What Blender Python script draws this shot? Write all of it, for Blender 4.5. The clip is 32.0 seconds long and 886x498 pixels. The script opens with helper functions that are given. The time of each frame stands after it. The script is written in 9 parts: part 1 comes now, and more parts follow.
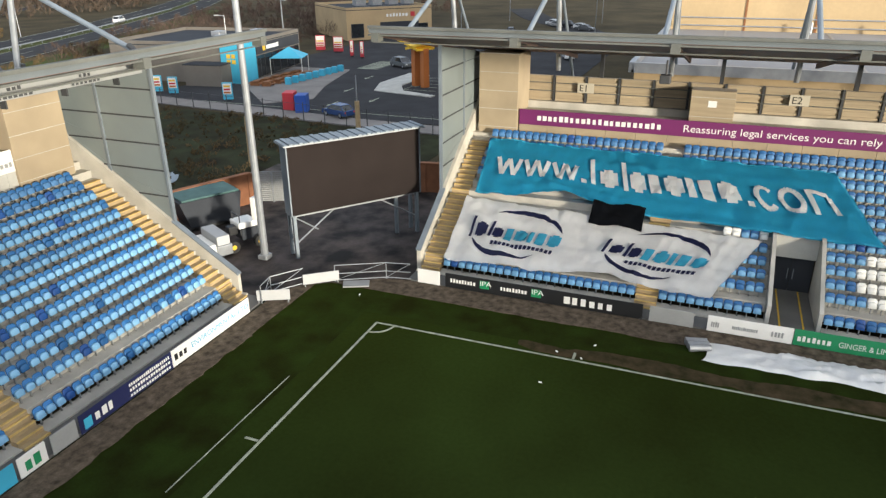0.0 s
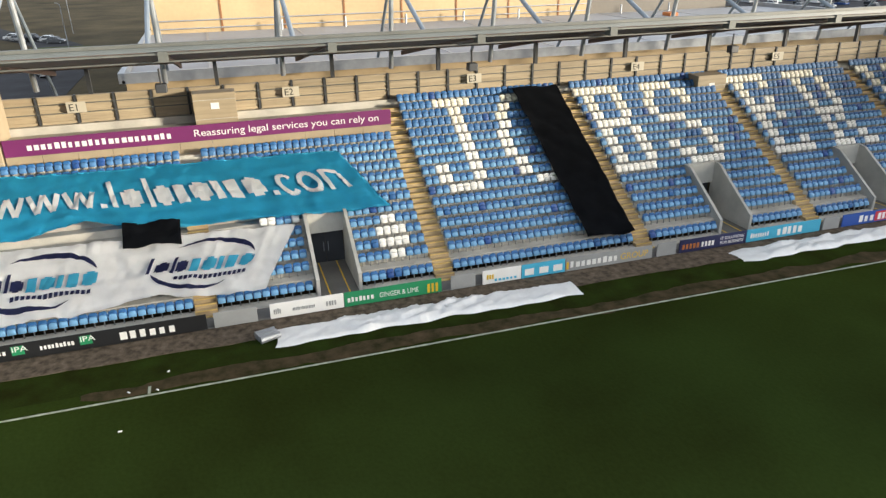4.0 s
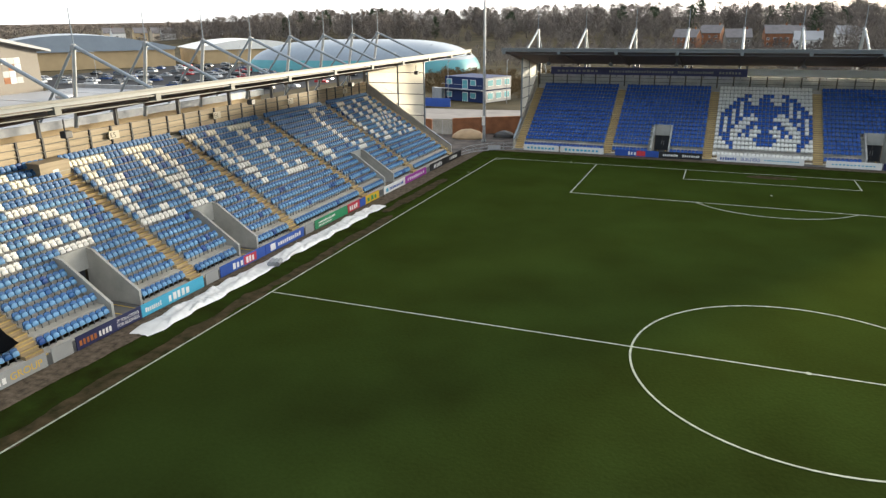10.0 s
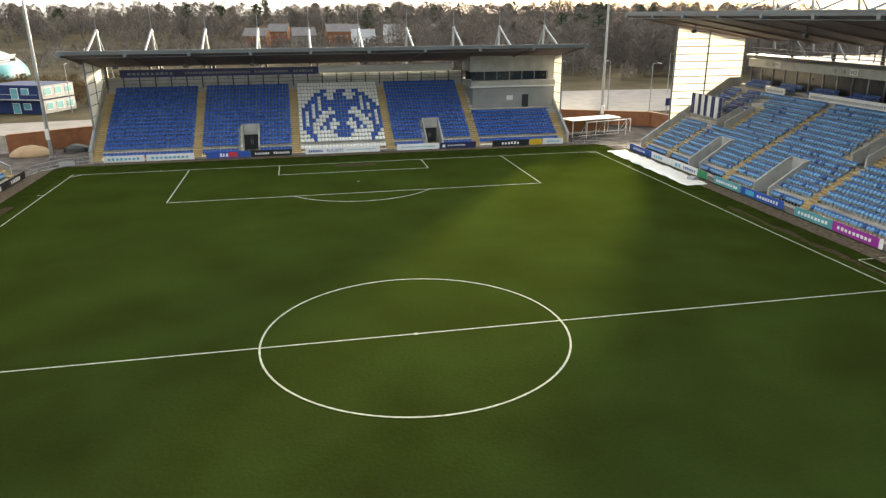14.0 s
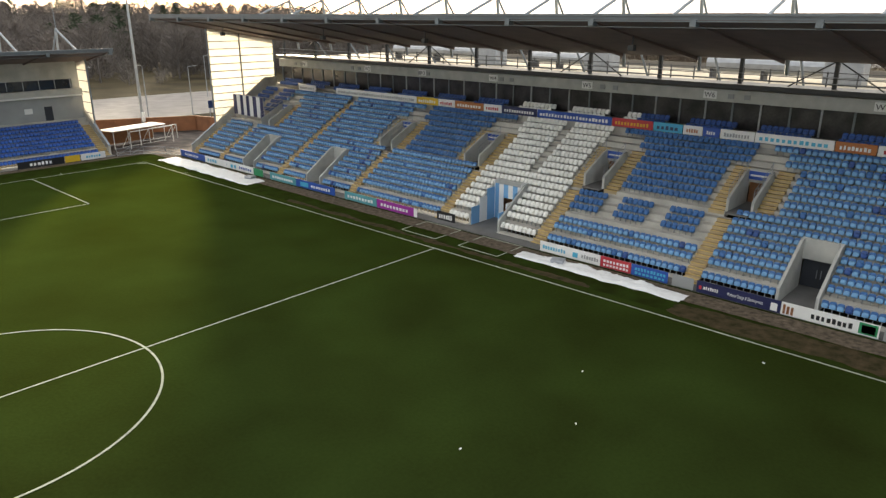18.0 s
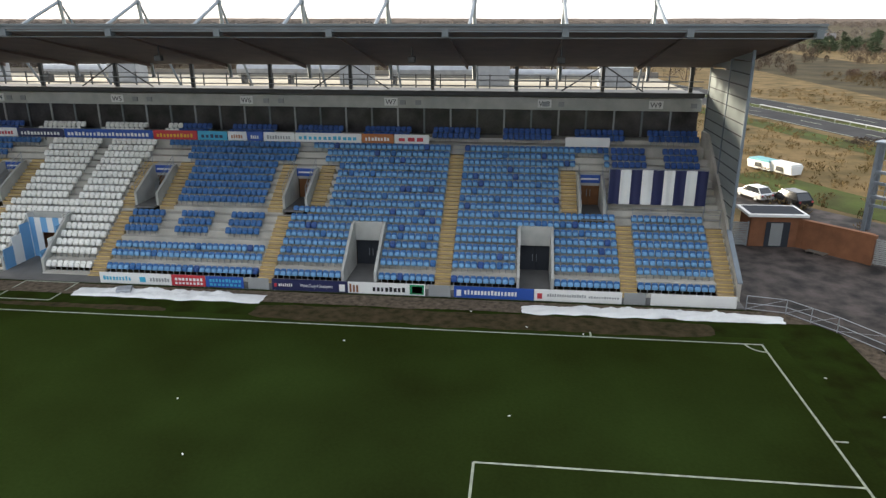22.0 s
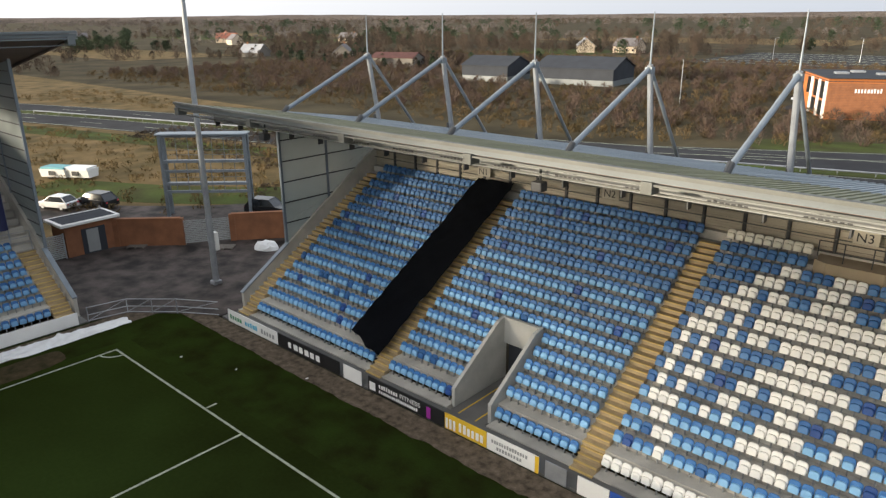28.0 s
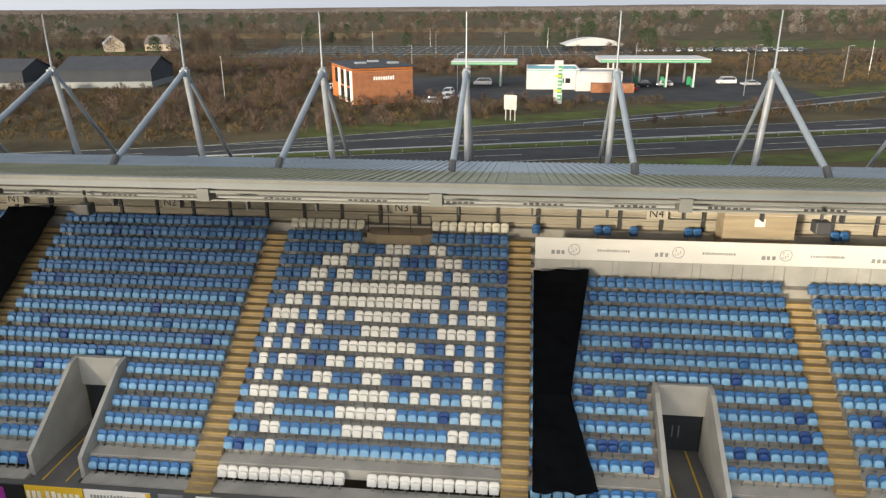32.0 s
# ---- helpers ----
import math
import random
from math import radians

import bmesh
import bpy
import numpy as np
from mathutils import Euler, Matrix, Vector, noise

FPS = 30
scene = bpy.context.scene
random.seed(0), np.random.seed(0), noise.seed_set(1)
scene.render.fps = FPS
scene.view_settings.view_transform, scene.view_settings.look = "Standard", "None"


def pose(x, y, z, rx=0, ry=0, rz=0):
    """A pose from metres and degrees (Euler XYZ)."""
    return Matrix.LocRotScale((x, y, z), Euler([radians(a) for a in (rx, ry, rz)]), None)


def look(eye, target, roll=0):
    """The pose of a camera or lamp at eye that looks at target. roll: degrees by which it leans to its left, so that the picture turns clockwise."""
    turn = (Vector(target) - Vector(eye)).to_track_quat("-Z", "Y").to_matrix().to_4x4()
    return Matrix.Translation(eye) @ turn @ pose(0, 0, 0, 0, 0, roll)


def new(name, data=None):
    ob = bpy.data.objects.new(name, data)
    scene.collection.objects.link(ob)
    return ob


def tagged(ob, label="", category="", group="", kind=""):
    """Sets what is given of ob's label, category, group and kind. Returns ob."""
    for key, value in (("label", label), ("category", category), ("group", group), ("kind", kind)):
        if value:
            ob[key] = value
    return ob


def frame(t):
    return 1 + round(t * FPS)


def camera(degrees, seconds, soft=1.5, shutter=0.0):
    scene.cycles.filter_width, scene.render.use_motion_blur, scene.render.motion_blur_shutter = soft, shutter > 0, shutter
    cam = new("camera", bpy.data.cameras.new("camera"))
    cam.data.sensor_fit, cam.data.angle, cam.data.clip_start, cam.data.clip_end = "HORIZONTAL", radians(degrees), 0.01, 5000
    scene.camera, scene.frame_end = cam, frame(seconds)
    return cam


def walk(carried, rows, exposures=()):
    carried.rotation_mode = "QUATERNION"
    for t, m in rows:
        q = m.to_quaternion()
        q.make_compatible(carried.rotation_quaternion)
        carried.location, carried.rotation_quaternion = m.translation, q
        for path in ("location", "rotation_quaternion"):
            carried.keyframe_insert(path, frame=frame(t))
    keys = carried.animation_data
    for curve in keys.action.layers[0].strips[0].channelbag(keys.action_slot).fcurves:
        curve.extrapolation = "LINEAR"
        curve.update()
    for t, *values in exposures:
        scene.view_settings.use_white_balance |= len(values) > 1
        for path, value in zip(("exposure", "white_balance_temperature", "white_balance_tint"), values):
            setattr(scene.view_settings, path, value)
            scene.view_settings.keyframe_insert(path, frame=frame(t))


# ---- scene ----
PATH = [
    (0, pose(-5.799, -37.555, 17.491, 66.911, 0.440, 111.550)),
    (0.5, pose(-5.785, -37.554, 17.510, 66.907, 0.552, 106.538)),
    (1, pose(-5.772, -37.552, 17.531, 66.885, 0.636, 101.561)),
    (1.5, pose(-5.760, -37.551, 17.551, 66.868, 0.698, 96.581)),
    (2, pose(-5.749, -37.549, 17.572, 66.870, 0.780, 91.609)),
    (2.5, pose(-5.739, -37.548, 17.593, 66.821, 0.853, 86.658)),
    (3, pose(-5.730, -37.546, 17.615, 66.757, 0.939, 81.703)),
    (3.5, pose(-5.721, -37.545, 17.636, 66.672, 0.954, 76.832)),
    (5.5, pose(-5.697, -37.538, 17.727, 66.288, 0.800, 57.977)),
    (6, pose(-5.694, -37.536, 17.750, 66.219, 0.793, 53.203)),
    (6.5, pose(-5.691, -37.534, 17.774, 66.156, 0.806, 48.613)),
    (7, pose(-5.689, -37.532, 17.798, 66.259, 0.812, 44.140)),
    (7.5, pose(-5.688, -37.530, 17.823, 66.934, 0.748, 39.763)),
    (8, pose(-5.688, -37.528, 17.847, 68.791, 0.708, 35.781)),
    (8.5, pose(-5.689, -37.526, 17.872, 70.750, 0.720, 32.034)),
    (9, pose(-5.691, -37.523, 17.898, 71.783, 0.716, 28.559)),
    (9.5, pose(-5.694, -37.521, 17.923, 71.777, 0.661, 25.125)),
    (10, pose(-5.698, -37.519, 17.949, 71.745, 0.600, 21.664)),
    (10.5, pose(-5.702, -37.517, 17.976, 71.704, 0.585, 18.179)),
    (11, pose(-5.708, -37.514, 18.002, 71.651, 0.536, 14.447)),
    (11.5, pose(-5.714, -37.512, 18.029, 71.574, 0.525, 10.257)),
    (12, pose(-5.722, -37.509, 18.057, 71.516, 0.504, 6.000)),
    (12.5, pose(-5.730, -37.507, 18.084, 71.491, 0.488, 1.661)),
    (13, pose(-5.739, -37.504, 18.112, 71.434, 0.450, -2.637)),
    (13.5, pose(-5.750, -37.501, 18.141, 71.383, 0.412, -6.935)),
    (14, pose(-5.761, -37.499, 18.169, 71.352, 0.355, -11.336)),
    (14.5, pose(-5.773, -37.496, 18.198, 71.332, 0.230, -15.795)),
    (16.5, pose(-5.830, -37.484, 18.317, 71.283, 0.122, -33.816)),
    (17, pose(-5.847, -37.481, 18.348, 71.257, 0.076, -38.295)),
    (17.5, pose(-5.865, -37.478, 18.379, 71.261, 0.038, -42.805)),
    (18, pose(-5.883, -37.475, 18.410, 71.280, 0.053, -47.341)),
    (18.5, pose(-5.903, -37.472, 18.442, 71.331, 0.054, -51.895)),
    (19, pose(-5.923, -37.469, 18.474, 71.397, 0.008, -56.439)),
    (19.5, pose(-5.944, -37.466, 18.506, 71.456, -0.048, -61.027)),
    (20, pose(-5.966, -37.462, 18.538, 71.548, -0.050, -65.508)),
    (20.5, pose(-5.990, -37.459, 18.571, 71.608, -0.052, -70.050)),
    (21, pose(-6.014, -37.455, 18.604, 71.626, -0.030, -74.617)),
    (21.5, pose(-6.039, -37.452, 18.638, 71.642, -0.021, -79.150)),
    (22, pose(-6.065, -37.448, 18.672, 71.650, 0.015, -83.686)),
    (22.5, pose(-6.091, -37.445, 18.706, 71.642, 0.001, -88.252)),
    (23, pose(-6.119, -37.441, 18.740, 71.623, 0.045, -92.845)),
    (23.5, pose(-6.148, -37.437, 18.775, 71.638, 0.044, -97.382)),
    (24, pose(-6.178, -37.434, 18.810, 71.656, 0.102, -101.930)),
    (24.5, pose(-6.208, -37.430, 18.846, 71.649, 0.157, -106.477)),
    (25, pose(-6.240, -37.426, 18.881, 71.651, 0.138, -111.001)),
    (25.5, pose(-6.272, -37.422, 18.917, 71.648, 0.194, -115.546)),
    (27.5, pose(-6.411, -37.406, 19.065, 71.493, 0.402, -133.742)),
    (28, pose(-6.448, -37.402, 19.103, 71.360, 0.426, -138.226)),
    (28.5, pose(-6.486, -37.398, 19.141, 71.285, 0.422, -142.741)),
    (29, pose(-6.525, -37.393, 19.179, 71.209, 0.435, -147.273)),
    (29.5, pose(-6.565, -37.389, 19.218, 71.129, 0.399, -151.816)),
    (30, pose(-6.605, -37.385, 19.257, 71.060, 0.403, -156.320)),
    (30.5, pose(-6.647, -37.380, 19.296, 71.014, 0.401, -160.796)),
    (31, pose(-6.690, -37.376, 19.336, 70.946, 0.375, -165.287)),
    (31.5, pose(-6.733, -37.371, 19.376, 70.862, 0.399, -169.765)),
    (32, pose(-6.777, -37.367, 19.416, 70.772, 0.353, -173.867)),
]
EXPOSURES = [(0.0, 0.74, 6150, 10), (3.0, 0.92, 6250, 10), (6.0, 1.06, 6300, 10), (9.0, 1.2, 6450, 9), (13.0, 1.59, 7250, 8), (14.5, 1.63, 7300, 8), (17.0, 1.45, 7250, 10), (20.0, 1.27, 6850, 11),
             (23.0, 1.36, 6500, 10), (25.0, 1.34, 6550, 10), (28.0, 0.86, 6600, 11), (32.0, 0.7, 6600, 11)]
cam = camera(65.11, 32.0, soft=1.35)
walk(cam, PATH, EXPOSURES)

# ---- light: low hazy sun in the south-west, bright thin cloud all round ----
SUN_AZ, SUN_EL = radians(32.0), radians(6.0)
SUN_DIR = Vector((math.sin(SUN_AZ) * math.cos(SUN_EL), math.cos(SUN_AZ) * math.cos(SUN_EL), math.sin(SUN_EL)))
world = bpy.data.worlds.new("sky")
scene.world = world
world.use_nodes = True
wn, wl = world.node_tree.nodes, world.node_tree.links
sky = wn.new("ShaderNodeTexSky")
sky.sky_type, sky.sun_disc = "NISHITA", False
sky.sun_elevation, sky.sun_rotation = SUN_EL, SUN_AZ
sky.air_density, sky.dust_density, sky.ozone_density = 1.0, 2.5, 1.5
haze = wn.new("ShaderNodeMix")
haze.data_type = "RGBA"
haze.inputs["Factor"].default_value = 0.6
# thin cloud: brightest round the sun, greyer and bluer opposite to it
way = wn.new("ShaderNodeTexCoord")
near = wn.new("ShaderNodeVectorMath")
near.operation = "DOT_PRODUCT"
near.inputs[1].default_value = (math.sin(SUN_AZ), math.cos(SUN_AZ), 0.0)
wl.new(way.outputs["Generated"], near.inputs[0])
half_sky = wn.new("ShaderNodeMapRange")
half_sky.inputs["From Min"].default_value, half_sky.inputs["From Max"].default_value = -1.0, 1.0
wl.new(near.outputs["Value"], half_sky.inputs["Value"])
glow = wn.new("ShaderNodeMath")
glow.operation = "POWER"
glow.inputs[1].default_value = 1.6
wl.new(half_sky.outputs["Result"], glow.inputs[0])
cloud = wn.new("ShaderNodeMix")
cloud.data_type = "RGBA"
cloud.inputs["A"].default_value, cloud.inputs["B"].default_value = (5.5, 6.1, 7.0, 1), (16.0, 15.6, 15.0, 1)
wl.new(glow.outputs[0], cloud.inputs["Factor"])
wl.new(cloud.outputs["Result"], haze.inputs["B"])
wl.new(sky.outputs["Color"], haze.inputs["A"])
wl.new(haze.outputs["Result"], wn["Background"].inputs["Color"])
wn["Background"].inputs["Strength"].default_value = 0.1
sun = new("sun", bpy.data.lights.new("sun", "SUN"))
sun.data.energy, sun.data.angle, sun.data.color = 4.6, radians(5.5), (1.0, 0.88, 0.68)
sun.matrix_world = look((0, 0, 0), -SUN_DIR)


# ---- materials ----
def mat(name, color, rough=0.7, vary=0.25, scale=3.0, fine=40.0, bump=0.15, metal=0.0, tint=None, piece=0.0, spec=0.5,
        emit=None, stretch=(1, 1, 1), mottle=0.5):
    """A surface with broad stains, fine grain, relief and a shade of its own for each piece."""
    m = bpy.data.materials.new(name)
    m.use_nodes = True
    n, l = m.node_tree.nodes, m.node_tree.links
    b = n["Principled BSDF"]
    co = n.new("ShaderNodeTexCoord")
    mp = n.new("ShaderNodeMapping")
    mp.inputs["Scale"].default_value = stretch
    l.new(co.outputs["Object"], mp.inputs["Vector"])
    t1, t2 = n.new("ShaderNodeTexNoise"), n.new("ShaderNodeTexNoise")
    t1.inputs["Scale"].default_value, t1.inputs["Detail"].default_value = 1.0 / scale, 5
    t2.inputs["Scale"].default_value, t2.inputs["Detail"].default_value = fine, 3
    l.new(mp.outputs["Vector"], t1.inputs["Vector"])
    l.new(mp.outputs["Vector"], t2.inputs["Vector"])
    mix = n.new("ShaderNodeMix")
    mix.data_type = "RGBA"
    dark = [c * (1 - vary) for c in (tint or color)]
    lite = [min(1, c * (1 + vary * 0.6)) for c in color]
    mix.inputs["A"].default_value, mix.inputs["B"].default_value = (*dark, 1), (*lite, 1)
    ramp = n.new("ShaderNodeMapRange")
    ramp.inputs["From Min"].default_value, ramp.inputs["From Max"].default_value = 0.5 - 0.5 * mottle, 0.5 + 0.5 * mottle
    l.new(t1.outputs["Fac"], ramp.inputs["Value"])
    l.new(ramp.outputs["Result"], mix.inputs["Factor"])
    hsv = n.new("ShaderNodeHueSaturation")
    l.new(mix.outputs["Result"], hsv.inputs["Color"])
    grain = n.new("ShaderNodeMath")
    grain.operation = "MULTIPLY_ADD"
    grain.inputs[1].default_value, grain.inputs[2].default_value = vary, 1 - vary * 0.5
    l.new(t2.outputs["Fac"], grain.inputs[0])
    value = grain.outputs[0]
    if piece:
        info, geo = n.new("ShaderNodeObjectInfo"), n.new("ShaderNodeNewGeometry")
        add = n.new("ShaderNodeMath")
        add.operation = "ADD"
        l.new(info.outputs["Random"], add.inputs[0])
        l.new(geo.outputs["Random Per Island"], add.inputs[1])
        own = n.new("ShaderNodeMath")
        own.operation = "MULTIPLY_ADD"
        own.inputs[1].default_value, own.inputs[2].default_value = piece, 1 - piece
        l.new(add.outputs[0], own.inputs[0])
        both = n.new("ShaderNodeMath")
        both.operation = "MULTIPLY"
        l.new(own.outputs[0], both.inputs[0])
        l.new(value, both.inputs[1])
        value = both.outputs[0]
    l.new(value, hsv.inputs["Value"])
    l.new(hsv.outputs["Color"], b.inputs["Base Color"])
    b.inputs["Roughness"].default_value, b.inputs["Metallic"].default_value = rough, metal
    b.inputs["Specular IOR Level"].default_value = spec
    if bump:
        bp = n.new("ShaderNodeBump")
        bp.inputs["Strength"].default_value, bp.inputs["Distance"].default_value = bump, 0.02
        l.new(t2.outputs["Fac"], bp.inputs["Height"])
        l.new(bp.outputs["Normal"], b.inputs["Normal"])
    if emit:
        b.inputs["Emission Color"].default_value, b.inputs["Emission Strength"].default_value = (*color, 1), emit
    return m


def sheet_mat(name, color, through_light):
    """A translucent cladding sheet: lets part of the light through."""
    m = mat(name, color, 0.45, 0.12, 2.0, 12.0, 0.05)
    n, l = m.node_tree.nodes, m.node_tree.links
    tr = n.new("ShaderNodeBsdfTranslucent")
    tr.inputs["Color"].default_value = (1.0, 0.97, 0.9, 1)
    mx = n.new("ShaderNodeMixShader")
    mx.inputs["Fac"].default_value = through_light
    out = n["Material Output"]
    l.new(n["Principled BSDF"].outputs["BSDF"], mx.inputs[1])
    l.new(tr.outputs["BSDF"], mx.inputs[2])
    l.new(mx.outputs["Shader"], out.inputs["Surface"])
    return m


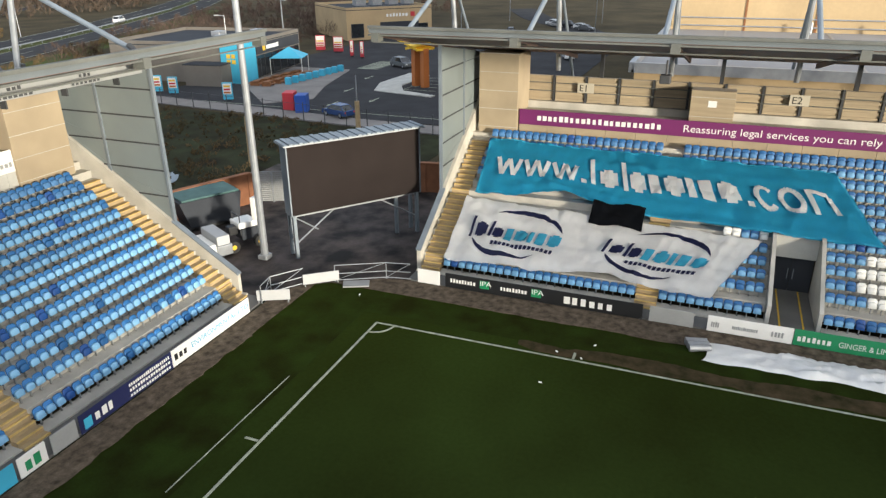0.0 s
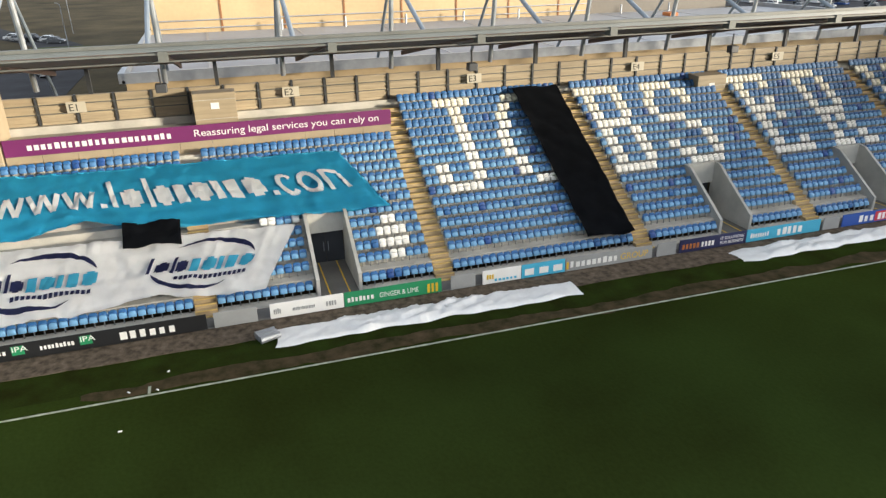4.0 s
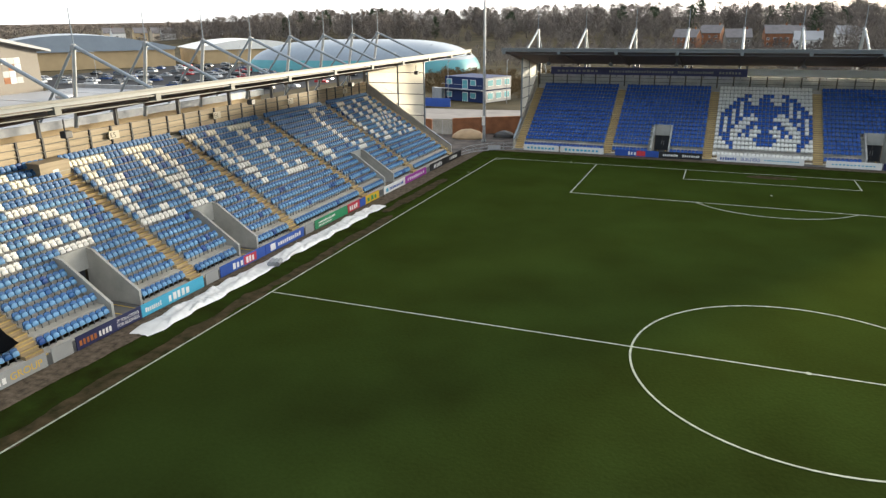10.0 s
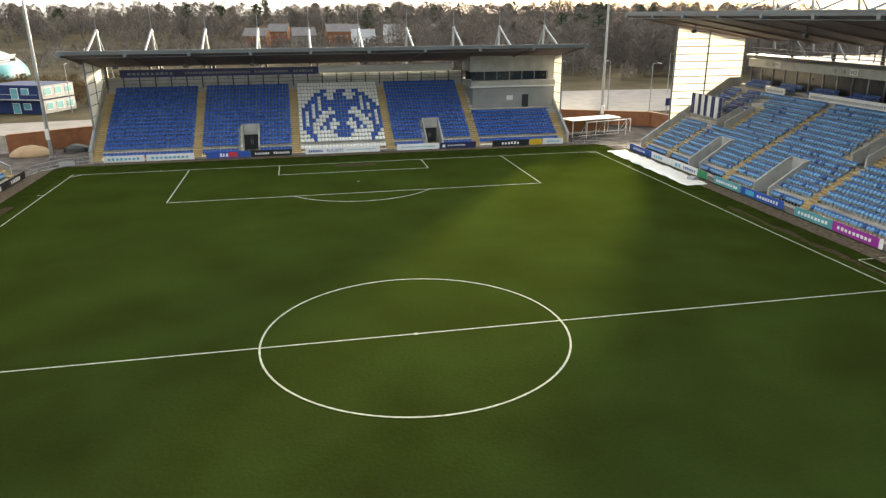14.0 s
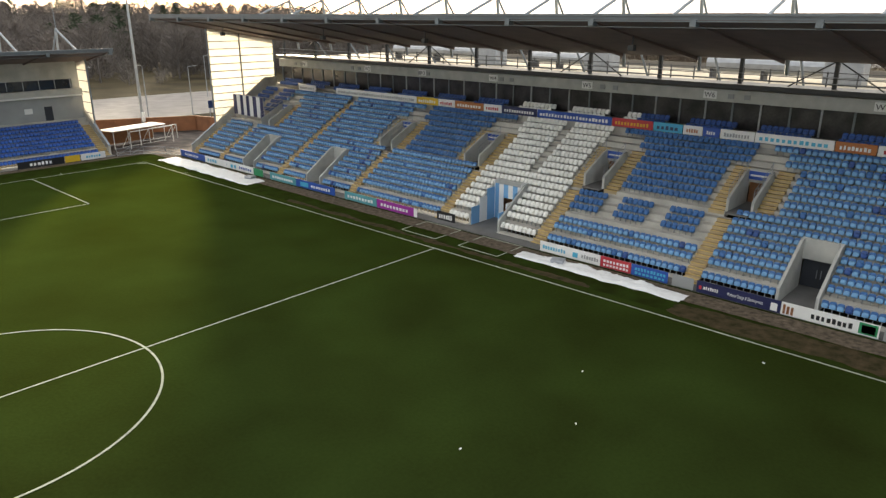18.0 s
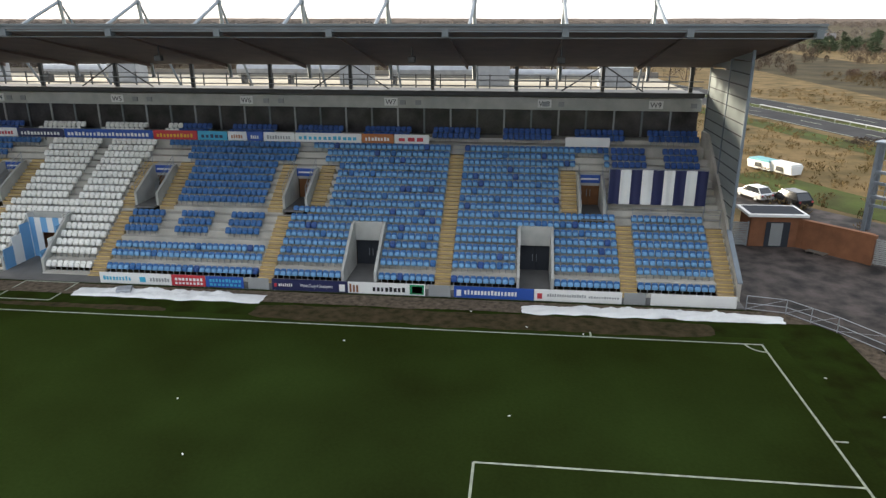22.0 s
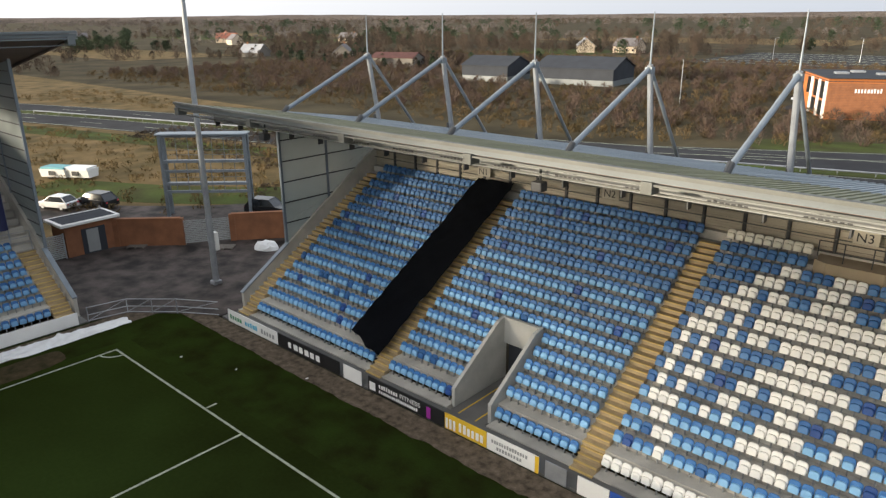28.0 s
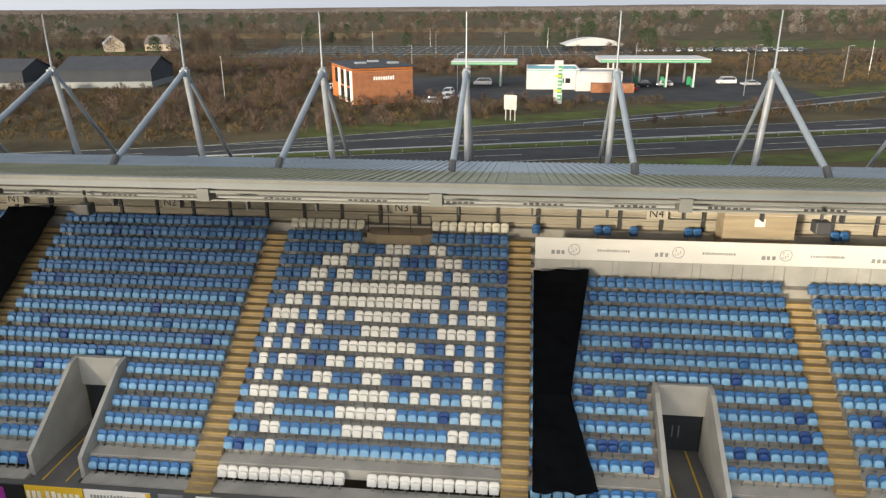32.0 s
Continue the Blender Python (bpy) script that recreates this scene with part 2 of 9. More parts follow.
M = dict(
    concrete=mat("concrete", (0.48, 0.46, 0.41), 0.85, 0.3, 1.6, 25, 0.3),
    vom=mat("pale_concrete", (0.46, 0.46, 0.43), 0.8, 0.22, 1.2, 20, 0.2),
    step=mat("stair_concrete", (0.38, 0.285, 0.16), 0.8, 0.3, 0.8, 20, 0.3, piece=0.2),
    nosing=mat("yellow_nosing", (0.56, 0.4, 0.14), 0.7, 0.35, 0.5, 18, 0.1, piece=0.25),
    walkway=mat("grey_walkway", (0.145, 0.143, 0.138), 0.9, 0.3, 2.0, 25, 0.3),
    block=mat("buff_blockwork", (0.35, 0.285, 0.195), 0.85, 0.18, 2.0, 20, 0.2),
    panel=mat("buff_panel", (0.37, 0.3, 0.2), 0.6, 0.25, 1.0, 12, 0.1, piece=0.12, stretch=(0.3, 1, 4)),
    steel=mat("painted_steel", (0.2, 0.235, 0.27), 0.45, 0.2, 1.0, 15, 0.05, metal=0.2),
    offwhite=mat("off_white_cladding", (0.42, 0.43, 0.44), 0.6, 0.14, 3.0, 8, 0.05),
    galv=mat("galvanised_steel", (0.34, 0.36, 0.385), 0.42, 0.18, 0.6, 20, 0.05, metal=0.5),
    darksteel=mat("dark_steel", (0.05, 0.052, 0.055), 0.5, 0.2, 1, 20, 0.05),
    fascia=mat("fascia_beam", (0.125, 0.13, 0.118), 0.6, 0.3, 1.5, 12, 0.05),
    fasciadark=mat("dark_fascia", (0.14, 0.16, 0.17), 0.45, 0.14, 1.5, 12, 0.05),
    soffit=mat("roof_soffit", (0.16, 0.11, 0.095), 0.7, 0.2, 1.5, 12, 0.05),
    roof_moss=mat("mossy_roof_sheet", (0.195, 0.2, 0.125), 0.6, 0.35, 2.5, 14, 0.1),
    roof_pale=mat("pale_roof_sheet", (0.23, 0.275, 0.315), 0.45, 0.2, 2.5, 14, 0.05),
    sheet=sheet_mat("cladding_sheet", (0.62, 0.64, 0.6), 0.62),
    # copies of the same cladding, with dimmer and cooler light put into their colour
    sheetshade=sheet_mat("shaded_cladding_sheet", (0.2, 0.235, 0.24), 0.15),
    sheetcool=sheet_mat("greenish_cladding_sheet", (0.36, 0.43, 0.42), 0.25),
    blue_back=mat("blue_seat_back", (0.035, 0.165, 0.42), 0.5, 0.15, 4.0, 30, 0.0, piece=0.08),
    blue_pan=mat("faded_blue_seat", (0.24, 0.49, 0.75), 0.55, 0.15, 4.0, 30, 0.0, piece=0.08),
    navy=mat("navy_seat", (0.015, 0.07, 0.26), 0.5, 0.2, 4, 30, 0.0, piece=0.2),
    royal_back=mat("royal_seat_back", (0.007, 0.05, 0.245), 0.5, 0.15, 6, 30, 0.0, piece=0.06),
    royal_pan=mat("royal_seat", (0.016, 0.115, 0.47), 0.5, 0.15, 6, 30, 0.0, piece=0.06),
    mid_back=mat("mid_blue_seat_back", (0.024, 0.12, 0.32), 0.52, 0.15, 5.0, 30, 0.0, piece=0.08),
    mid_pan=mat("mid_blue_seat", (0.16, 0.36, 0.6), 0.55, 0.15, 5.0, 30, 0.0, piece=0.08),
    # seat blue with the roof's shade mixed in, for the upper rows
    shade_pan=mat("shaded_blue_seat", (0.075, 0.2, 0.42), 0.55, 0.15, 5.0, 30, 0.0, piece=0.08),
    white_seat=mat("white_seat", (0.84, 0.83, 0.78), 0.4, 0.08, 3, 30, 0.0, piece=0.08),
    cream_seat=mat("cream_seat", (0.8, 0.77, 0.66), 0.4, 0.1, 3, 30, 0.0, piece=0.06),
    grass=mat("pitch_turf", (0.0158, 0.0268, 0.0066), 0.95, 0.5, 7.0, 5.0, 0.5, tint=(0.0192, 0.025, 0.0075), spec=0.0, mottle=0.6),
    verge=mat("verge_turf", (0.0152, 0.0258, 0.006), 0.95, 0.45, 1.6, 9.0, 0.5, tint=(0.0205, 0.0225, 0.008), spec=0.0, mottle=0.4),
    worn=mat("worn_turf", (0.06, 0.043, 0.025), 0.95, 0.45, 0.7, 8.0, 0.6, tint=(0.03, 0.033, 0.012), spec=0.05, mottle=0.5),
    gravel=mat("gravel_margin", (0.125, 0.1, 0.074), 0.95, 0.7, 0.4, 14.0, 1.0, tint=(0.085, 0.066, 0.046), mottle=0.6, spec=0.1),
    line=mat("white_line_paint", (0.33, 0.36, 0.28), 0.9, 0.45, 0.4, 20, 0.1),
    white=mat("white_paint", (0.78, 0.78, 0.76), 0.5, 0.08, 2, 15, 0.02),
    # white sign plate with the warm shade below the roof in its colour
    cream_sign=mat("shaded_sign_plate", (0.5, 0.46, 0.37), 0.5, 0.1, 2, 15, 0.02),
    oldred=mat("old_red_roof", (0.085, 0.028, 0.022), 0.8, 0.3, 2, 6, 0.1),
    weeds=mat("dark_weedy_ground", (0.03, 0.036, 0.017), 0.95, 0.5, 2.5, 4, 0.5, tint=(0.03, 0.024, 0.016), spec=0.1),
    black=mat("black_cloth", (0.008, 0.0095, 0.013), 0.95, 0.3, 1, 25, 0.2, spec=0.12),
    blackboard=mat("black_board", (0.014, 0.015, 0.017), 0.45, 0.2, 2, 15, 0.02),
    sheetplastic=mat("white_sheeting", (0.74, 0.75, 0.75), 0.45, 0.1, 0.8, 6, 0.3),
    grey=mat("grey_paint", (0.3, 0.31, 0.31), 0.6, 0.15, 2, 15, 0.05),
    teal=mat("teal_cloth", (0.025, 0.36, 0.6), 0.7, 0.15, 1, 20, 0.1),
    cyan=mat("cyan_paint", (0.06, 0.4, 0.6), 0.5, 0.1, 2, 15, 0.02),
    whitecloth=mat("white_cloth", (0.8, 0.81, 0.82), 0.75, 0.1, 1, 20, 0.1),
    purple=mat("plum_board", (0.155, 0.02, 0.115), 0.5, 0.1, 2, 15, 0.02),
    magenta=mat("magenta_board", (0.32, 0.03, 0.3), 0.5, 0.1, 2, 15, 0.02),
    green=mat("green_board", (0.02, 0.24, 0.1), 0.5, 0.12, 2, 15, 0.02),
    blueboard=mat("blue_board", (0.02, 0.08, 0.36), 0.5, 0.12, 2, 15, 0.02),
    plumblue=mat("dull_blue_board", (0.05, 0.055, 0.17), 0.5, 0.2, 3, 15, 0.02),
    navyboard=mat("navy_board", (0.015, 0.02, 0.08), 0.5, 0.12, 2, 15, 0.02),
    redboard=mat("red_board", (0.5, 0.035, 0.05), 0.5, 0.12, 2, 15, 0.02),
    orange=mat("orange_paint", (0.42, 0.14, 0.035), 0.5, 0.12, 2, 15, 0.02),
    yellow=mat("yellow_paint", (0.7, 0.45, 0.03), 0.5, 0.15, 2, 15, 0.02),
    brick=mat("orange_brick", (0.25, 0.105, 0.05), 0.85, 0.3, 1.2, 14, 0.3),
    asphalt=mat("asphalt", (0.04, 0.041, 0.045), 0.95, 0.3, 4.0, 12, 0.3, spec=0.15),
    yard=mat("wet_yard_tarmac", (0.066, 0.053, 0.048), 0.75, 0.6, 1.8, 8, 0.3, tint=(0.022, 0.019, 0.018), spec=0.25, mottle=0.3),
    pavingpale=mat("pale_paving", (0.2, 0.185, 0.175), 0.85, 0.25, 3, 10, 0.2),
    field=mat("rough_field", (0.074, 0.06, 0.034), 0.95, 0.5, 14.0, 0.9, 0.6, tint=(0.055, 0.046, 0.026), spec=0.1),
    bank=mat("green_bank", (0.062, 0.088, 0.022), 0.95, 0.45, 5.0, 3, 0.5, tint=(0.075, 0.06, 0.03), spec=0.1),
    glass=mat("dark_glass", (0.02, 0.024, 0.028), 0.06, 0.1, 1, 5, 0.0, spec=0.8),
    # grey reflections in the box panes, painted as a lighter mottled base
    boxglass=mat("reflection_box_glass", (0.06, 0.055, 0.055), 0.18, 0.5, 1.6, 5, 0.0, tint=(0.02, 0.02, 0.02), spec=0.5),
    ridge=mat("distant_ridge", (0.17, 0.14, 0.12), 1.0, 0.3, 120.0, 0.05, 0.0, spec=0.0),
    screen=mat("dark_screen", (0.022, 0.017, 0.016), 0.8, 0.15, 2, 30, 0.05, spec=0.1),
    rubber=mat("tyre_rubber", (0.02, 0.02, 0.02), 0.85, 0.2, 1, 15, 0.1),
    deck=mat("sandy_roof_deck", (0.4, 0.36, 0.28), 0.85, 0.25, 3.0, 8, 0.1),
    creampanel=mat("cream_ribbed_panel", (0.4, 0.36, 0.28), 0.6, 0.2, 1.0, 12, 0.1, piece=0.1, stretch=(0.3, 1, 4)),
    dullteal=mat("dull_green_tarpaulin", (0.06, 0.13, 0.125), 0.7, 0.3, 0.8, 10, 0.2),
    wood=mat("brown_timber", (0.24, 0.1, 0.035), 0.6, 0.25, 0.6, 12, 0.1),
    twig=mat("bare_twigs", (0.105, 0.078, 0.06), 0.95, 0.35, 9.0, 2, 0.0, tint=(0.075, 0.064, 0.05), spec=0.1, piece=0.14),
    # twigs with distance haze and glare mixed into their base colour
    twighaze=mat("hazed_bare_twigs", (0.175, 0.152, 0.138), 0.95, 0.35, 12.0, 2, 0.0, tint=(0.13, 0.117, 0.107), spec=0.1, piece=0.14),
    twigred=mat("reddish_scrub", (0.09, 0.06, 0.046), 0.95, 0.35, 6.0, 2, 0.0, piece=0.13),
    twigdry=mat("dry_scrub", (0.125, 0.086, 0.046), 0.95, 0.35, 9.0, 2, 0.0, tint=(0.075, 0.062, 0.03), spec=0.1, piece=0.13),
    straw=mat("dry_straw_grass", (0.17, 0.115, 0.055), 0.95, 0.4, 5.0, 3, 0.4, tint=(0.1, 0.085, 0.035), spec=0.1, piece=0.12),
    evergreen=mat("evergreen", (0.03, 0.05, 0.022), 0.9, 0.35, 4.0, 3, 0.0, piece=0.15),
    roofgrey=mat("grey_roof_membrane", (0.28, 0.29, 0.31), 0.6, 0.22, 8.0, 2, 0.1),
    stonewall=mat("grey_brown_cladding", (0.16, 0.145, 0.125), 0.7, 0.18, 5, 3, 0.1),
    tanwall=mat("tan_cladding", (0.46, 0.34, 0.19), 0.7, 0.16, 5, 3, 0.05),
    rooftile=mat("slate_roof", (0.15, 0.14, 0.145), 0.8, 0.2, 2, 6, 0.2),
    rooftilered=mat("red_tiles", (0.3, 0.11, 0.07), 0.8, 0.2, 2, 6, 0.2),
    render_wall=mat("cream_render", (0.6, 0.5, 0.38), 0.8, 0.12, 2, 6, 0.1),
    membrane=mat("dome_membrane", (0.24, 0.29, 0.345), 0.4, 0.12, 8, 1, 0.05),
    aqua=mat("aqua_panel", (0.09, 0.32, 0.36), 0.5, 0.1, 2, 8, 0.02),
    darkblue=mat("dark_blue_cabin", (0.014, 0.03, 0.1), 0.6, 0.15, 2, 8, 0.02, spec=0.2),
    sand=mat("sand_heap", (0.36, 0.26, 0.16), 0.95, 0.25, 1, 8, 0.5),
    graphite=mat("graphite_cladding", (0.045, 0.05, 0.06), 0.85, 0.15, 3, 8, 0.05, spec=0.15),
)
for k, w in (("grass", 0.13), ("verge", 0.08)):
    g = M[k].node_tree.nodes["Principled BSDF"].inputs
    g["Sheen Weight"].default_value, g["Sheen Roughness"].default_value, g["Sheen Tint"].default_value = w, 0.4, (0.36, 0.5, 0.05, 1)
CAR_PAINT = [mat("car_paint_" + k, c, 0.22, 0.05, 2, 10, 0.0, metal=0.2) for k, c in
             (("white", (0.72, 0.73, 0.74)), ("silver", (0.4, 0.42, 0.44)), ("grey", (0.14, 0.15, 0.16)), ("black", (0.02, 0.022, 0.025)),
              ("blue", (0.03, 0.07, 0.2)), ("red", (0.45, 0.02, 0.025)))]


# ---- mesh helpers ----
def empty(name, m=None):
    ob = new(name)
    ob.empty_display_size = 0.2
    if m is not None:
        ob.matrix_world = m
    return ob


def part(name, bm, material, parent=None, label="", smooth=False):
    """Links a bmesh as one mesh object under a thing or a part."""
    me = bpy.data.meshes.new(name)
    bmesh.ops.recalc_face_normals(bm, faces=bm.faces)
    bm.to_mesh(me)
    bm.free()
    for mm in (material if isinstance(material, (list, tuple)) else [material]):
        me.materials.append(mm)
    if smooth:
        for p in me.polygons:
            p.use_smooth = True
    ob = new(name, me)
    if parent is not None:
        ob.parent = parent
    if label:
        ob["label"] = label
    return ob


def again(name, me, parent, m):
    """One more object on a mesh that is there already."""
    ob = new(name, me)
    ob.parent = parent
    ob.matrix_basis = m
    return ob


def box(bm, x0, x1, y0, y1, z0, z1, mi=0):
    v = [bm.verts.new((x, y, z)) for x in (x0, x1) for y in (y0, y1) for z in (z0, z1)]
    for q in ((0, 1, 3, 2), (4, 6, 7, 5), (0, 4, 5, 1), (2, 3, 7, 6), (0, 2, 6, 4), (1, 5, 7, 3)):
        bm.faces.new([v[i] for i in q]).material_index = mi
    return bm


def bx(*a):
    return box(bmesh.new(), *a)


def bevelbox(x0, x1, y0, y1, z0, z1, r=0.03, seg=2):
    bm = bx(x0, x1, y0, y1, z0, z1)
    bmesh.ops.bevel(bm, geom=list(bm.edges), offset=r, segments=seg, affect="EDGES", profile=0.5)
    return bm


def prism(bm, prof, x0, x1, mi=0):
    """A profile of (y, z) points drawn out along x."""
    a = [bm.verts.new((x0, y, z)) for y, z in prof]
    b = [bm.verts.new((x1, y, z)) for y, z in prof]
    n = len(prof)
    for i in range(n):
        bm.faces.new((a[i], a[(i + 1) % n], b[(i + 1) % n], b[i])).material_index = mi
    bm.faces.new(a[::-1]).material_index = mi
    bm.faces.new(b).material_index = mi
    return bm


def plate(bm, outline, z0, z1, mi=0):
    """A flat outline of (x, y) points with a thickness."""
    a = [bm.verts.new((x, y, z0)) for x, y in outline]
    b = [bm.verts.new((x, y, z1)) for x, y in outline]
    n = len(outline)
    for i in range(n):
        bm.faces.new((a[i], a[(i + 1) % n], b[(i + 1) % n], b[i])).material_index = mi
    bm.faces.new(a[::-1]).material_index = mi
    bm.faces.new(b).material_index = mi
    return bm


def tube(bm, p, q, r, r2=None, n=8):
    p, q = Vector(p), Vector(q)
    w = (q - p).normalized()
    u = w.orthogonal().normalized()
    v = w.cross(u)
    rings = []
    for c, rr in ((p, r), (q, r if r2 is None else r2)):
        rings.append([bm.verts.new(c + (u * math.cos(k * math.tau / n) + v * math.sin(k * math.tau / n)) * rr) for k in range(n)])
    for k in range(n):
        bm.faces.new((rings[0][k], rings[0][(k + 1) % n], rings[1][(k + 1) % n], rings[1][k]))
    bm.faces.new(rings[0][::-1])
    bm.faces.new(rings[1])
    return bm


def pydata(name, verts, faces, material, parent=None, smooth=False):
    me = bpy.data.meshes.new(name)
    verts, faces = np.asarray(verts, np.float32), np.asarray(faces, np.int32)
    k = faces.shape[1]
    me.vertices.add(len(verts))
    me.vertices.foreach_set("co", verts.ravel())
    me.loops.add(faces.size)
    me.loops.foreach_set("vertex_index", faces.ravel())
    me.polygons.add(len(faces))
    me.polygons.foreach_set("loop_start", np.arange(len(faces), dtype=np.int32) * k)
    me.polygons.foreach_set("loop_total", np.full(len(faces), k, np.int32))
    me.update(calc_edges=True)
    me.materials.append(material)
    if smooth:
        me.polygons.foreach_set("use_smooth", np.ones(len(faces), bool))
    ob = new(name, me)
    if parent is not None:
        ob.parent = parent
    return ob


def mesh_arrays(bm):
    """A triangulated bmesh as arrays, to be repeated many times."""
    bmesh.ops.recalc_face_normals(bm, faces=bm.faces)
    bmesh.ops.triangulate(bm, faces=bm.faces)
    bm.verts.index_update()
    v = np.array([t.co[:] for t in bm.verts])
    f = np.array([[t.index for t in q.verts] for q in bm.faces])
    bm.free()
    return v, f


def writing(text, size, m, material, parent, name="lettering", width=None):
    """Words in the built-in font, standing upright on a board: m places the left end of the baseline."""
    cu = bpy.data.curves.new(name, "FONT")
    cu.body, cu.size, cu.extrude = text, size, 0.004
    cu.materials.append(material)
    ob = new(name, cu)
    if width:
        bpy.context.view_layer.update()
        m = m @ Matrix.Diagonal((width / max(ob.dimensions.x, 0.01), 1, 1, 1))
    ob.parent = parent
    ob.matrix_basis = m @ pose(0, 0, 0, 90, 0, 0)
    return ob


# ---- grandstands ----
# Each stand has its own axes: x along the stand (to the right as seen from the pitch), y outwards, z up.
STAND = {
    "north": (Matrix.Translation((0, -59.2, 0)) @ Matrix.Rotation(math.pi, 4, "Z"), 0.4, 33.6),
    "east": (Matrix.Translation((-38.8, 0, 0)) @ Matrix.Rotation(math.pi / 2, 4, "Z"), 0.0, 53.0),
    "south": (Matrix.Translation((0, 59.2, 0)), -0.4, 33.4),
    "west": (Matrix.Translation((39.1, 0, 0)) @ Matrix.Rotation(-math.pi / 2, 4, "Z"), 0.0, 53.0),
}
ROWS, TREAD, PITCH_SEAT, AISLE = 17, 0.74, 0.462, 1.2


def row_d(k):
    return 2.0 if k == 0 else 2.89 + TREAD * (k - 1)


def row_z(k):
    return 0.12 if k == 0 else 0.6 * row_d(k) - 0.8


def rounded(w, h, r, n=3):
    """Outline of a plate with round upper corners, from its lower left."""
    pts = [(-w / 2, 0), (w / 2, 0)]
    for cx, a0 in ((w / 2 - r, 0), (-w / 2 + r, 90)):
        pts += [(cx + r * math.cos(radians(a0 + 90 * i / n)), h - r + r * math.sin(radians(a0 + 90 * i / n))) for i in range(n + 1)]
    return pts


def shell(outline, y0, y1, lean, z0):
    """An upright rounded plate between y0 and y1, leaning back, with a softened front edge."""
    bm = bmesh.new()
    rings = []
    hmax = max(p[1] for p in outline)
    for y, s in ((y1, 1.0), (y0 + 0.02, 1.0), (y0, 0.86)):
        ring = [bm.verts.new((x * s, y + lean * z / hmax + 0.015 * math.cos(x * 6), z0 + hmax * 0.5 + (z - hmax * 0.5) * s)) for x, z in outline]
        rings.append(ring)
    n = len(outline)
    for a, b in zip(rings, rings[1:]):
        for i in range(n):
            bm.faces.new((a[i], a[(i + 1) % n], b[(i + 1) % n], b[i]))
    bm.faces.new(rings[0][::-1])
    bm.faces.new(rings[-1])
    return bm


# tip-up seat: back shell, folded pan in front of it, bracket
SEAT_BACK = lambda: shell(rounded(0.44, 0.39, 0.13), -0.06, 0.0, 0.08, 0.41)
SEAT_PAN = lambda: shell(rounded(0.39, 0.29, 0.12), -0.2, -0.07, 0.07, 0.35)


def seat_bracket():
    bm = bx(-0.025, 0.025, -0.06, 0.02, 0.0, 0.36)
    return box(bm, -0.2, 0.2, -0.05, 0.02, 0.3, 0.34)


BACK_A, PAN_A, BRACKET_A = (mesh_arrays(f()) for f in (SEAT_BACK, SEAT_PAN, seat_bracket))


def bays_of(centre, half, cuts):
    """Stretches of seats between the aisles: (left, right)."""
    edges = [centre - half] + [centre + c for c in cuts] + [centre + half]
    out = []
    for i, (a, b) in enumerate(zip(edges, edges[1:])):
        a2 = a + (1.55 if i == 0 else AISLE / 2)
        b2 = b - (1.55 if i == len(edges) - 2 else AISLE / 2)
        out.append((a2, b2))
    return out, [edges[0] + 0.85] + edges[1:-1] + [edges[-1] - 0.85]


def seat_cols(a, b):
    n = int((b - a) / PITCH_SEAT)
    s = (b - a) / n
    return [a + s * (i + 0.5) for i in range(n)]


def expand(code):
    """'B7 W2' -> 'BBBBBBBWW'"""
    return "".join(c[0] * int(c[1:]) for c in code.split())


EAGLE = [expand(r) for r in (
    "W12 .2 W12", "B4 W1 B16 W1 B4", "B3 W2 B6 W4 B6 W2 B3", "B2 W2 B6 W6 B6 W2 B2", "B1 W3 B2 W1 B1 W1 B2 W4 B2 W1 B1 W1 B2 W3 B1",
    "B1 W1 B1 W1 B3 W2 B3 W2 B3 W2 B3 W1 B1 W1 B1", "B1 W1 B1 W2 B3 W2 B1 W4 B1 W2 B3 W2 B1 W1 B1",
    "B1 W1 B1 W1 B1 W1 B3 W8 B3 W1 B1 W1 B1 W1 B1", "B1 W1 B1 W1 B1 W2 B4 W4 B4 W4 B1 W1 B1", "B1 W3 B1 W1 B1 W2 B1 W6 B2 W1 B1 W1 B1 W3 B1",
    "B2 W2 B1 W1 B1 W12 B1 W1 B1 W2 B2", "B3 W3 B1 W12 B1 W3 B3", "B4 W2 B1 W2 B2 W4 B2 W2 B1 W2 B4", "B5 W3 B3 W3 B4 W3 B5",
    "B7 W2 B3 W3 B2 W2 B7", "B9 .8 B9", "C9 .8 C9")]

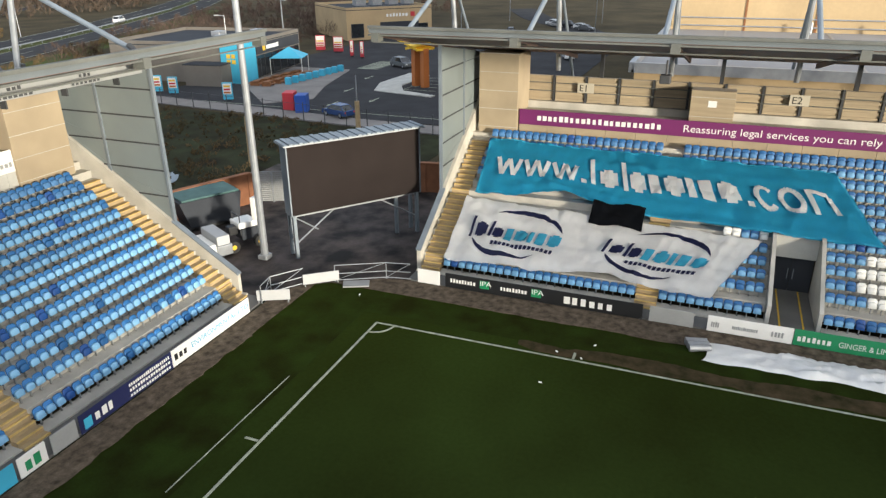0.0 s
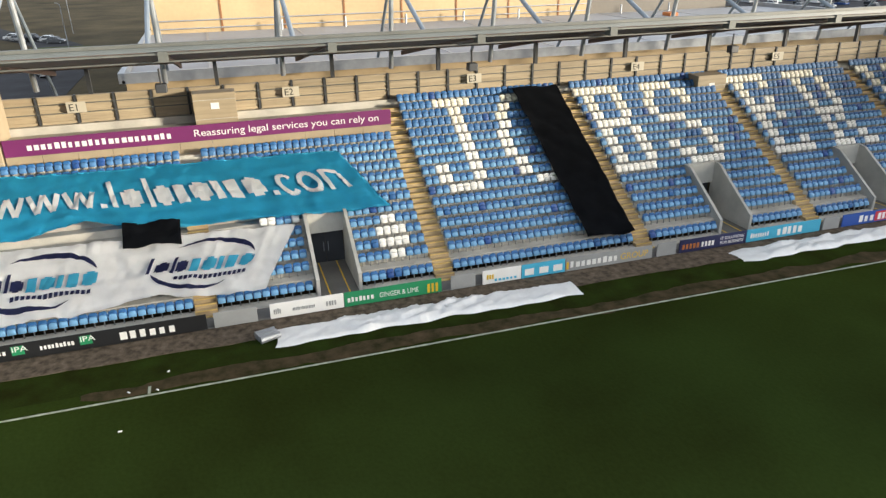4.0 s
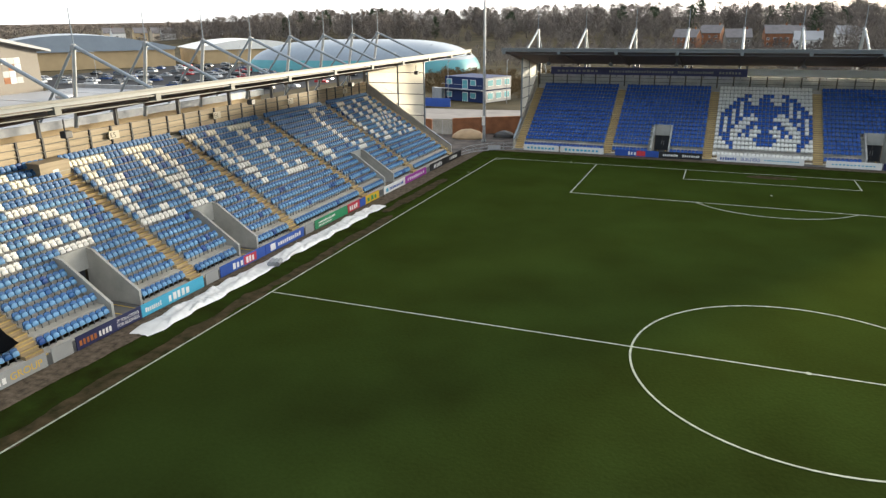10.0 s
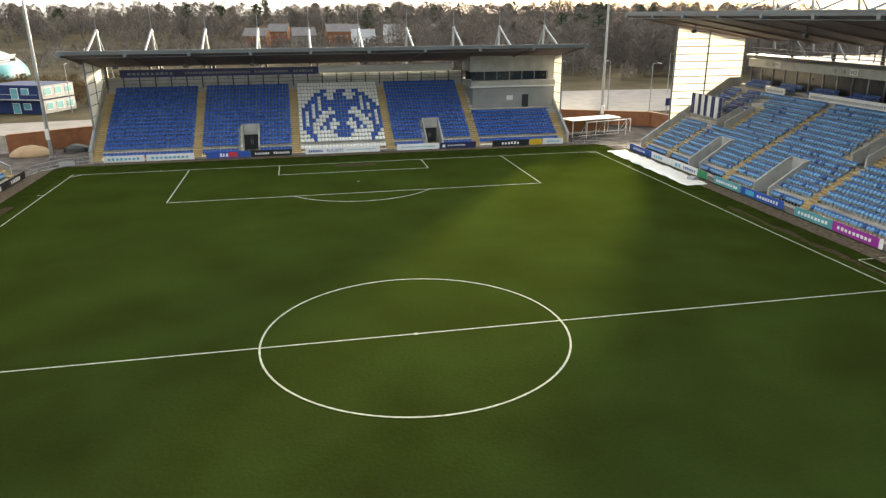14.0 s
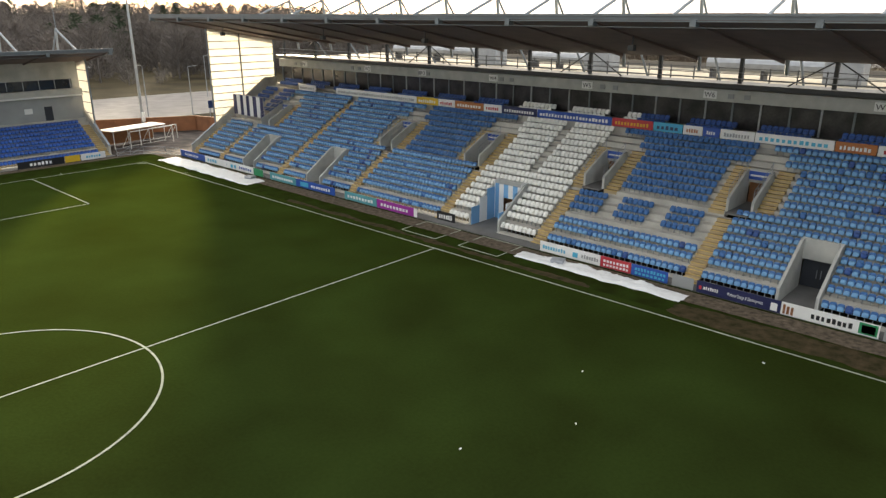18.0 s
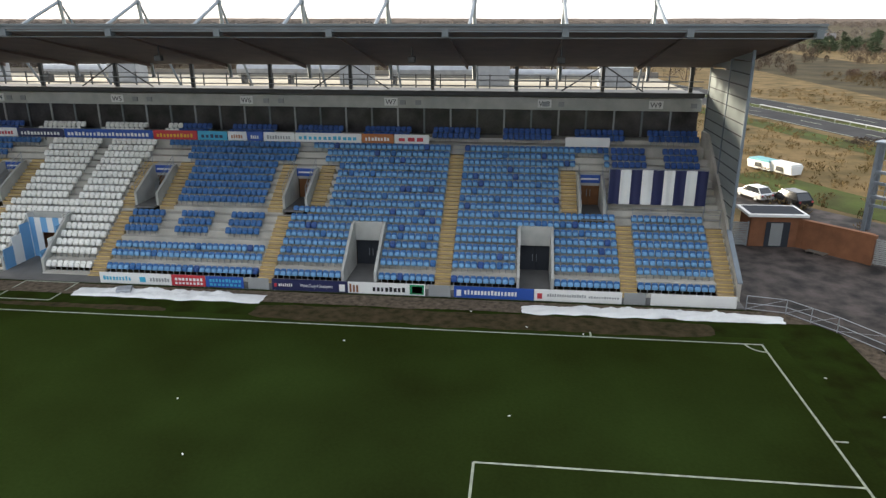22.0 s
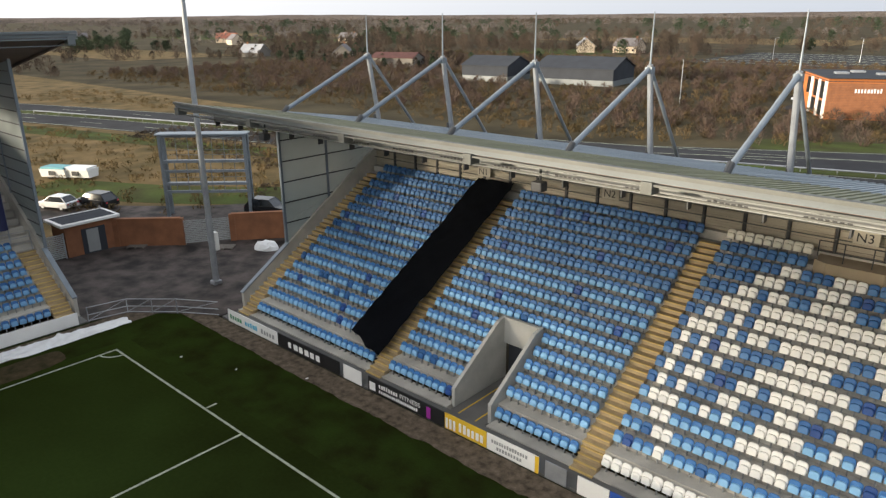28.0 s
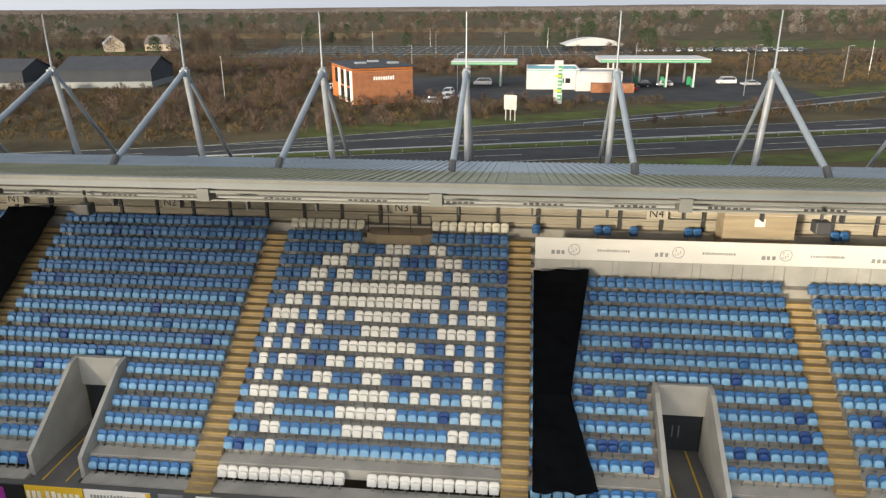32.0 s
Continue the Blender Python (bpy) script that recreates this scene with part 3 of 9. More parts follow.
# white seats of the east stand: ten rows from the top down, for each sign its columns
GLYPH = {
    "hook": ["3-8", "5-6", "5-6", "5-6", "5-6", "5-6", "5-6", "0-1 5-6", "0-1 5-6", "1-5"],
    "ring": ["3-6", "2-3 6-7", "1-2 7-8", "1-2 7-8", "0-1 8-9", "0-1 8-9", "0-1 8-9", "1-2 7-8", "1-2 6-7", "3-6"],
    "bow": ["0-7", "1-2 6-7", "1-2 6-7", "1-2 6-7", "1-6", "1-2 6-7", "1-2 6-7", "1-2 6-7", "1-2 6-7", "0-6"],
    "snake": ["1-6", "1-2 6-8", "0-1 7-8", "0-1", "1-5", "5-7", "7-8", "0-1 7-8", "1-3 7-8", "2-7"],
    "comb": ["0-7", "1-2 6-7", "1-2", "1-2 5-6", "1-5", "1-2 5-6", "1-2", "1-2", "1-2 6-7", "0-7"],
    "loop": ["0-6", "1-2 6-7", "1-2 6-7", "1-2 6-7", "1-2 6-7", "1-6", "1-2 4-5", "1-2 5-6", "1-2 6-7", "0-3 6-8"],
    "wedge": ["0-2 6-8", "1-2 7-7", "1-2 6-7", "2-3 6-7", "2-3 6-6", "2-3 5-6", "3-6", "3-6", "4-5", "4-5"],
    "bend": ["2-5", "1-2 5-6", "0-1", "0-1", "0-1", "0-1", "0-1", "0-1", "1-2 5-6", "2-5"],
    "dot": ["", "", "", "", "", "", "1-2", "0-3", "0-3", "1-2"],
    "twin": ["0-2 8-10", "1-2 8-9", "1-3 7-9", "1-3 7-9", "1-2 3-3 6-6 8-9", "1-2 4-4 6-6 8-9", "1-2 4-5 8-9", "1-2 5-5 8-9", "1-2 8-9", "0-2 5-5 8-10"],
}
MOSAIC = {2: (("hook", 2), ("ring", 13)), 3: (("bow", 0), ("snake", 11)), 4: (("comb", 0), ("loop", 12)), 5: (("wedge", 0), ("comb", 13)), 6: (("dot", 2), ("bend", 15)), 7: (("ring", 0), ("twin", 12))}


def mosaic_white(bay, k, c):
    """Whether the seat in row k and column c of a bay is white."""
    for glyph, c0 in MOSAIC.get(bay, ()):
        if 6 <= k <= 15:
            for span in GLYPH[glyph][15 - k].split():
                lo, hi = span.split("-")
                if int(lo) <= c - c0 <= int(hi):
                    return True
    return False


def vom_gap(voms, u, k):
    """Whether a seat at u in row k falls in an entrance."""
    return any(abs(u - c) < w / 2 + 0.35 and k0 <= k <= k1 for c, w, k0, k1 in voms)


def terrace(root, lo, hi, voms, rows=range(ROWS), cut=()):
    """The concrete rows, each broken at the entrances."""
    for k in rows:
        z, d = row_z(k), row_d(k)
        front, back = d - TREAD + 0.12, d + 0.12
        if k == 0:
            front = 1.35
        gaps = sorted((c - w / 2 - 0.2, c + w / 2 + 0.2) for c, w, k0, k1 in voms if k0 <= k <= k1)
        gaps += [g for g in cut if g[2] <= k]
        a = lo
        for g in sorted((q[0], q[1]) for q in gaps):
            part("terrace_step", bx(a, g[0], front, back, z - 0.5, z), M["concrete"], root)
            a = g[1]
        part("terrace_step", bx(a, hi, front, back, z - 0.5, z), M["concrete"], root)


STEP_MESH = {}


def step_mesh(width):
    if width not in STEP_MESH:
        bm = bx(-width / 2, width / 2, 0.0, 0.37, -0.3, 0.0)
        box(bm, -width / 2, width / 2, -0.012, 0.075, -0.05, 0.006, 1)
        me = bpy.data.meshes.new("step")
        bmesh.ops.recalc_face_normals(bm, faces=bm.faces)
        bm.to_mesh(me)
        bm.free()
        me.materials.append(M["step"])
        me.materials.append(M["nosing"])
        STEP_MESH[width] = me
    return STEP_MESH[width]


def stair(root, u, k0=0, k1=ROWS - 1, width=AISLE - 0.06):
    """A stepped aisle: two steps to each row."""
    flight = empty("aisle_stair")
    flight.parent = root
    me = step_mesh(round(width, 2))
    for k in range(k0, k1 + 1):
        z, d = row_z(k), row_d(k)
        if k == 0:
            for i in range(3):
                again("step", me, flight, pose(u, 1.2 + 0.35 * i, 0.14 + 0.19 * i))
            again("step", me, flight, pose(u, 2.14, 0.75))
            continue
        again("step", me, flight, pose(u, d - 0.645, z + 0.015))
        if k < k1:
            again("step", me, flight, pose(u, d - 0.275, z + 0.235))
    return flight


def vomitory(root, c, w, k1, striped=False, k0=0, lined=True):
    """An entrance cut into the rows: two raked walls, lintel, dark doors."""
    v = empty("vomitory")
    v.parent = root
    d1 = row_d(k1) + 0.15
    d0 = 1.75 if k0 == 0 else row_d(k0) - 0.6
    zf = 0 if k0 == 0 else row_z(k0)
    top = row_z(k1) + 0.95
    zfront = zf + 1.05
    for s in (-1, 1):
        x = c + s * (w / 2 + 0.08)
        bm = bmesh.new()
        prism(bm, [(d0, zf), (d0, zfront), (d1 - 0.6, top - 0.12), (d1 + 0.1, top), (d1 + 0.1, zf)], x - 0.1, x + 0.1)
        part("side_wall", bm, M["vom"], v)
    if striped:
        for s in (-1, 1):
            for i in range(4):
                y0 = d0 + 0.1 + i * 1.1
                zt = zfront + (top - zfront) * (y0 - d0) / (d1 - d0) + 0.55
                x = c + s * (w / 2 - 0.06)
                part("striped_panel", bx(x - 0.03, x + 0.03, y0, y0 + 1.1, 0.02, zt), M["white"] if i % 2 else M["mid_pan"], v)
        for i in range(6):
            x0 = c - w / 2 + w * i / 6
            part("striped_panel", bx(x0, x0 + w / 6, d1 - 0.75, d1 - 0.69, 2.1 if 1 < i < 4 else 0.02, top - 0.3),
                 M["white"] if i % 2 else M["mid_pan"], v)
    part("floor", bx(c - w / 2, c + w / 2, d0 - 0.5, d1 + 0.6, zf - 0.1, zf + 0.02), M["walkway"], v)
    if k0 == 0 and lined and not striped:
        for s in (-1, 1):
            part("floor_line", bx(c + s * 0.55 - 0.04, c + s * 0.55 + 0.04, d0 - 0.4, d1 + 0.3, zf + 0.02, zf + 0.026), M["yellow"], v, "yellow floor line")
    part("lintel", bx(c - w / 2, c + w / 2, d1 - 0.1, d1 + 0.1, zf + 2.15, top), M["vom"], v)
    dw = part("door_leaf", bx(c - w / 2 + 0.02, c - 0.01, d1 + 0.35, d1 + 0.4, zf + 0.02, zf + 2.15), M["wood"] if striped or k0 else M["graphite"], v)
    dw2 = part("door_leaf", bx(c + 0.01, c + w / 2 - 0.02, d1 + 0.35, d1 + 0.4, zf + 0.02, zf + 2.15), M["wood"] if striped or k0 else M["graphite"], v)
    for s, dd in ((-0.14, dw), (0.14, dw2)):
        part("handle", bx(c + s - 0.02, c + s + 0.02, d1 + 0.28, d1 + 0.35, zf + 0.75, zf + 1.35), M["galv"], dd, "pale pull handle")
    part("soffit", bx(c - w / 2, c + w / 2, d1 + 0.1, d1 + 0.45, zf + 2.16, zf + 2.3), M["vom"], v)
    return v


def seats(root, name, bays, voms, choose, single=None):
    """All seats of a stand, by colour. choose(bay, row, column, columns, u) gives a colour key or None."""
    heaps = {}
    for b, (a, e) in enumerate(bays):
        cols = seat_cols(a, e)
        for k in range(ROWS):
            for i, u in enumerate(cols):
                if vom_gap(voms, u, k):
                    continue
                key = choose(b, k, i, len(cols), u)
                if not key:
                    continue
                p = (u + random.uniform(-0.008, 0.008), row_d(k) + random.uniform(-0.01, 0.01), row_z(k))
                if single and single(b, k):
                    single_seat(name, p, key)
                else:
                    heaps.setdefault(key, []).append(p)
    for key, ps in heaps.items():
        seating(name, key, ps, "rows of " + SEAT_WORDS[key] + " tip-up plastic seats on the concrete terrace")


def seating(stand, key, ps, label):
    """All seats of one colour in a stand, as one mesh with the materials of back, pan and bracket."""
    ps = np.asarray(ps, float)
    vs, fs, ms, base = [], [], [], 0
    for i, (v, f) in enumerate((BACK_A, PAN_A, BRACKET_A)):
        vs.append((v[None] + ps[:, None]).reshape(-1, 3))
        fs.append((f[None] + (np.arange(len(ps)) * len(v))[:, None, None]).reshape(-1, 3) + base)
        ms.append(np.full(len(fs[-1]), i, np.int32))
        base += len(vs[-1])
    ob = pydata("seating", np.concatenate(vs), np.concatenate(fs), M[SEAT_LOOK[key][0]])
    ob.data.materials.append(M[SEAT_LOOK[key][1]])
    ob.data.materials.append(M["grey"])
    ob.data.polygons.foreach_set("material_index", np.concatenate(ms))
    ob.matrix_world = STAND[stand][0]
    tagged(ob, label, "stadium seats", kind="stuff")


SEAT_LOOK = {"B": ("blue_back", "blue_pan"), "D": ("navy", "navy"), "F": ("mid_back", "mid_back"), "E": ("mid_back", "mid_pan"), "U": ("mid_back", "shade_pan"), "W": ("white_seat", "white_seat"),
             "C": ("cream_seat", "cream_seat"), "R": ("royal_back", "royal_pan")}
SEAT_WORDS = {"B": "faded sky-blue", "D": "navy blue", "F": "mid-blue", "E": "bright mid-blue", "U": "shade-toned blue", "W": "white", "C": "cream", "R": "royal blue"}
SINGLE = {}


def single_seat(stand, p, key):
    if not SINGLE:
        for n, f in (("backrest", SEAT_BACK), ("seat_pan", SEAT_PAN), ("bracket", seat_bracket)):
            ob = part(n, f(), M["grey"])
            SINGLE[n] = ob.data
            bpy.data.objects.remove(ob)
    if key not in SINGLE:
        made = {}
        for n, mm in (("backrest", SEAT_LOOK[key][0]), ("seat_pan", SEAT_LOOK[key][1]), ("bracket", "grey")):
            me = SINGLE[n].copy()
            me.materials[0] = M[mm]
            made[n] = me
        SINGLE[key] = made
    ob = empty("stadium_seat", STAND[stand][0] @ Matrix.Translation(p))
    tagged(ob, SEAT_WORDS[key] + " tip-up plastic stadium seat folded on concrete terrace", "stadium seat", "seats of the mosaic bay")
    for n, me in SINGLE[key].items():
        again(n, me, ob, Matrix())


def end_wall(root, u, side, roof_z, back, low=1.2, high=9.4, glaze_from=5.8, rail_gap=1.46, clad="sheet"):
    """The raked parapet at a stand's end and the sheeted gable above it."""
    top = lambda d: low + (high - low) * (d - 1.9) / (14.3 - 1.9)
    t = 0.12
    bm = bmesh.new()
    prism(bm, [(1.8, 0), (1.8, low), (14.4, high), (back, high), (back, 0)], u - t, u + t)
    part("end_parapet", bm, M["concrete"], root, "raked concrete parapet wall")
    bm = bmesh.new()
    prism(bm, [(1.75, low), (1.75, low + 0.09), (glaze_from, top(glaze_from) + 0.1), (glaze_from, top(glaze_from))], u - 0.17, u + 0.17)
    part("coping", bm, M["steel"], root)
    gable = empty("end_screen")
    gable.parent = root
    gx = u + side * 0.1
    ds = [glaze_from, (glaze_from + back) / 2 - 0.4, back - 0.1]
    for d in ds:
        part("post", bx(gx - 0.09, gx + 0.09, d - 0.09, d + 0.09, top(min(d, 14.4)) - 0.2, roof_z(d) - 0.1), M["steel"], gable)
    zlow = top(glaze_from)
    lines = [zlow + rail_gap * i for i in range(0, int(14.6 / rail_gap))]
    for da, db in zip(ds, ds[1:]):
        for za, zb in zip(lines, lines[1:]):
            pts = []
            ta, tb = max(za, top(min(da, 14.4))), max(za, top(min(db, 14.4)))
            ra, rb = min(zb, roof_z(da) - 0.15), min(zb, roof_z(db) - 0.15)
            if ra - ta < 0.05 and rb - tb < 0.05:
                continue
            ra, rb = max(ra, ta + 0.01), max(rb, tb + 0.01)
            bm = bmesh.new()
            prism(bm, [(da + 0.06, ta), (da + 0.06, ra - 0.03), (db - 0.06, rb - 0.03), (db - 0.06, tb)], gx - 0.02, gx + 0.02)
            part("sheet", bm, M[clad], gable)
            if zb < roof_z(db) - 0.3 and zb > top(min(da, 14.4)):
                y1 = min(db, 1.9 + (zb - low) / (high - low) * 12.4) if zb < high else db
                part("sheeting_rail", bx(gx - 0.06, gx + 0.06, da, max(da + 0.1, y1), zb - 0.05, zb + 0.03), M["darksteel"], gable)


def roof_masts(root, us, z_base, z_head, z_tip, d_mast, d_foot, z_foot, d_back):
    for u in us:
        m = empty("roof_mast")
        m.parent = root
        part("mast", tube(bmesh.new(), (u, d_mast + 1.2, z_base - 1.5), (u, d_mast, z_head), 0.17, 0.16, 10), M["galv"], m, smooth=False)
        part("spike", tube(bmesh.new(), (u, d_mast, z_head), (u, d_mast, z_tip), 0.055, 0.03, 6), M["steel"], m)
        part("collar", bx(u - 0.2, u + 0.2, d_mast - 0.2, d_mast + 0.2, z_head - 0.45, z_head - 0.1), M["steel"], m)
        part("front_strut", tube(bmesh.new(), (u, d_foot, z_foot), (u, d_mast - 0.1, z_head - 0.2), 0.14, None, 10), M["steel"], m, smooth=False)
        part("foot", tube(bmesh.new(), (u, d_foot - 0.25, z_foot - 0.25), (u, d_foot + 0.3, z_foot + 0.25), 0.16, None, 8), M["darksteel"], m)
        part("back_strut", tube(bmesh.new(), (u, d_mast + 0.1, z_head - 0.2), (u, d_back, 0.3), 0.11, None, 8), M["steel"], m)


def roof_deck(root, lo, hi, d0, z0, d1, z1, thick, pale_from=None, dark=False):
    """Ribbed sheet roof, soffit, gutter beams along the front edge, rafters below."""
    sl = (z1 - z0) / (d1 - d0)
    z = lambda d: z0 + sl * (d - d0)
    bm = bmesh.new()
    prism(bm, [(d0, z(d0)), (d1, z(d1)), (d1, z(d1) - thick), (d0, z(d0) - thick)], lo, hi)
    part("roof_slab", bm, M["soffit"], root, "dark roof soffit")
    # behind pale_from the sky's reflection is given as a paler sheet colour
    cuts = [(d0, pale_from or d1, "roof_moss")] + ([(pale_from, d1, "roof_pale")] if pale_from else [])
    for a, b, mm in cuts:
        n = int((hi - lo) / 0.33)
        bm = bmesh.new()
        for i in range(n):
            x = lo + 0.33 * i
            prism(bm, [(a, z(a) + 0.01), (b - 0.01, z(b) + 0.01), (b - 0.01, z(b) + 0.03), (a, z(a) + 0.03)], x, x + 0.22)
            prism(bm, [(a, z(a) + 0.01), (b - 0.01, z(b) + 0.01), (b - 0.01, z(b) + 0.075), (a, z(a) + 0.075)], x + 0.22, x + 0.33)
        tagged(part("roof_sheeting", bm, M[mm], root, "mossy ribbed roof sheets" if mm == "roof_moss" else "ribbed roof sheets toned pale blue as sky reflection"), kind="stuff")
    fm = M["fasciadark"] if dark else M["fascia"]
    for y, za, zb, mm in ((d0 - 0.22, 0.0, 0.14, fm), (d0 - 0.1, -0.22, -0.02, M["fasciadark"]), (d0 - 0.2, -0.34, -0.26, fm), (d0 + 0.3, -0.72, -0.66, fm)):
        part("gutter_beam", bx(lo - 0.4, hi + 0.4, y, y + (0.24 if za > -0.7 else 0.06), z0 + za, z0 + zb), mm, root)
    n = int(round((hi - lo) / 7.4))
    for i in range(n + 1):
        u = lo + (hi - lo) * i / n
        part("gutter_bracket", bx(u - 0.2, u + 0.2, d0 - 0.26, d0 + 0.3, z0 - 0.62, z0 - 0.2), fm, root)
        bm = bmesh.new()
        prism(bm, [(d0 + 0.6, z(d0 + 0.6) - thick), (d1 - 0.2, z(d1) - thick), (d1 - 0.2, z(d1) - thick - 0.28), (d0 + 0.6, z(d0 + 0.6) - thick - 0.1)], u - 0.07, u + 0.07)
        part("rafter", bm, M["soffit"], root)
    return z


def floodlights(root, us, d, z):
    for u in us:
        f = empty("roof_floodlight")
        f.parent = root
        part("arm", tube(bmesh.new(), (u, d, z + 0.7), (u, d, z), 0.05, None, 6), M["darksteel"], f)
        part("lamp_housing", bevelbox(u - 0.25, u + 0.25, d - 0.3, d + 0.15, z - 0.35, z + 0.05, 0.05), M["darksteel"], f)


def back_wall(root, lo, hi, sign, centres, d=14.55, skip=(), pier=2.2, clad="panel"):
    """Buff cladding panels between dark columns behind the top row, rails in front, block signs."""
    part("back_wall", bx(lo, hi, d + 0.12, d + 0.3, 6.8, 9.75), M["block"], root)
    part("plinth", bx(lo, hi, d - 0.3, d + 0.12, 6.9, 8.05), M["concrete"], root)
    n = int(round((hi - lo) / pier))
    w = (hi - lo) / n
    for i in range(n):
        a = lo + w * i
        bm = bmesh.new()
        for j in range(11):
            box(bm, a + 0.12, a + w - 0.12, d + 0.01 + 0.05 * (j % 2), d + 0.12, 8.1 + 0.15 * j, 8.1 + 0.15 * j + 0.148)
        part("cladding_panel", bm, M[clad], root)
        part("pier", bx(a - 0.07, a + 0.07, d - 0.05, d + 0.12, 8.05, 9.8), M["darksteel"], root)
    for z in (8.75, 9.3):
        part("rail", tube(bmesh.new(), (lo, d - 0.15, z), (hi, d - 0.15, z), 0.035, None, 6), M["fascia"], root)
    m = int(round((hi - lo) / 7.4))
    for i in range(m + 1):
        u = lo + (hi - lo) * i / m
        part("column", bx(u - 0.12, u + 0.12, d + 0.1, d + 0.4, 6.8, 12.0), M["darksteel"], root)
    for u, word in centres:
        s = part("block_sign", bx(u - 0.55, u + 0.55, d - 0.24, d - 0.2, 8.75, 9.4), M["cream_sign"], root, "white block sign toned for shade")
        writing(word, 0.62, pose(u - 0.44, d - 0.25, 8.86), M["blackboard"], s)


def spread(seed_bay, k, i):
    """The odd newer, darker seats."""
    r = random.random()
    return "D" if r < 0.03 else ("F" if r < 0.07 else "B")


def common_stand(key, cuts, voms, choose, signs, single=None, high_back=True, pale=None, dark=False):
    m, u0, half = STAND[key]
    root = empty("grandstand", m)
    lo, hi = u0 - half, u0 + half
    bays, aisles = bays_of(u0, half, cuts)
    terrace(root, lo, hi, voms)
    part("front_walkway", bx(lo, hi, 0.12, 1.4, -0.1, 0.05), M["walkway"], root, "grey concrete front walkway")
    for c, w, k0, k1 in voms:
        vomitory(root, c, w, k1)
    zr = roof_deck(root, lo - 1.0, hi + 1.0, -0.5, 14.05, 14.8, 11.55, 0.3, pale, dark)
    for u, s in ((lo, -1), (hi, 1)):
        # ends without backlight take the cladding copies toned as shade
        end_wall(root, u, s, lambda d: zr(d) - 0.3, 14.6, clad="sheetshade" if key == "north" and s > 0 or key == "east" and s < 0 else ("sheetcool" if key == "north" else "sheet"))
    n = 2 * int(round(half / 7.4 + 0.5))
    roof_masts(root, [u0 + 7.4 * (i - (n - 1) / 2) for i in range(n)], 11.55, 16.5, 19.2, 13.9, 6.2, 13.1, 27.5)
    return root, bays, aisles, zr


# north stand: eagle in white seats in the middle bay
N_VOMS = [(-12.9, 2.2, 0, 5), (14.3, 2.2, 0, 5)]


def n_choose(b, k, i, n, u):
    if b == 2:
        c = EAGLE[k][min(25, int(i * 26 / n))]
        if c == ".":
            return None
        # blue seats above row 4 mostly use the pan colour that holds roof shade
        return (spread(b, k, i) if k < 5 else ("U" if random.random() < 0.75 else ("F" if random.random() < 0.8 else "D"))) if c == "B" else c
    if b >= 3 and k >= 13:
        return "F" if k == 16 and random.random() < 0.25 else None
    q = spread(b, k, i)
    # shade growing towards the back, stepped in seat colours from rows 7 and 11
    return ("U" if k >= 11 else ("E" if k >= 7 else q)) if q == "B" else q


N_CUTS = (-19.95, -6.65, 6.65, 19.95)
north, bays, aisles, _ = common_stand("north", N_CUTS, N_VOMS, n_choose, None, pale=6.2)
tagged(north, "concrete grandstand with faded blue seats under a mossy ribbed roof", "grandstand", "stadium grandstands")
for u in aisles:
    stair(north, u, 0, ROWS - 1 if u < 8 else 12)
seats(north, "north", bays, N_VOMS, n_choose, lambda b, k: b == 2 and k <= 11)
back_wall(north, -33.2, 34.0, 1, [(-22.2, "N1"), (-12.7, "N2"), (0.6, "N3"), (14.2, "N4"), (27.4, "N5")], clad="creampanel")

# east stand: giant white letters
E_CUTS = (-39.75, -26.5, -13.25, 0.0, 13.25, 26.5, 39.75)
E_VOMS = [(c, 2.2, 0, 5) for c in (-32.6, -6.2, 6.7, 33.0)]


def e_choose(b, k, i, n, u):
    if b == 0 and 3 <= k <= 7 or b == 1 and u < -36.5 and 4 <= k <= 6:
        return None
    if b in (0, 1) and k >= 13:
        return None
    if mosaic_white(b, k, min(25, int(i * 26 / n))):
        return "C" if k > 12 else "W"
    if b == 1 and abs(u + 29.15) < (0, 0.48, 0.95, 0.95, 0.48)[k if k < 5 else 0]:
        return "W"
    if b == 1 and -39.0 < u < -33.9 and k in (5, 6) and int(u * 1.1) % 2:
        return "W"
    q = spread(b, k, i)
    # from row 12 up the seat colour itself carries the roof's shade
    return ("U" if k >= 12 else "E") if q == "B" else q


east, bays, aisles, _ = common_stand("east", E_CUTS, E_VOMS, e_choose, None)
tagged(east, "long concrete grandstand with blue seats and giant white letters", "grandstand", "stadium grandstands")
for u in aisles:
    stair(east, u, 0, ROWS - 1 if u > -27 else 12)
seats(east, "east", bays, E_VOMS, e_choose)
back_wall(east, -52.6, 52.6, 1, [(-46.0, "E1"), (-33.0, "E2"), (-20.0, "E3"), (-6.6, "E4"), (6.6, "E5"), (19.8, "E6"), (33.0, "E7"), (46.0, "E8")])

# south stand: the same eagle with the colours exchanged
S_CUTS = (-19.8, -6.6, 6.6, 19.2)
S_VOMS = [(-13.2, 2.2, 0, 5), (12.7, 2.2, 0, 5)]


def s_choose(b, k, i, n, u):
    if b == 2:
        c = EAGLE[k][min(25, int(i * 26 / n))] if 1 <= k < 15 else "B"
        return None if c == "." else ("R" if c in "WC" else "W")
    if b == 4 and k > 7:
        return None
    return "R"


south, bays, aisles, _ = common_stand("south", S_CUTS, S_VOMS, s_choose, None, dark=True)
tagged(south, "concrete grandstand with royal blue seats and dark roof edge", "grandstand", "stadium grandstands")
for u in aisles:
    stair(south, u, 0, ROWS - 1 if u < 25 else 7)
seats(south, "south", bays, S_VOMS, s_choose)
back_wall(south, -33.4, 19.6, 1, [], clad="vom")

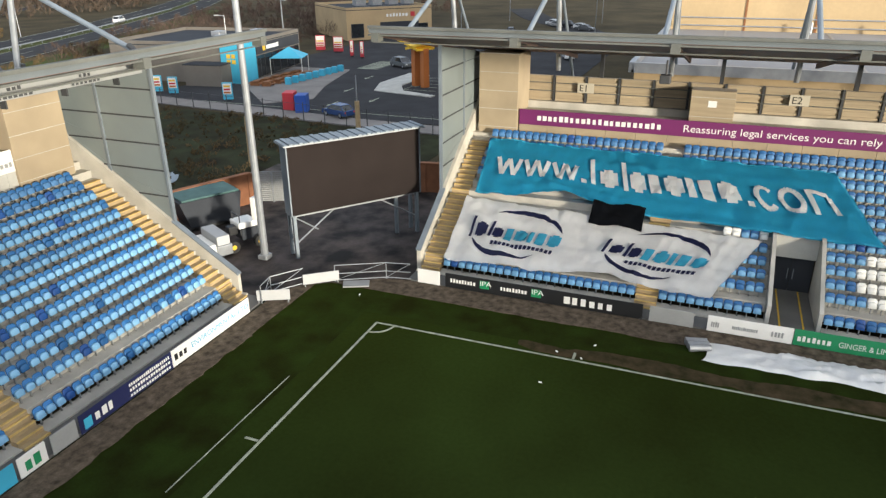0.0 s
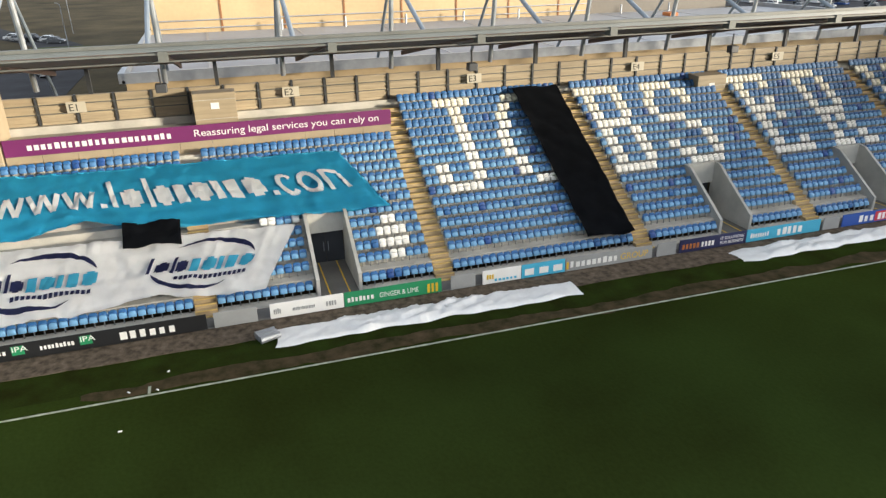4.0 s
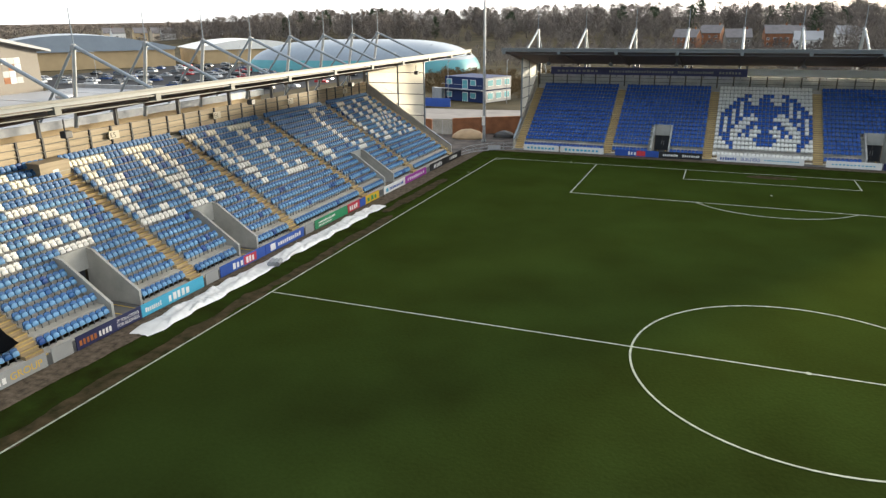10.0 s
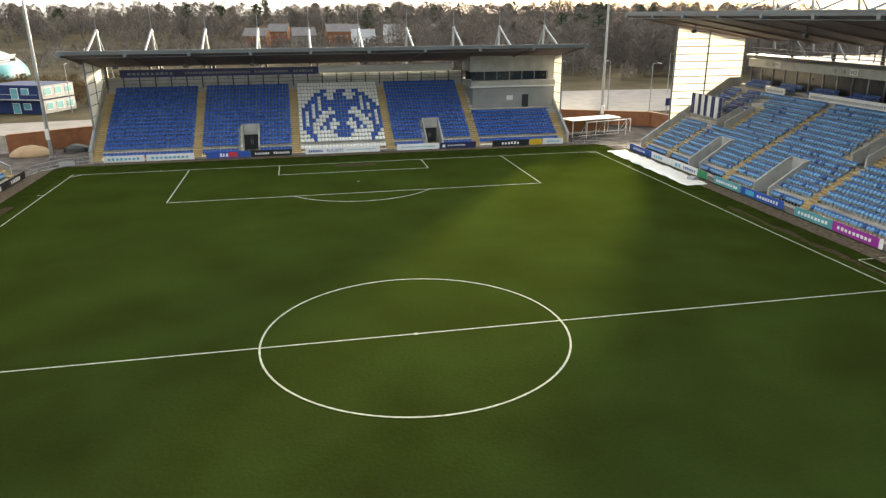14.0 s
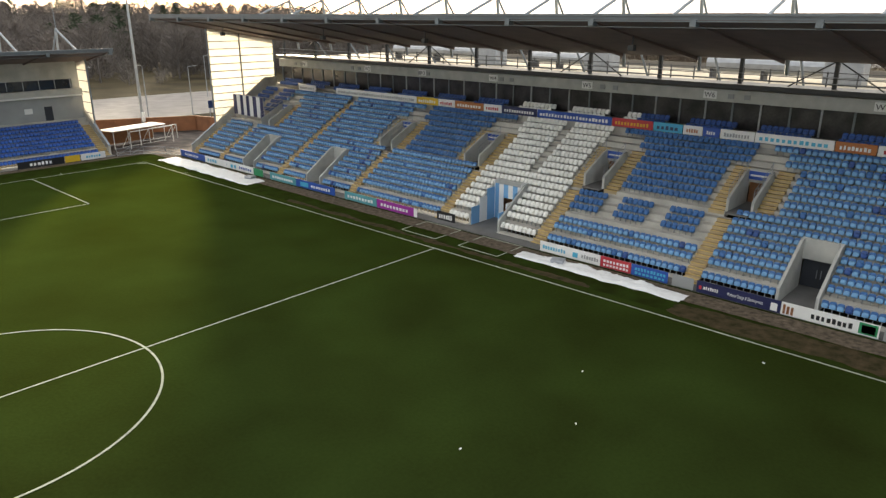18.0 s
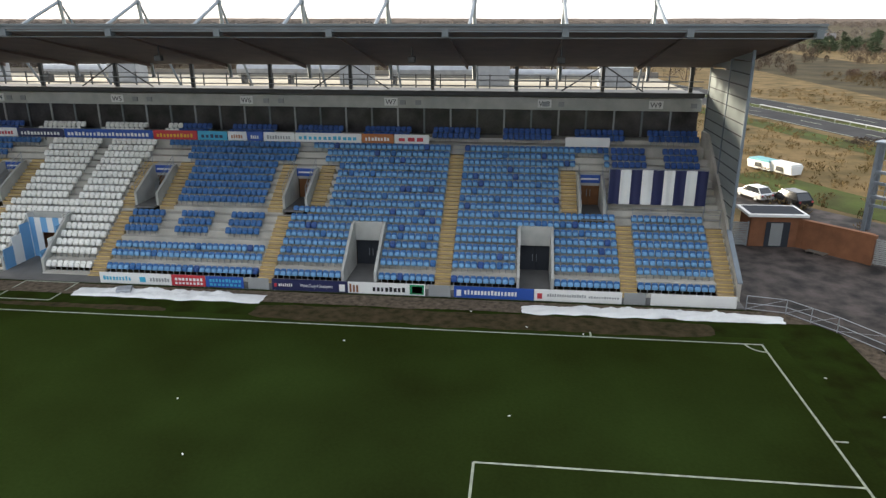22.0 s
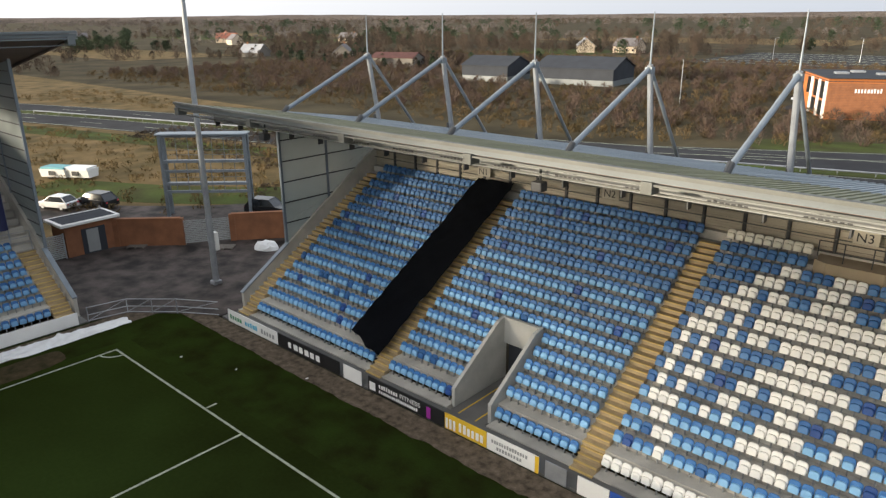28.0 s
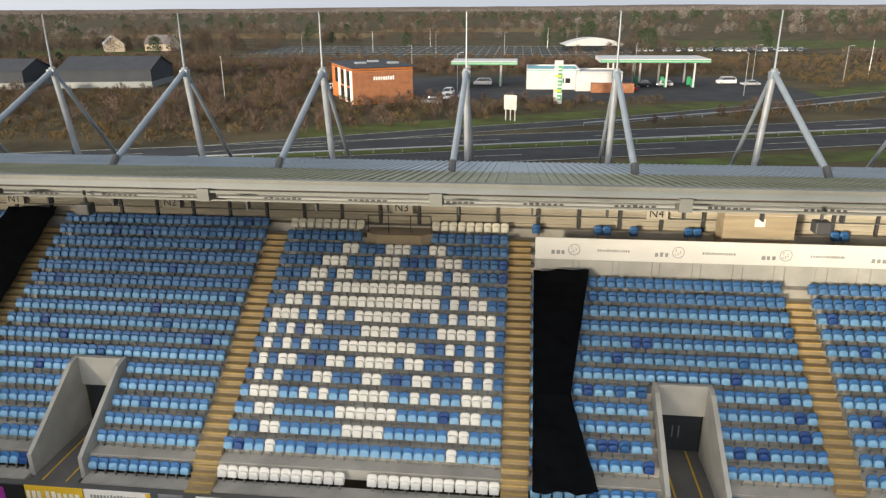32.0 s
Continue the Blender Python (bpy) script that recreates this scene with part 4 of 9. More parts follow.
# west stand: main stand with boxes
wm = STAND["west"][0]
west = empty("grandstand", wm)
tagged(west, "tall main grandstand with blue seats, glazed boxes and deep roof", "grandstand", "stadium grandstands")
W_CUTS = (-45.5, -32.2, -18.9, -5.6, 5.6, 18.9, 32.2, 45.5)
W_VOMS = [(c, 2.3, 0, 5) for c in (-38.9, -25.7, 26.0, 38.9)] + [(-0.6, 3.2, 0, 5)]
W_MID = [(c, 1.7, 8, 12) for c in (-43.2, -19.6, -7.0, 7.0, 19.6, 43.2)]


def w_choose(b, k, i, n, u):
    if b == 4:
        return None if abs(u - 0.2) < 0.5 and k > 7 else "W"
    if b in (0, 8):
        return "E" if k < 8 else None
    if b == 5 and k in (3, 7):
        return None
    if b == 5 and 4 <= k <= 6:
        return "F" if (u - 6.2) % 4.3 < 2.7 else None
    if b in (3, 5) and k > 7:
        return "F"
    q = spread(b, k, i)
    return "E" if q == "B" else q


bays, aisles = bays_of(0.0, 53.0, W_CUTS)
terrace(west, -53.0, 53.0, W_VOMS + W_MID)
part("front_walkway", bx(-53, 53, 0.12, 1.4, -0.1, 0.05), M["walkway"], west, "grey concrete front walkway")
for c, w, k0, k1 in W_VOMS[:4]:
    vomitory(west, c, w, k1, lined=False)
vomitory(west, -0.6, 3.2, 5, True)
for c, w, k0, k1 in W_MID:
    vomitory(west, c, w, k1, k0=k0)
for c, w, k0, k1 in W_MID:
    d1, top = row_d(k1) + 0.15, row_z(k1) + 0.95
    sg = part("entrance_sign", bx(c - 0.85, c + 0.85, d1 - 0.16, d1 - 0.1, top - 0.75, top - 0.1), M["blueboard"], west, "blue entrance sign panel")
    part("pale_strip", bx(c - 0.7, c + 0.7, d1 - 0.175, d1 - 0.16, top - 0.5, top - 0.36), M["white"], sg)
    for s in (-1, 1):
        x = c + s * (w / 2 + 0.08)
        d0 = row_d(k0) - 0.6
        zf = row_z(k0) + 1.05
        for lift in (0.45, 0.85):
            part("entrance_rail", tube(bmesh.new(), (x, d0, zf + lift), (x, d1 - 0.3, top + lift - 0.1), 0.025, None, 6), M["galv"], west)
        for t in (0, 0.5, 1):
            y = d0 + (d1 - 0.3 - d0) * t
            z = zf + (top - zf) * t
            part("rail_post", tube(bmesh.new(), (x, y, z - 0.2), (x, y, z + 0.82), 0.028, None, 6), M["galv"], west)
for z in (7.95, 8.3):
    part("parapet_rail", tube(bmesh.new(), (18, 14.35, z), (47, 14.35, z), 0.025, None, 6), M["galv"], west)
for i in range(20):
    part("rail_post", tube(bmesh.new(), (18 + 1.52 * i, 14.35, 7.5), (18 + 1.52 * i, 14.35, 8.3), 0.025, None, 6), M["galv"], west)
for u in aisles:
    stair(west, u, 0, 7 if abs(abs(u) - 5.6) < 0.2 or abs(abs(u) - 18.9) < 0.2 or abs(u) > 45 else ROWS - 1)
for c, w, k0, k1 in W_MID:
    for s in (-1, 1):
        if abs(c) < 40 or s * c < 0:
            stair(west, c + s * 1.7, 8, 14, 1.2)
W_ALL = W_VOMS + [(c, 4.6, 8, 13) for c, w, k0, k1 in W_MID] + [(c, 1.9, 14, 15) for c, w, k0, k1 in W_MID]
seats(west, "west", bays, W_ALL, w_choose)
WZ = roof_deck(west, -54.5, 54.5, -0.9, 18.25, 17.5, 15.1, 0.35, None, True)
for u, s in ((-53.0, -1), (53.0, 1)):
    end_wall(west, u, s, lambda d: WZ(d) - 0.35, 16.4, low=1.2, high=9.6, glaze_from=5.8, rail_gap=0.86 if s > 0 else 1.0, clad="sheetshade" if s > 0 else "sheet")
roof_masts(west, [7.4 * (i - 6.5) for i in range(14)], 15.1, 20.3, 22.6, 16.1, 7.5, 17.0, 32)
# box level
part("box_parapet", bx(-52.8, 52.8, 14.5, 14.7, 7.5, 8.3), M["concrete"], west)
part("box_floor", bx(-52.8, 52.8, 14.7, 18.0, 7.9, 8.35), M["concrete"], west)
part("box_floor_rear", bx(-52.8, 52.8, 16.0, 18.0, 8.36, 8.7), M["concrete"], west)
for i in range(44):
    u = -52.8 + 2.4 * i
    part("box_window", bx(u + 0.08, u + 2.32, 17.6, 17.66, 8.75, 11.1), M["boxglass"], west)
    part("mullion", bx(u - 0.08, u + 0.08, 17.5, 17.72, 8.7, 11.1), M["grey"] if i % 2 else M["fasciadark"], west)
part("box_fascia", bx(-52.8, 52.8, 17.0, 17.5, 11.1, 12.15), M["vom"], west, "pale fascia band with block signs")
part("box_ceiling", bx(-52.8, 52.8, 17.5, 19.0, 11.1, 11.3), M["soffit"], west)
part("ledge", bx(-52.8, 52.8, 16.4, 19.0, 12.3, 12.7), M["darksteel"], west)
part("deck", bx(-52.8, 52.8, 19.0, 38.0, 12.0, 12.25), M["deck"], west, "grey-brown flat roof deck behind the boxes")
part("rear_wall", bx(-52.8, 52.8, 37.8, 38.0, 0.0, 12.9), M["stonewall"], west)
part("box_rear", bx(-52.8, 52.8, 21.0, 21.2, 8.0, 11.3), M["graphite"], west)
for z in (13.1, 13.6):
    part("rail", tube(bmesh.new(), (-52.8, 17.2, z), (52.8, 17.2, z), 0.035, None, 6), M["galv"], west)
for i in range(15):
    u = 7.4 * (i - 7)
    part("column", bx(u - 0.15, u + 0.15, 17.2, 17.5, 12.2, 15.2), M["darksteel"], west)
    if i % 3 == 1:
        for s in (-1, 1):
            part("brace", tube(bmesh.new(), (u, 17.35, 14.9), (u + s * 3.5, 17.35, 12.7), 0.06, None, 6), M["darksteel"], west)
for i in range(17):
    u = -50.5 + 6.3 * i
    if i % 2 == 0:
        part("speaker_box", bx(u + 1.6, u + 2.1, 16.9, 17.0, 11.4, 11.8), M["grey"], west)
        part("speaker_box", bx(u + 3.0, u + 3.5, 16.9, 17.0, 11.4, 11.8), M["grey"], west)
for u, word in ((-46.5, "W1"), (-33, "W2"), (-23, "W3"), (-12.0, "W4"), (0.0, "W5"), (12.5, "W6"), (25.9, "W7"), (39.5, "W8"), (49.0, "W9")):
    s = part("block_sign", bx(u - 0.6, u + 0.6, 16.94, 16.99, 11.3, 12.0), M["white"], west, "white block sign")
    writing(word, 0.62, pose(u - 0.5, 16.93, 11.42), M["blackboard"], s)
box_seats = [(u, d, z) for i in range(17) for u, d, z in [(-51 + 6.2 * i + 0.47 * j + 0.4, dd, zz) for j in range(9) for dd, zz in ((15.6, 8.36), (16.5, 8.72))]]
for key, ps in (("D", [p for p in box_seats if not -7.5 < p[0] < 6.5]), ("W", [p for p in box_seats if -7.5 <= p[0] <= 6.5])):
    seating("west", key, ps, "rows of " + SEAT_WORDS[key] + " seats in front of the glazed boxes")
fence = empty("deck_fence", wm)
tagged(fence, "grey steel fence along the rear of the flat roof", "fence")
for z in (12.5, 13.0, 13.5):
    part("rail", tube(bmesh.new(), (-52, 23.5, z), (52, 23.5, z), 0.04, None, 6), M["darksteel"], fence)
for i in range(44):
    part("post", bx(-52.05 + 2.4 * i, -51.95 + 2.4 * i, 23.45, 23.55, 12.25, 13.6), M["darksteel"], fence)
# plant on the deck
for u0, u1, z0, r in ((-38, -22, 13.6, 0.7), (-14, -6, 13.4, 0.6), (24.0, 33.0, 13.6, 0.8), (8.0, 19.0, 13.6, 0.8), (35, 45, 13.3, 0.5)):
    d = empty("roof_duct", wm)
    tagged(d, "silver ventilation duct on the flat roof behind the boxes", "ventilation duct", "roof plant")
    part("duct", tube(bmesh.new(), (u0, 27, z0 + 0.1), (u1, 27, z0 + 0.1), r, None, 14), M["galv"], d)
    part("plant_box", bevelbox(u1, u1 + 3.2, 25.8, 28.2, 12.25, z0 + 0.9, 0.06), M["galv"], d)
    for u in (u0 + 0.5, (u0 + u1) / 2):
        part("support", bx(u - 0.15, u + 0.15, 26.4, 27.6, 12.25, z0 + 0.12 - r * 0.7), M["darksteel"], d)


# ---- pitch ----
HW, HL = 33.72, 52.40


def slab(name, x0, x1, y0, y1, z, material, label="", thick=0.02):
    ob = part(name, bx(x0, x1, y0, y1, z - thick, z), material)
    return tagged(ob, label, kind="structure")


slab("pitch", -38.85, 39.1, -59.2, 59.2, 0.0, M["verge"], "dark green grass surround of the football pitch", 0.3)
slab("pitch_turf", -HW - 0.9, HW + 0.9, -HL - 1.2, HL + 1.2, 0.006, M["grass"], "mown green football pitch turf")


def worn_patch(cx, cy, lx, ly, seed, z=0.01, look_="worn", label="worn brown turf with a ragged edge", rag=1.0):
    """A patch of worn turf with a ragged outline."""
    n = 700
    out = []
    for i in range(n):
        a_ = i / n * math.tau
        c_, s_ = math.cos(a_), math.sin(a_)
        k_ = (abs(c_) ** 6 + abs(s_) ** 6) ** (-1 / 6)
        x_, y_ = cx + lx * c_ * k_, cy + ly * s_ * k_
        j_ = noise.noise(Vector((x_ * 0.9, y_ * 0.35, seed))) * 0.45 + noise.noise(Vector((x_ * 3, y_ * 1.4, seed))) * 0.18
        out.append((x_ + c_ * j_ * rag, y_ + s_ * j_ * rag))
    ob = part("worn_turf" if look_ == "worn" else "gravel_edge", plate(bmesh.new(), out, 0.0, z), M[look_])
    tagged(ob, label, kind="structure")


worn_patch(-HW - 0.68, -12, 0.5, 33, 1)
worn_patch(HW + 1.7, -35, 1.2, 15, 2)
worn_patch(HW + 1.2, 4, 0.3, 18, 3)
worn_patch(0.5, HL - 1.6, 2.6, 0.7, 4)
worn_patch(-35.6, 30, 0.5, 8, 5)
GE = "ragged edge of dirt and gravel along the boards"
worn_patch(0, -57.9, 31.5, 0.25, 11, 0.021, "gravel", GE, 0.55)
worn_patch(-37.15, -6, 0.2, 44, 12, 0.022, "gravel", GE, 0.5)
worn_patch(37.2, -16, 0.2, 36, 13, 0.022, "gravel", GE, 0.5)
marks = empty("pitch_markings")
tagged(marks, "white painted pitch markings on the grass", kind="structure")
Z0, Z1 = 0.006, 0.016


def mark(x0, x1, y0, y1):
    part("line", bx(min(x0, x1), max(x0, x1), min(y0, y1), max(y0, y1), Z0, Z1), M["line"], marks)


def hmark(x0, x1, y):
    mark(x0, x1, y - 0.06, y + 0.06)


def vmark(x, y0, y1):
    mark(x - 0.06, x + 0.06, y0, y1)


def arc(cx, cy, r, a0, a1, n=48):
    bm = bmesh.new()
    ring = []
    for i in range(n + 1):
        a = radians(a0 + (a1 - a0) * i / n)
        ring.append([bm.verts.new((cx + rr * math.cos(a), cy + rr * math.sin(a), z)) for rr, z in ((r - 0.06, Z0), (r - 0.06, Z1 + 0.004), (r + 0.06, Z1 + 0.004), (r + 0.06, Z0))])
    for p, q in zip(ring, ring[1:]):
        for i in range(3):
            bm.faces.new((p[i], p[i + 1], q[i + 1], q[i]))
    part("curved_line", bm, M["line"], marks)


for s in (-1, 1):
    vmark(s * HW, -HL - 0.06, HL + 0.06)
    hmark(-HW + 0.06, HW - 0.06, s * HL)
    y1, y2 = s * (HL - 16.5), s * (HL - 5.5)
    hmark(-20.16, 20.16, y1)
    hmark(-9.16, 9.16, y2)
    for x in (-20.16, 20.16):
        vmark(x, s * HL - s * 0.06, y1)
    for x in (-9.16, 9.16):
        vmark(x, s * HL - s * 0.06, y2)
    arc(0, s * (HL - 11), 9.15, *((217, 323) if s > 0 else (37, 143)), 40)
    arc(0, s * (HL - 11), 0.06, 0, 360, 16)
    for x in (-HW, HW):
        a = {(-1, -1): 0, (1, -1): 90, (1, 1): 180, (-1, 1): 270}[(1 if x > 0 else -1, s)]
        arc(x, s * HL, 1.0, a, a + 90, 14)
        vmark(x - math.copysign(10.15, x), s * (HL + 0.1), s * (HL + 0.7))
        hmark(x + math.copysign(0.1, x), x + math.copysign(0.7, x), s * (HL - 10.15))
hmark(-HW + 0.06, HW - 0.06, 0)
arc(0, 0, 9.15, 0, 360, 96)
arc(0, 0, 0.1, 0, 360, 16)
for y0 in (1.7, -5.1):
    for y in (y0, y0 + 4.15):
        hmark(35.6, 39.0, y)
    vmark(35.6, y0 + 0.06, y0 + 4.09)
    vmark(38.94, y0 + 0.06, y0 + 4.09)
# margins and corner yards
for s in (-1, 1):
    slab("gravel_margin", -38.7, 39.0, s * 58.45 - 0.7, s * 58.45 + 0.7, 0.012, M["gravel"], "grey gravel and dirt margin below the boards")
    slab("gravel_margin", s * 37.95 - 0.9, s * 37.95 + 0.9, -57.65, 57.65, 0.014, M["gravel"], "grey gravel and dirt margin below the boards")
CORNER = {  # inner edge of each corner yard, along the pitch barrier
    (-1, -1): ((-33.4, -59.35), (-34.6, -59.4), (-36.2, -58.3), (-37.2, -56.8), (-38.6, -54.2), (-38.9, -52.8)),
    (1, -1): ((33.4, -59.3), (36.0, -57.6), (38.6, -55.4), (39.15, -53.0)),
    (-1, 1): ((-33.0, 59.25), (-36.2, 57.8), (-38.2, 55.0), (-38.9, 52.6)),
    (1, 1): ((33.0, 59.25), (36.2, 57.8), (38.2, 55.4), (39.15, 53.0)),
}
for (sx, sy), pts in CORNER.items():
    far = ((57.0 if sy < 0 else 61.0) * sx, 82.0 if sx > 0 and sy > 0 else 74.0 * sy)
    outline = list(pts) + [(far[0], pts[-1][1]), far, (pts[0][0], far[1])]
    if sx * sy < 0:
        outline.reverse()
    tagged(part("yard", plate(bmesh.new(), outline, -0.2, 0.02), M["yard"]), "dark damp tarmac yard in the corner of the ground", kind="structure")
mark(-27.9, -20.0, -53.9, -53.85)
mt = tagged(part("rubber_mat", bevelbox(-0.75, 0.75, -0.4, 0.4, 0, 0.08, 0.02, 1), M["grey"]), "grey mat lying beside the corner barrier", "mat")
mt.matrix_world = pose(-37.3, -55.5, 0.02, 0, 0, 115)


# ---- advertising boards ----
def bars(parent, x0, x1, z0, z1, y, material, n, seed):
    """Illegible writing: a row of plain bars."""
    rng = random.Random(seed)
    x = x0
    w = (x1 - x0) / max(n, 1)
    bm = bmesh.new()
    for i in range(n):
        h = (z1 - z0) * rng.choice((0.78, 0.78, 0.78, 0.92))
        box(bm, x + w * 0.1, x + w * (0.92 if n == 1 else rng.uniform(0.62, 0.84)), y - 0.012, y, z0, z0 + h)
        if n <= 9:
            part("letter_bar", bm, material, parent)
            bm = bmesh.new()
        x += w
    if n > 9:
        part("lettering", bm, material, parent)
    else:
        bm.free()


def board(stand, u0, u1, material, marks_=(), h=0.85, d=0.0, z=0.06, label="", lean=0.0):
    """A low pitch-side board on posts; marks_: (from, to, low, high, material, bars) in parts of the board."""
    b = empty("advertising_board", STAND[stand][0] @ pose(u0, d, z, lean))
    tagged(b, label or "pitch-side advertising board standing on the gravel margin", "advertising board", "pitch-side boards")
    w = u1 - u0
    part("panel", bevelbox(0.02, w - 0.02, -0.03, 0.03, 0.0, h, 0.01, 1), material, b)
    for x in (0.15, w / 2, w - 0.15):
        part("post", bx(x - 0.03, x + 0.03, 0.03, 0.1, -z, h * 0.9), M["galv"], b)
    for i, (a, c, lo, hi, mm, n) in enumerate(marks_):
        if isinstance(n, str):
            writing(n, (hi - lo) * h * 1.35, pose(a * w, -0.036, lo * h), mm, b, width=(c - a) * w)
        elif n == 0:
            part("colour_field", bx(a * w, c * w, -0.037, -0.03, lo * h, hi * h), mm, b)
        else:
            bars(b, a * w, c * w, lo * h, hi * h, -0.037, mm, n, int(u0 * 10) + i)
    return b


W_, K_ = M["white"], M["blackboard"]
DG, CY, OR, YE, GR, BL = M["grey"], M["cyan"], M["orange"], M["yellow"], M["green"], M["blueboard"]
# east side
board("east", -52.3, -50.9, W_, (), label="plain white board at the end of the pitch-side row")
board("east", -50.6, -39.7, K_, ((0.03, 0.17, 0.4, 0.7, W_, 9), (0.19, 0.24, 0.3, 0.85, GR, 0), (0.19, 0.25, 0.5, 0.85, W_, "IPA"), (0.3, 0.44, 0.4, 0.7, W_, 9),
      (0.46, 0.51, 0.3, 0.85, GR, 0), (0.46, 0.52, 0.5, 0.85, W_, "IPA"), (0.62, 0.87, 0.22, 0.75, W_, 6)), label="black pitch-side board with white lettering on gravel")
board("east", -39.4, -37.2, DG, (), label="small grey metal gate panel in the board row")
board("east", -36.6, -32.7, W_, ((0.05, 0.15, 0.3, 0.7, DG, 4), (0.3, 0.6, 0.35, 0.6, DG, 14), (0.75, 0.9, 0.3, 0.7, DG, 4)), label="white pitch-side board with faint grey lettering")
board("east", -32.7, -27.2, GR, ((0.03, 0.3, 0.3, 0.66, W_, 7), (0.35, 0.75, 0.3, 0.66, W_, "GINGER & LIME"), (0.84, 0.97, 0.1, 0.9, YE, 3)), label="green pitch-side board with white lettering")
board("east", -26.7, -25.2, DG, (), label="small grey metal gate panel in the board row")
board("east", -24.8, -22.4, W_, ((0.1, 0.3, 0.35, 0.7, YE, 3), (0.3, 0.9, 0.15, 0.35, CY, 6)), label="white pitch-side board with blue lettering")
board("east", -22.4, -19.6, CY, ((0.05, 0.3, 0.2, 0.8, W_, 1), (0.38, 0.63, 0.2, 0.8, W_, 1), (0.7, 0.95, 0.2, 0.8, W_, 1)), label="sky-blue pitch-side board with three white panels")
board("east", -19.6, -13.7, DG, ((0.01, 0.04, 0.15, 0.85, YE, 1), (0.05, 0.6, 0.25, 0.75, W_, 9), (0.62, 0.94, 0.25, 0.75, YE, "GROUP")), label="grey pitch-side board with white and yellow lettering")
board("east", -13.4, -12.0, DG, (), label="small grey metal gate panel in the board row")
board("east", -11.8, -6.8, M["navyboard"], ((0.04, 0.3, 0.25, 0.75, OR, 5), (0.32, 0.52, 0.25, 0.75, W_, 4), (0.6, 0.95, 0.55, 0.8, W_, "IT SOLUTIONS"), (0.6, 0.95, 0.2, 0.45, W_, "FOR BUSINESS")), label="dark navy pitch-side board with orange and white lettering")
board("east", -6.8, -0.9, CY, ((0.05, 0.3, 0.3, 0.7, W_, 8), (0.4, 0.75, 0.2, 0.85, W_, 5)), label="sky-blue pitch-side board with white lettering")
board("east", -0.7, 0.7, DG, (), label="small grey metal gate panel in the board row")
board("east", 0.9, 6.5, BL, ((0.25, 0.5, 0.2, 0.8, W_, 3), (0.5, 0.78, 0.1, 0.9, M["redboard"], 0), (0.54, 0.74, 0.2, 0.8, W_, 3)), label="royal blue pitch-side board with a red field")
board("east", 6.5, 12.2, BL, ((0.1, 0.25, 0.15, 0.85, W_, 1), (0.3, 0.9, 0.3, 0.75, W_, 11)), label="royal blue pitch-side board with white lettering")
board("east", 12.4, 13.8, DG, (), label="small grey metal gate panel in the board row")
board("east", 14.0, 20.0, GR, ((0.1, 0.6, 0.5, 0.75, W_, 14), (0.1, 0.5, 0.2, 0.4, W_, 10)), label="green pitch-side board with faint white lettering")
board("east", 20.0, 26.8, M["redboard"], ((0.05, 0.3, 0.2, 0.8, W_, 4), (0.36, 0.55, 0, 1, BL, 0), (0.55, 1.0, 0, 1, YE, 0), (0.6, 0.95, 0.2, 0.8, GR, 3)), label="red, blue and yellow pitch-side board")
board("east", 28.0, 33.5, W_, ((0.08, 0.2, 0.2, 0.8, CY, 1), (0.25, 0.9, 0.3, 0.7, BL, 10)), label="white pitch-side board with blue lettering")
board("east", 33.5, 39.7, M["magenta"], ((0.1, 0.9, 0.3, 0.7, W_, 9),), label="plum pitch-side board with white lettering")
board("east", 41.0, 52.0, K_, ((0.1, 0.35, 0.2, 0.8, W_, 6), (0.6, 0.85, 0.2, 0.8, W_, 6)), label="black pitch-side board with white lettering on gravel")
# north side
board("north", -32.2, -26.7, W_, ((0.05, 0.3, 0.3, 0.7, GR, 5), (0.36, 0.62, 0.3, 0.7, CY, 5), (0.68, 0.95, 0.3, 0.7, DG, 5)), label="white pitch-side board with faint coloured lettering")
board("north", -26.7, -20.9, K_, ((0.18, 0.72, 0.25, 0.8, W_, 6),), label="black pitch-side board with white lettering on gravel")
board("north", -20.6, -19.1, W_, (), label="plain white board panel")
board("north", -18.6, -13.1, K_, ((0.02, 0.12, 0.15, 0.85, W_, 1), (0.16, 0.42, 0.5, 0.8, W_, 8), (0.44, 0.7, 0.5, 0.8, W_, "FITNESS"), (0.16, 0.68, 0.15, 0.4, W_, 18), (0.78, 0.84, 0.1, 0.9, M["magenta"], 1)), label="black pitch-side board with white lettering on gravel")
board("north", -13.1, -10.5, YE, ((0.03, 0.3, 0.1, 0.9, W_, 3), (0.35, 0.95, 0.2, 0.8, W_, 6)), label="gold pitch-side board with cream lettering")
board("north", -10.5, -7.6, W_, ((0.1, 0.8, 0.55, 0.8, DG, 14), (0.2, 0.7, 0.2, 0.45, DG, 9), (0.93, 1.0, 0, 1, YE, 0)), label="white pitch-side board with gold edge and grey lettering")
board("north", -7.3, -6.2, M["galv"], (), label="small clear gate panel in the board row")
board("north", -5.7, -4.2, W_, (), label="plain white board panel")
board("north", -4.2, 3.0, BL, ((0.1, 0.3, 0.2, 0.8, W_, 3), (0.4, 0.9, 0.3, 0.7, W_, 8)), label="royal blue pitch-side board with white lettering")
board("north", 3.0, 9.5, W_, ((0.1, 0.9, 0.3, 0.7, GR, 10),), label="white pitch-side board with green lettering")
board("north", 10.5, 18.5, CY, ((0.1, 0.9, 0.3, 0.7, W_, 10),), label="sky-blue pitch-side board with white lettering")
board("north", 18.6, 19.8, W_, ((0.2, 0.8, 0.2, 0.8, GR, 2),), label="white board panel with green lettering")
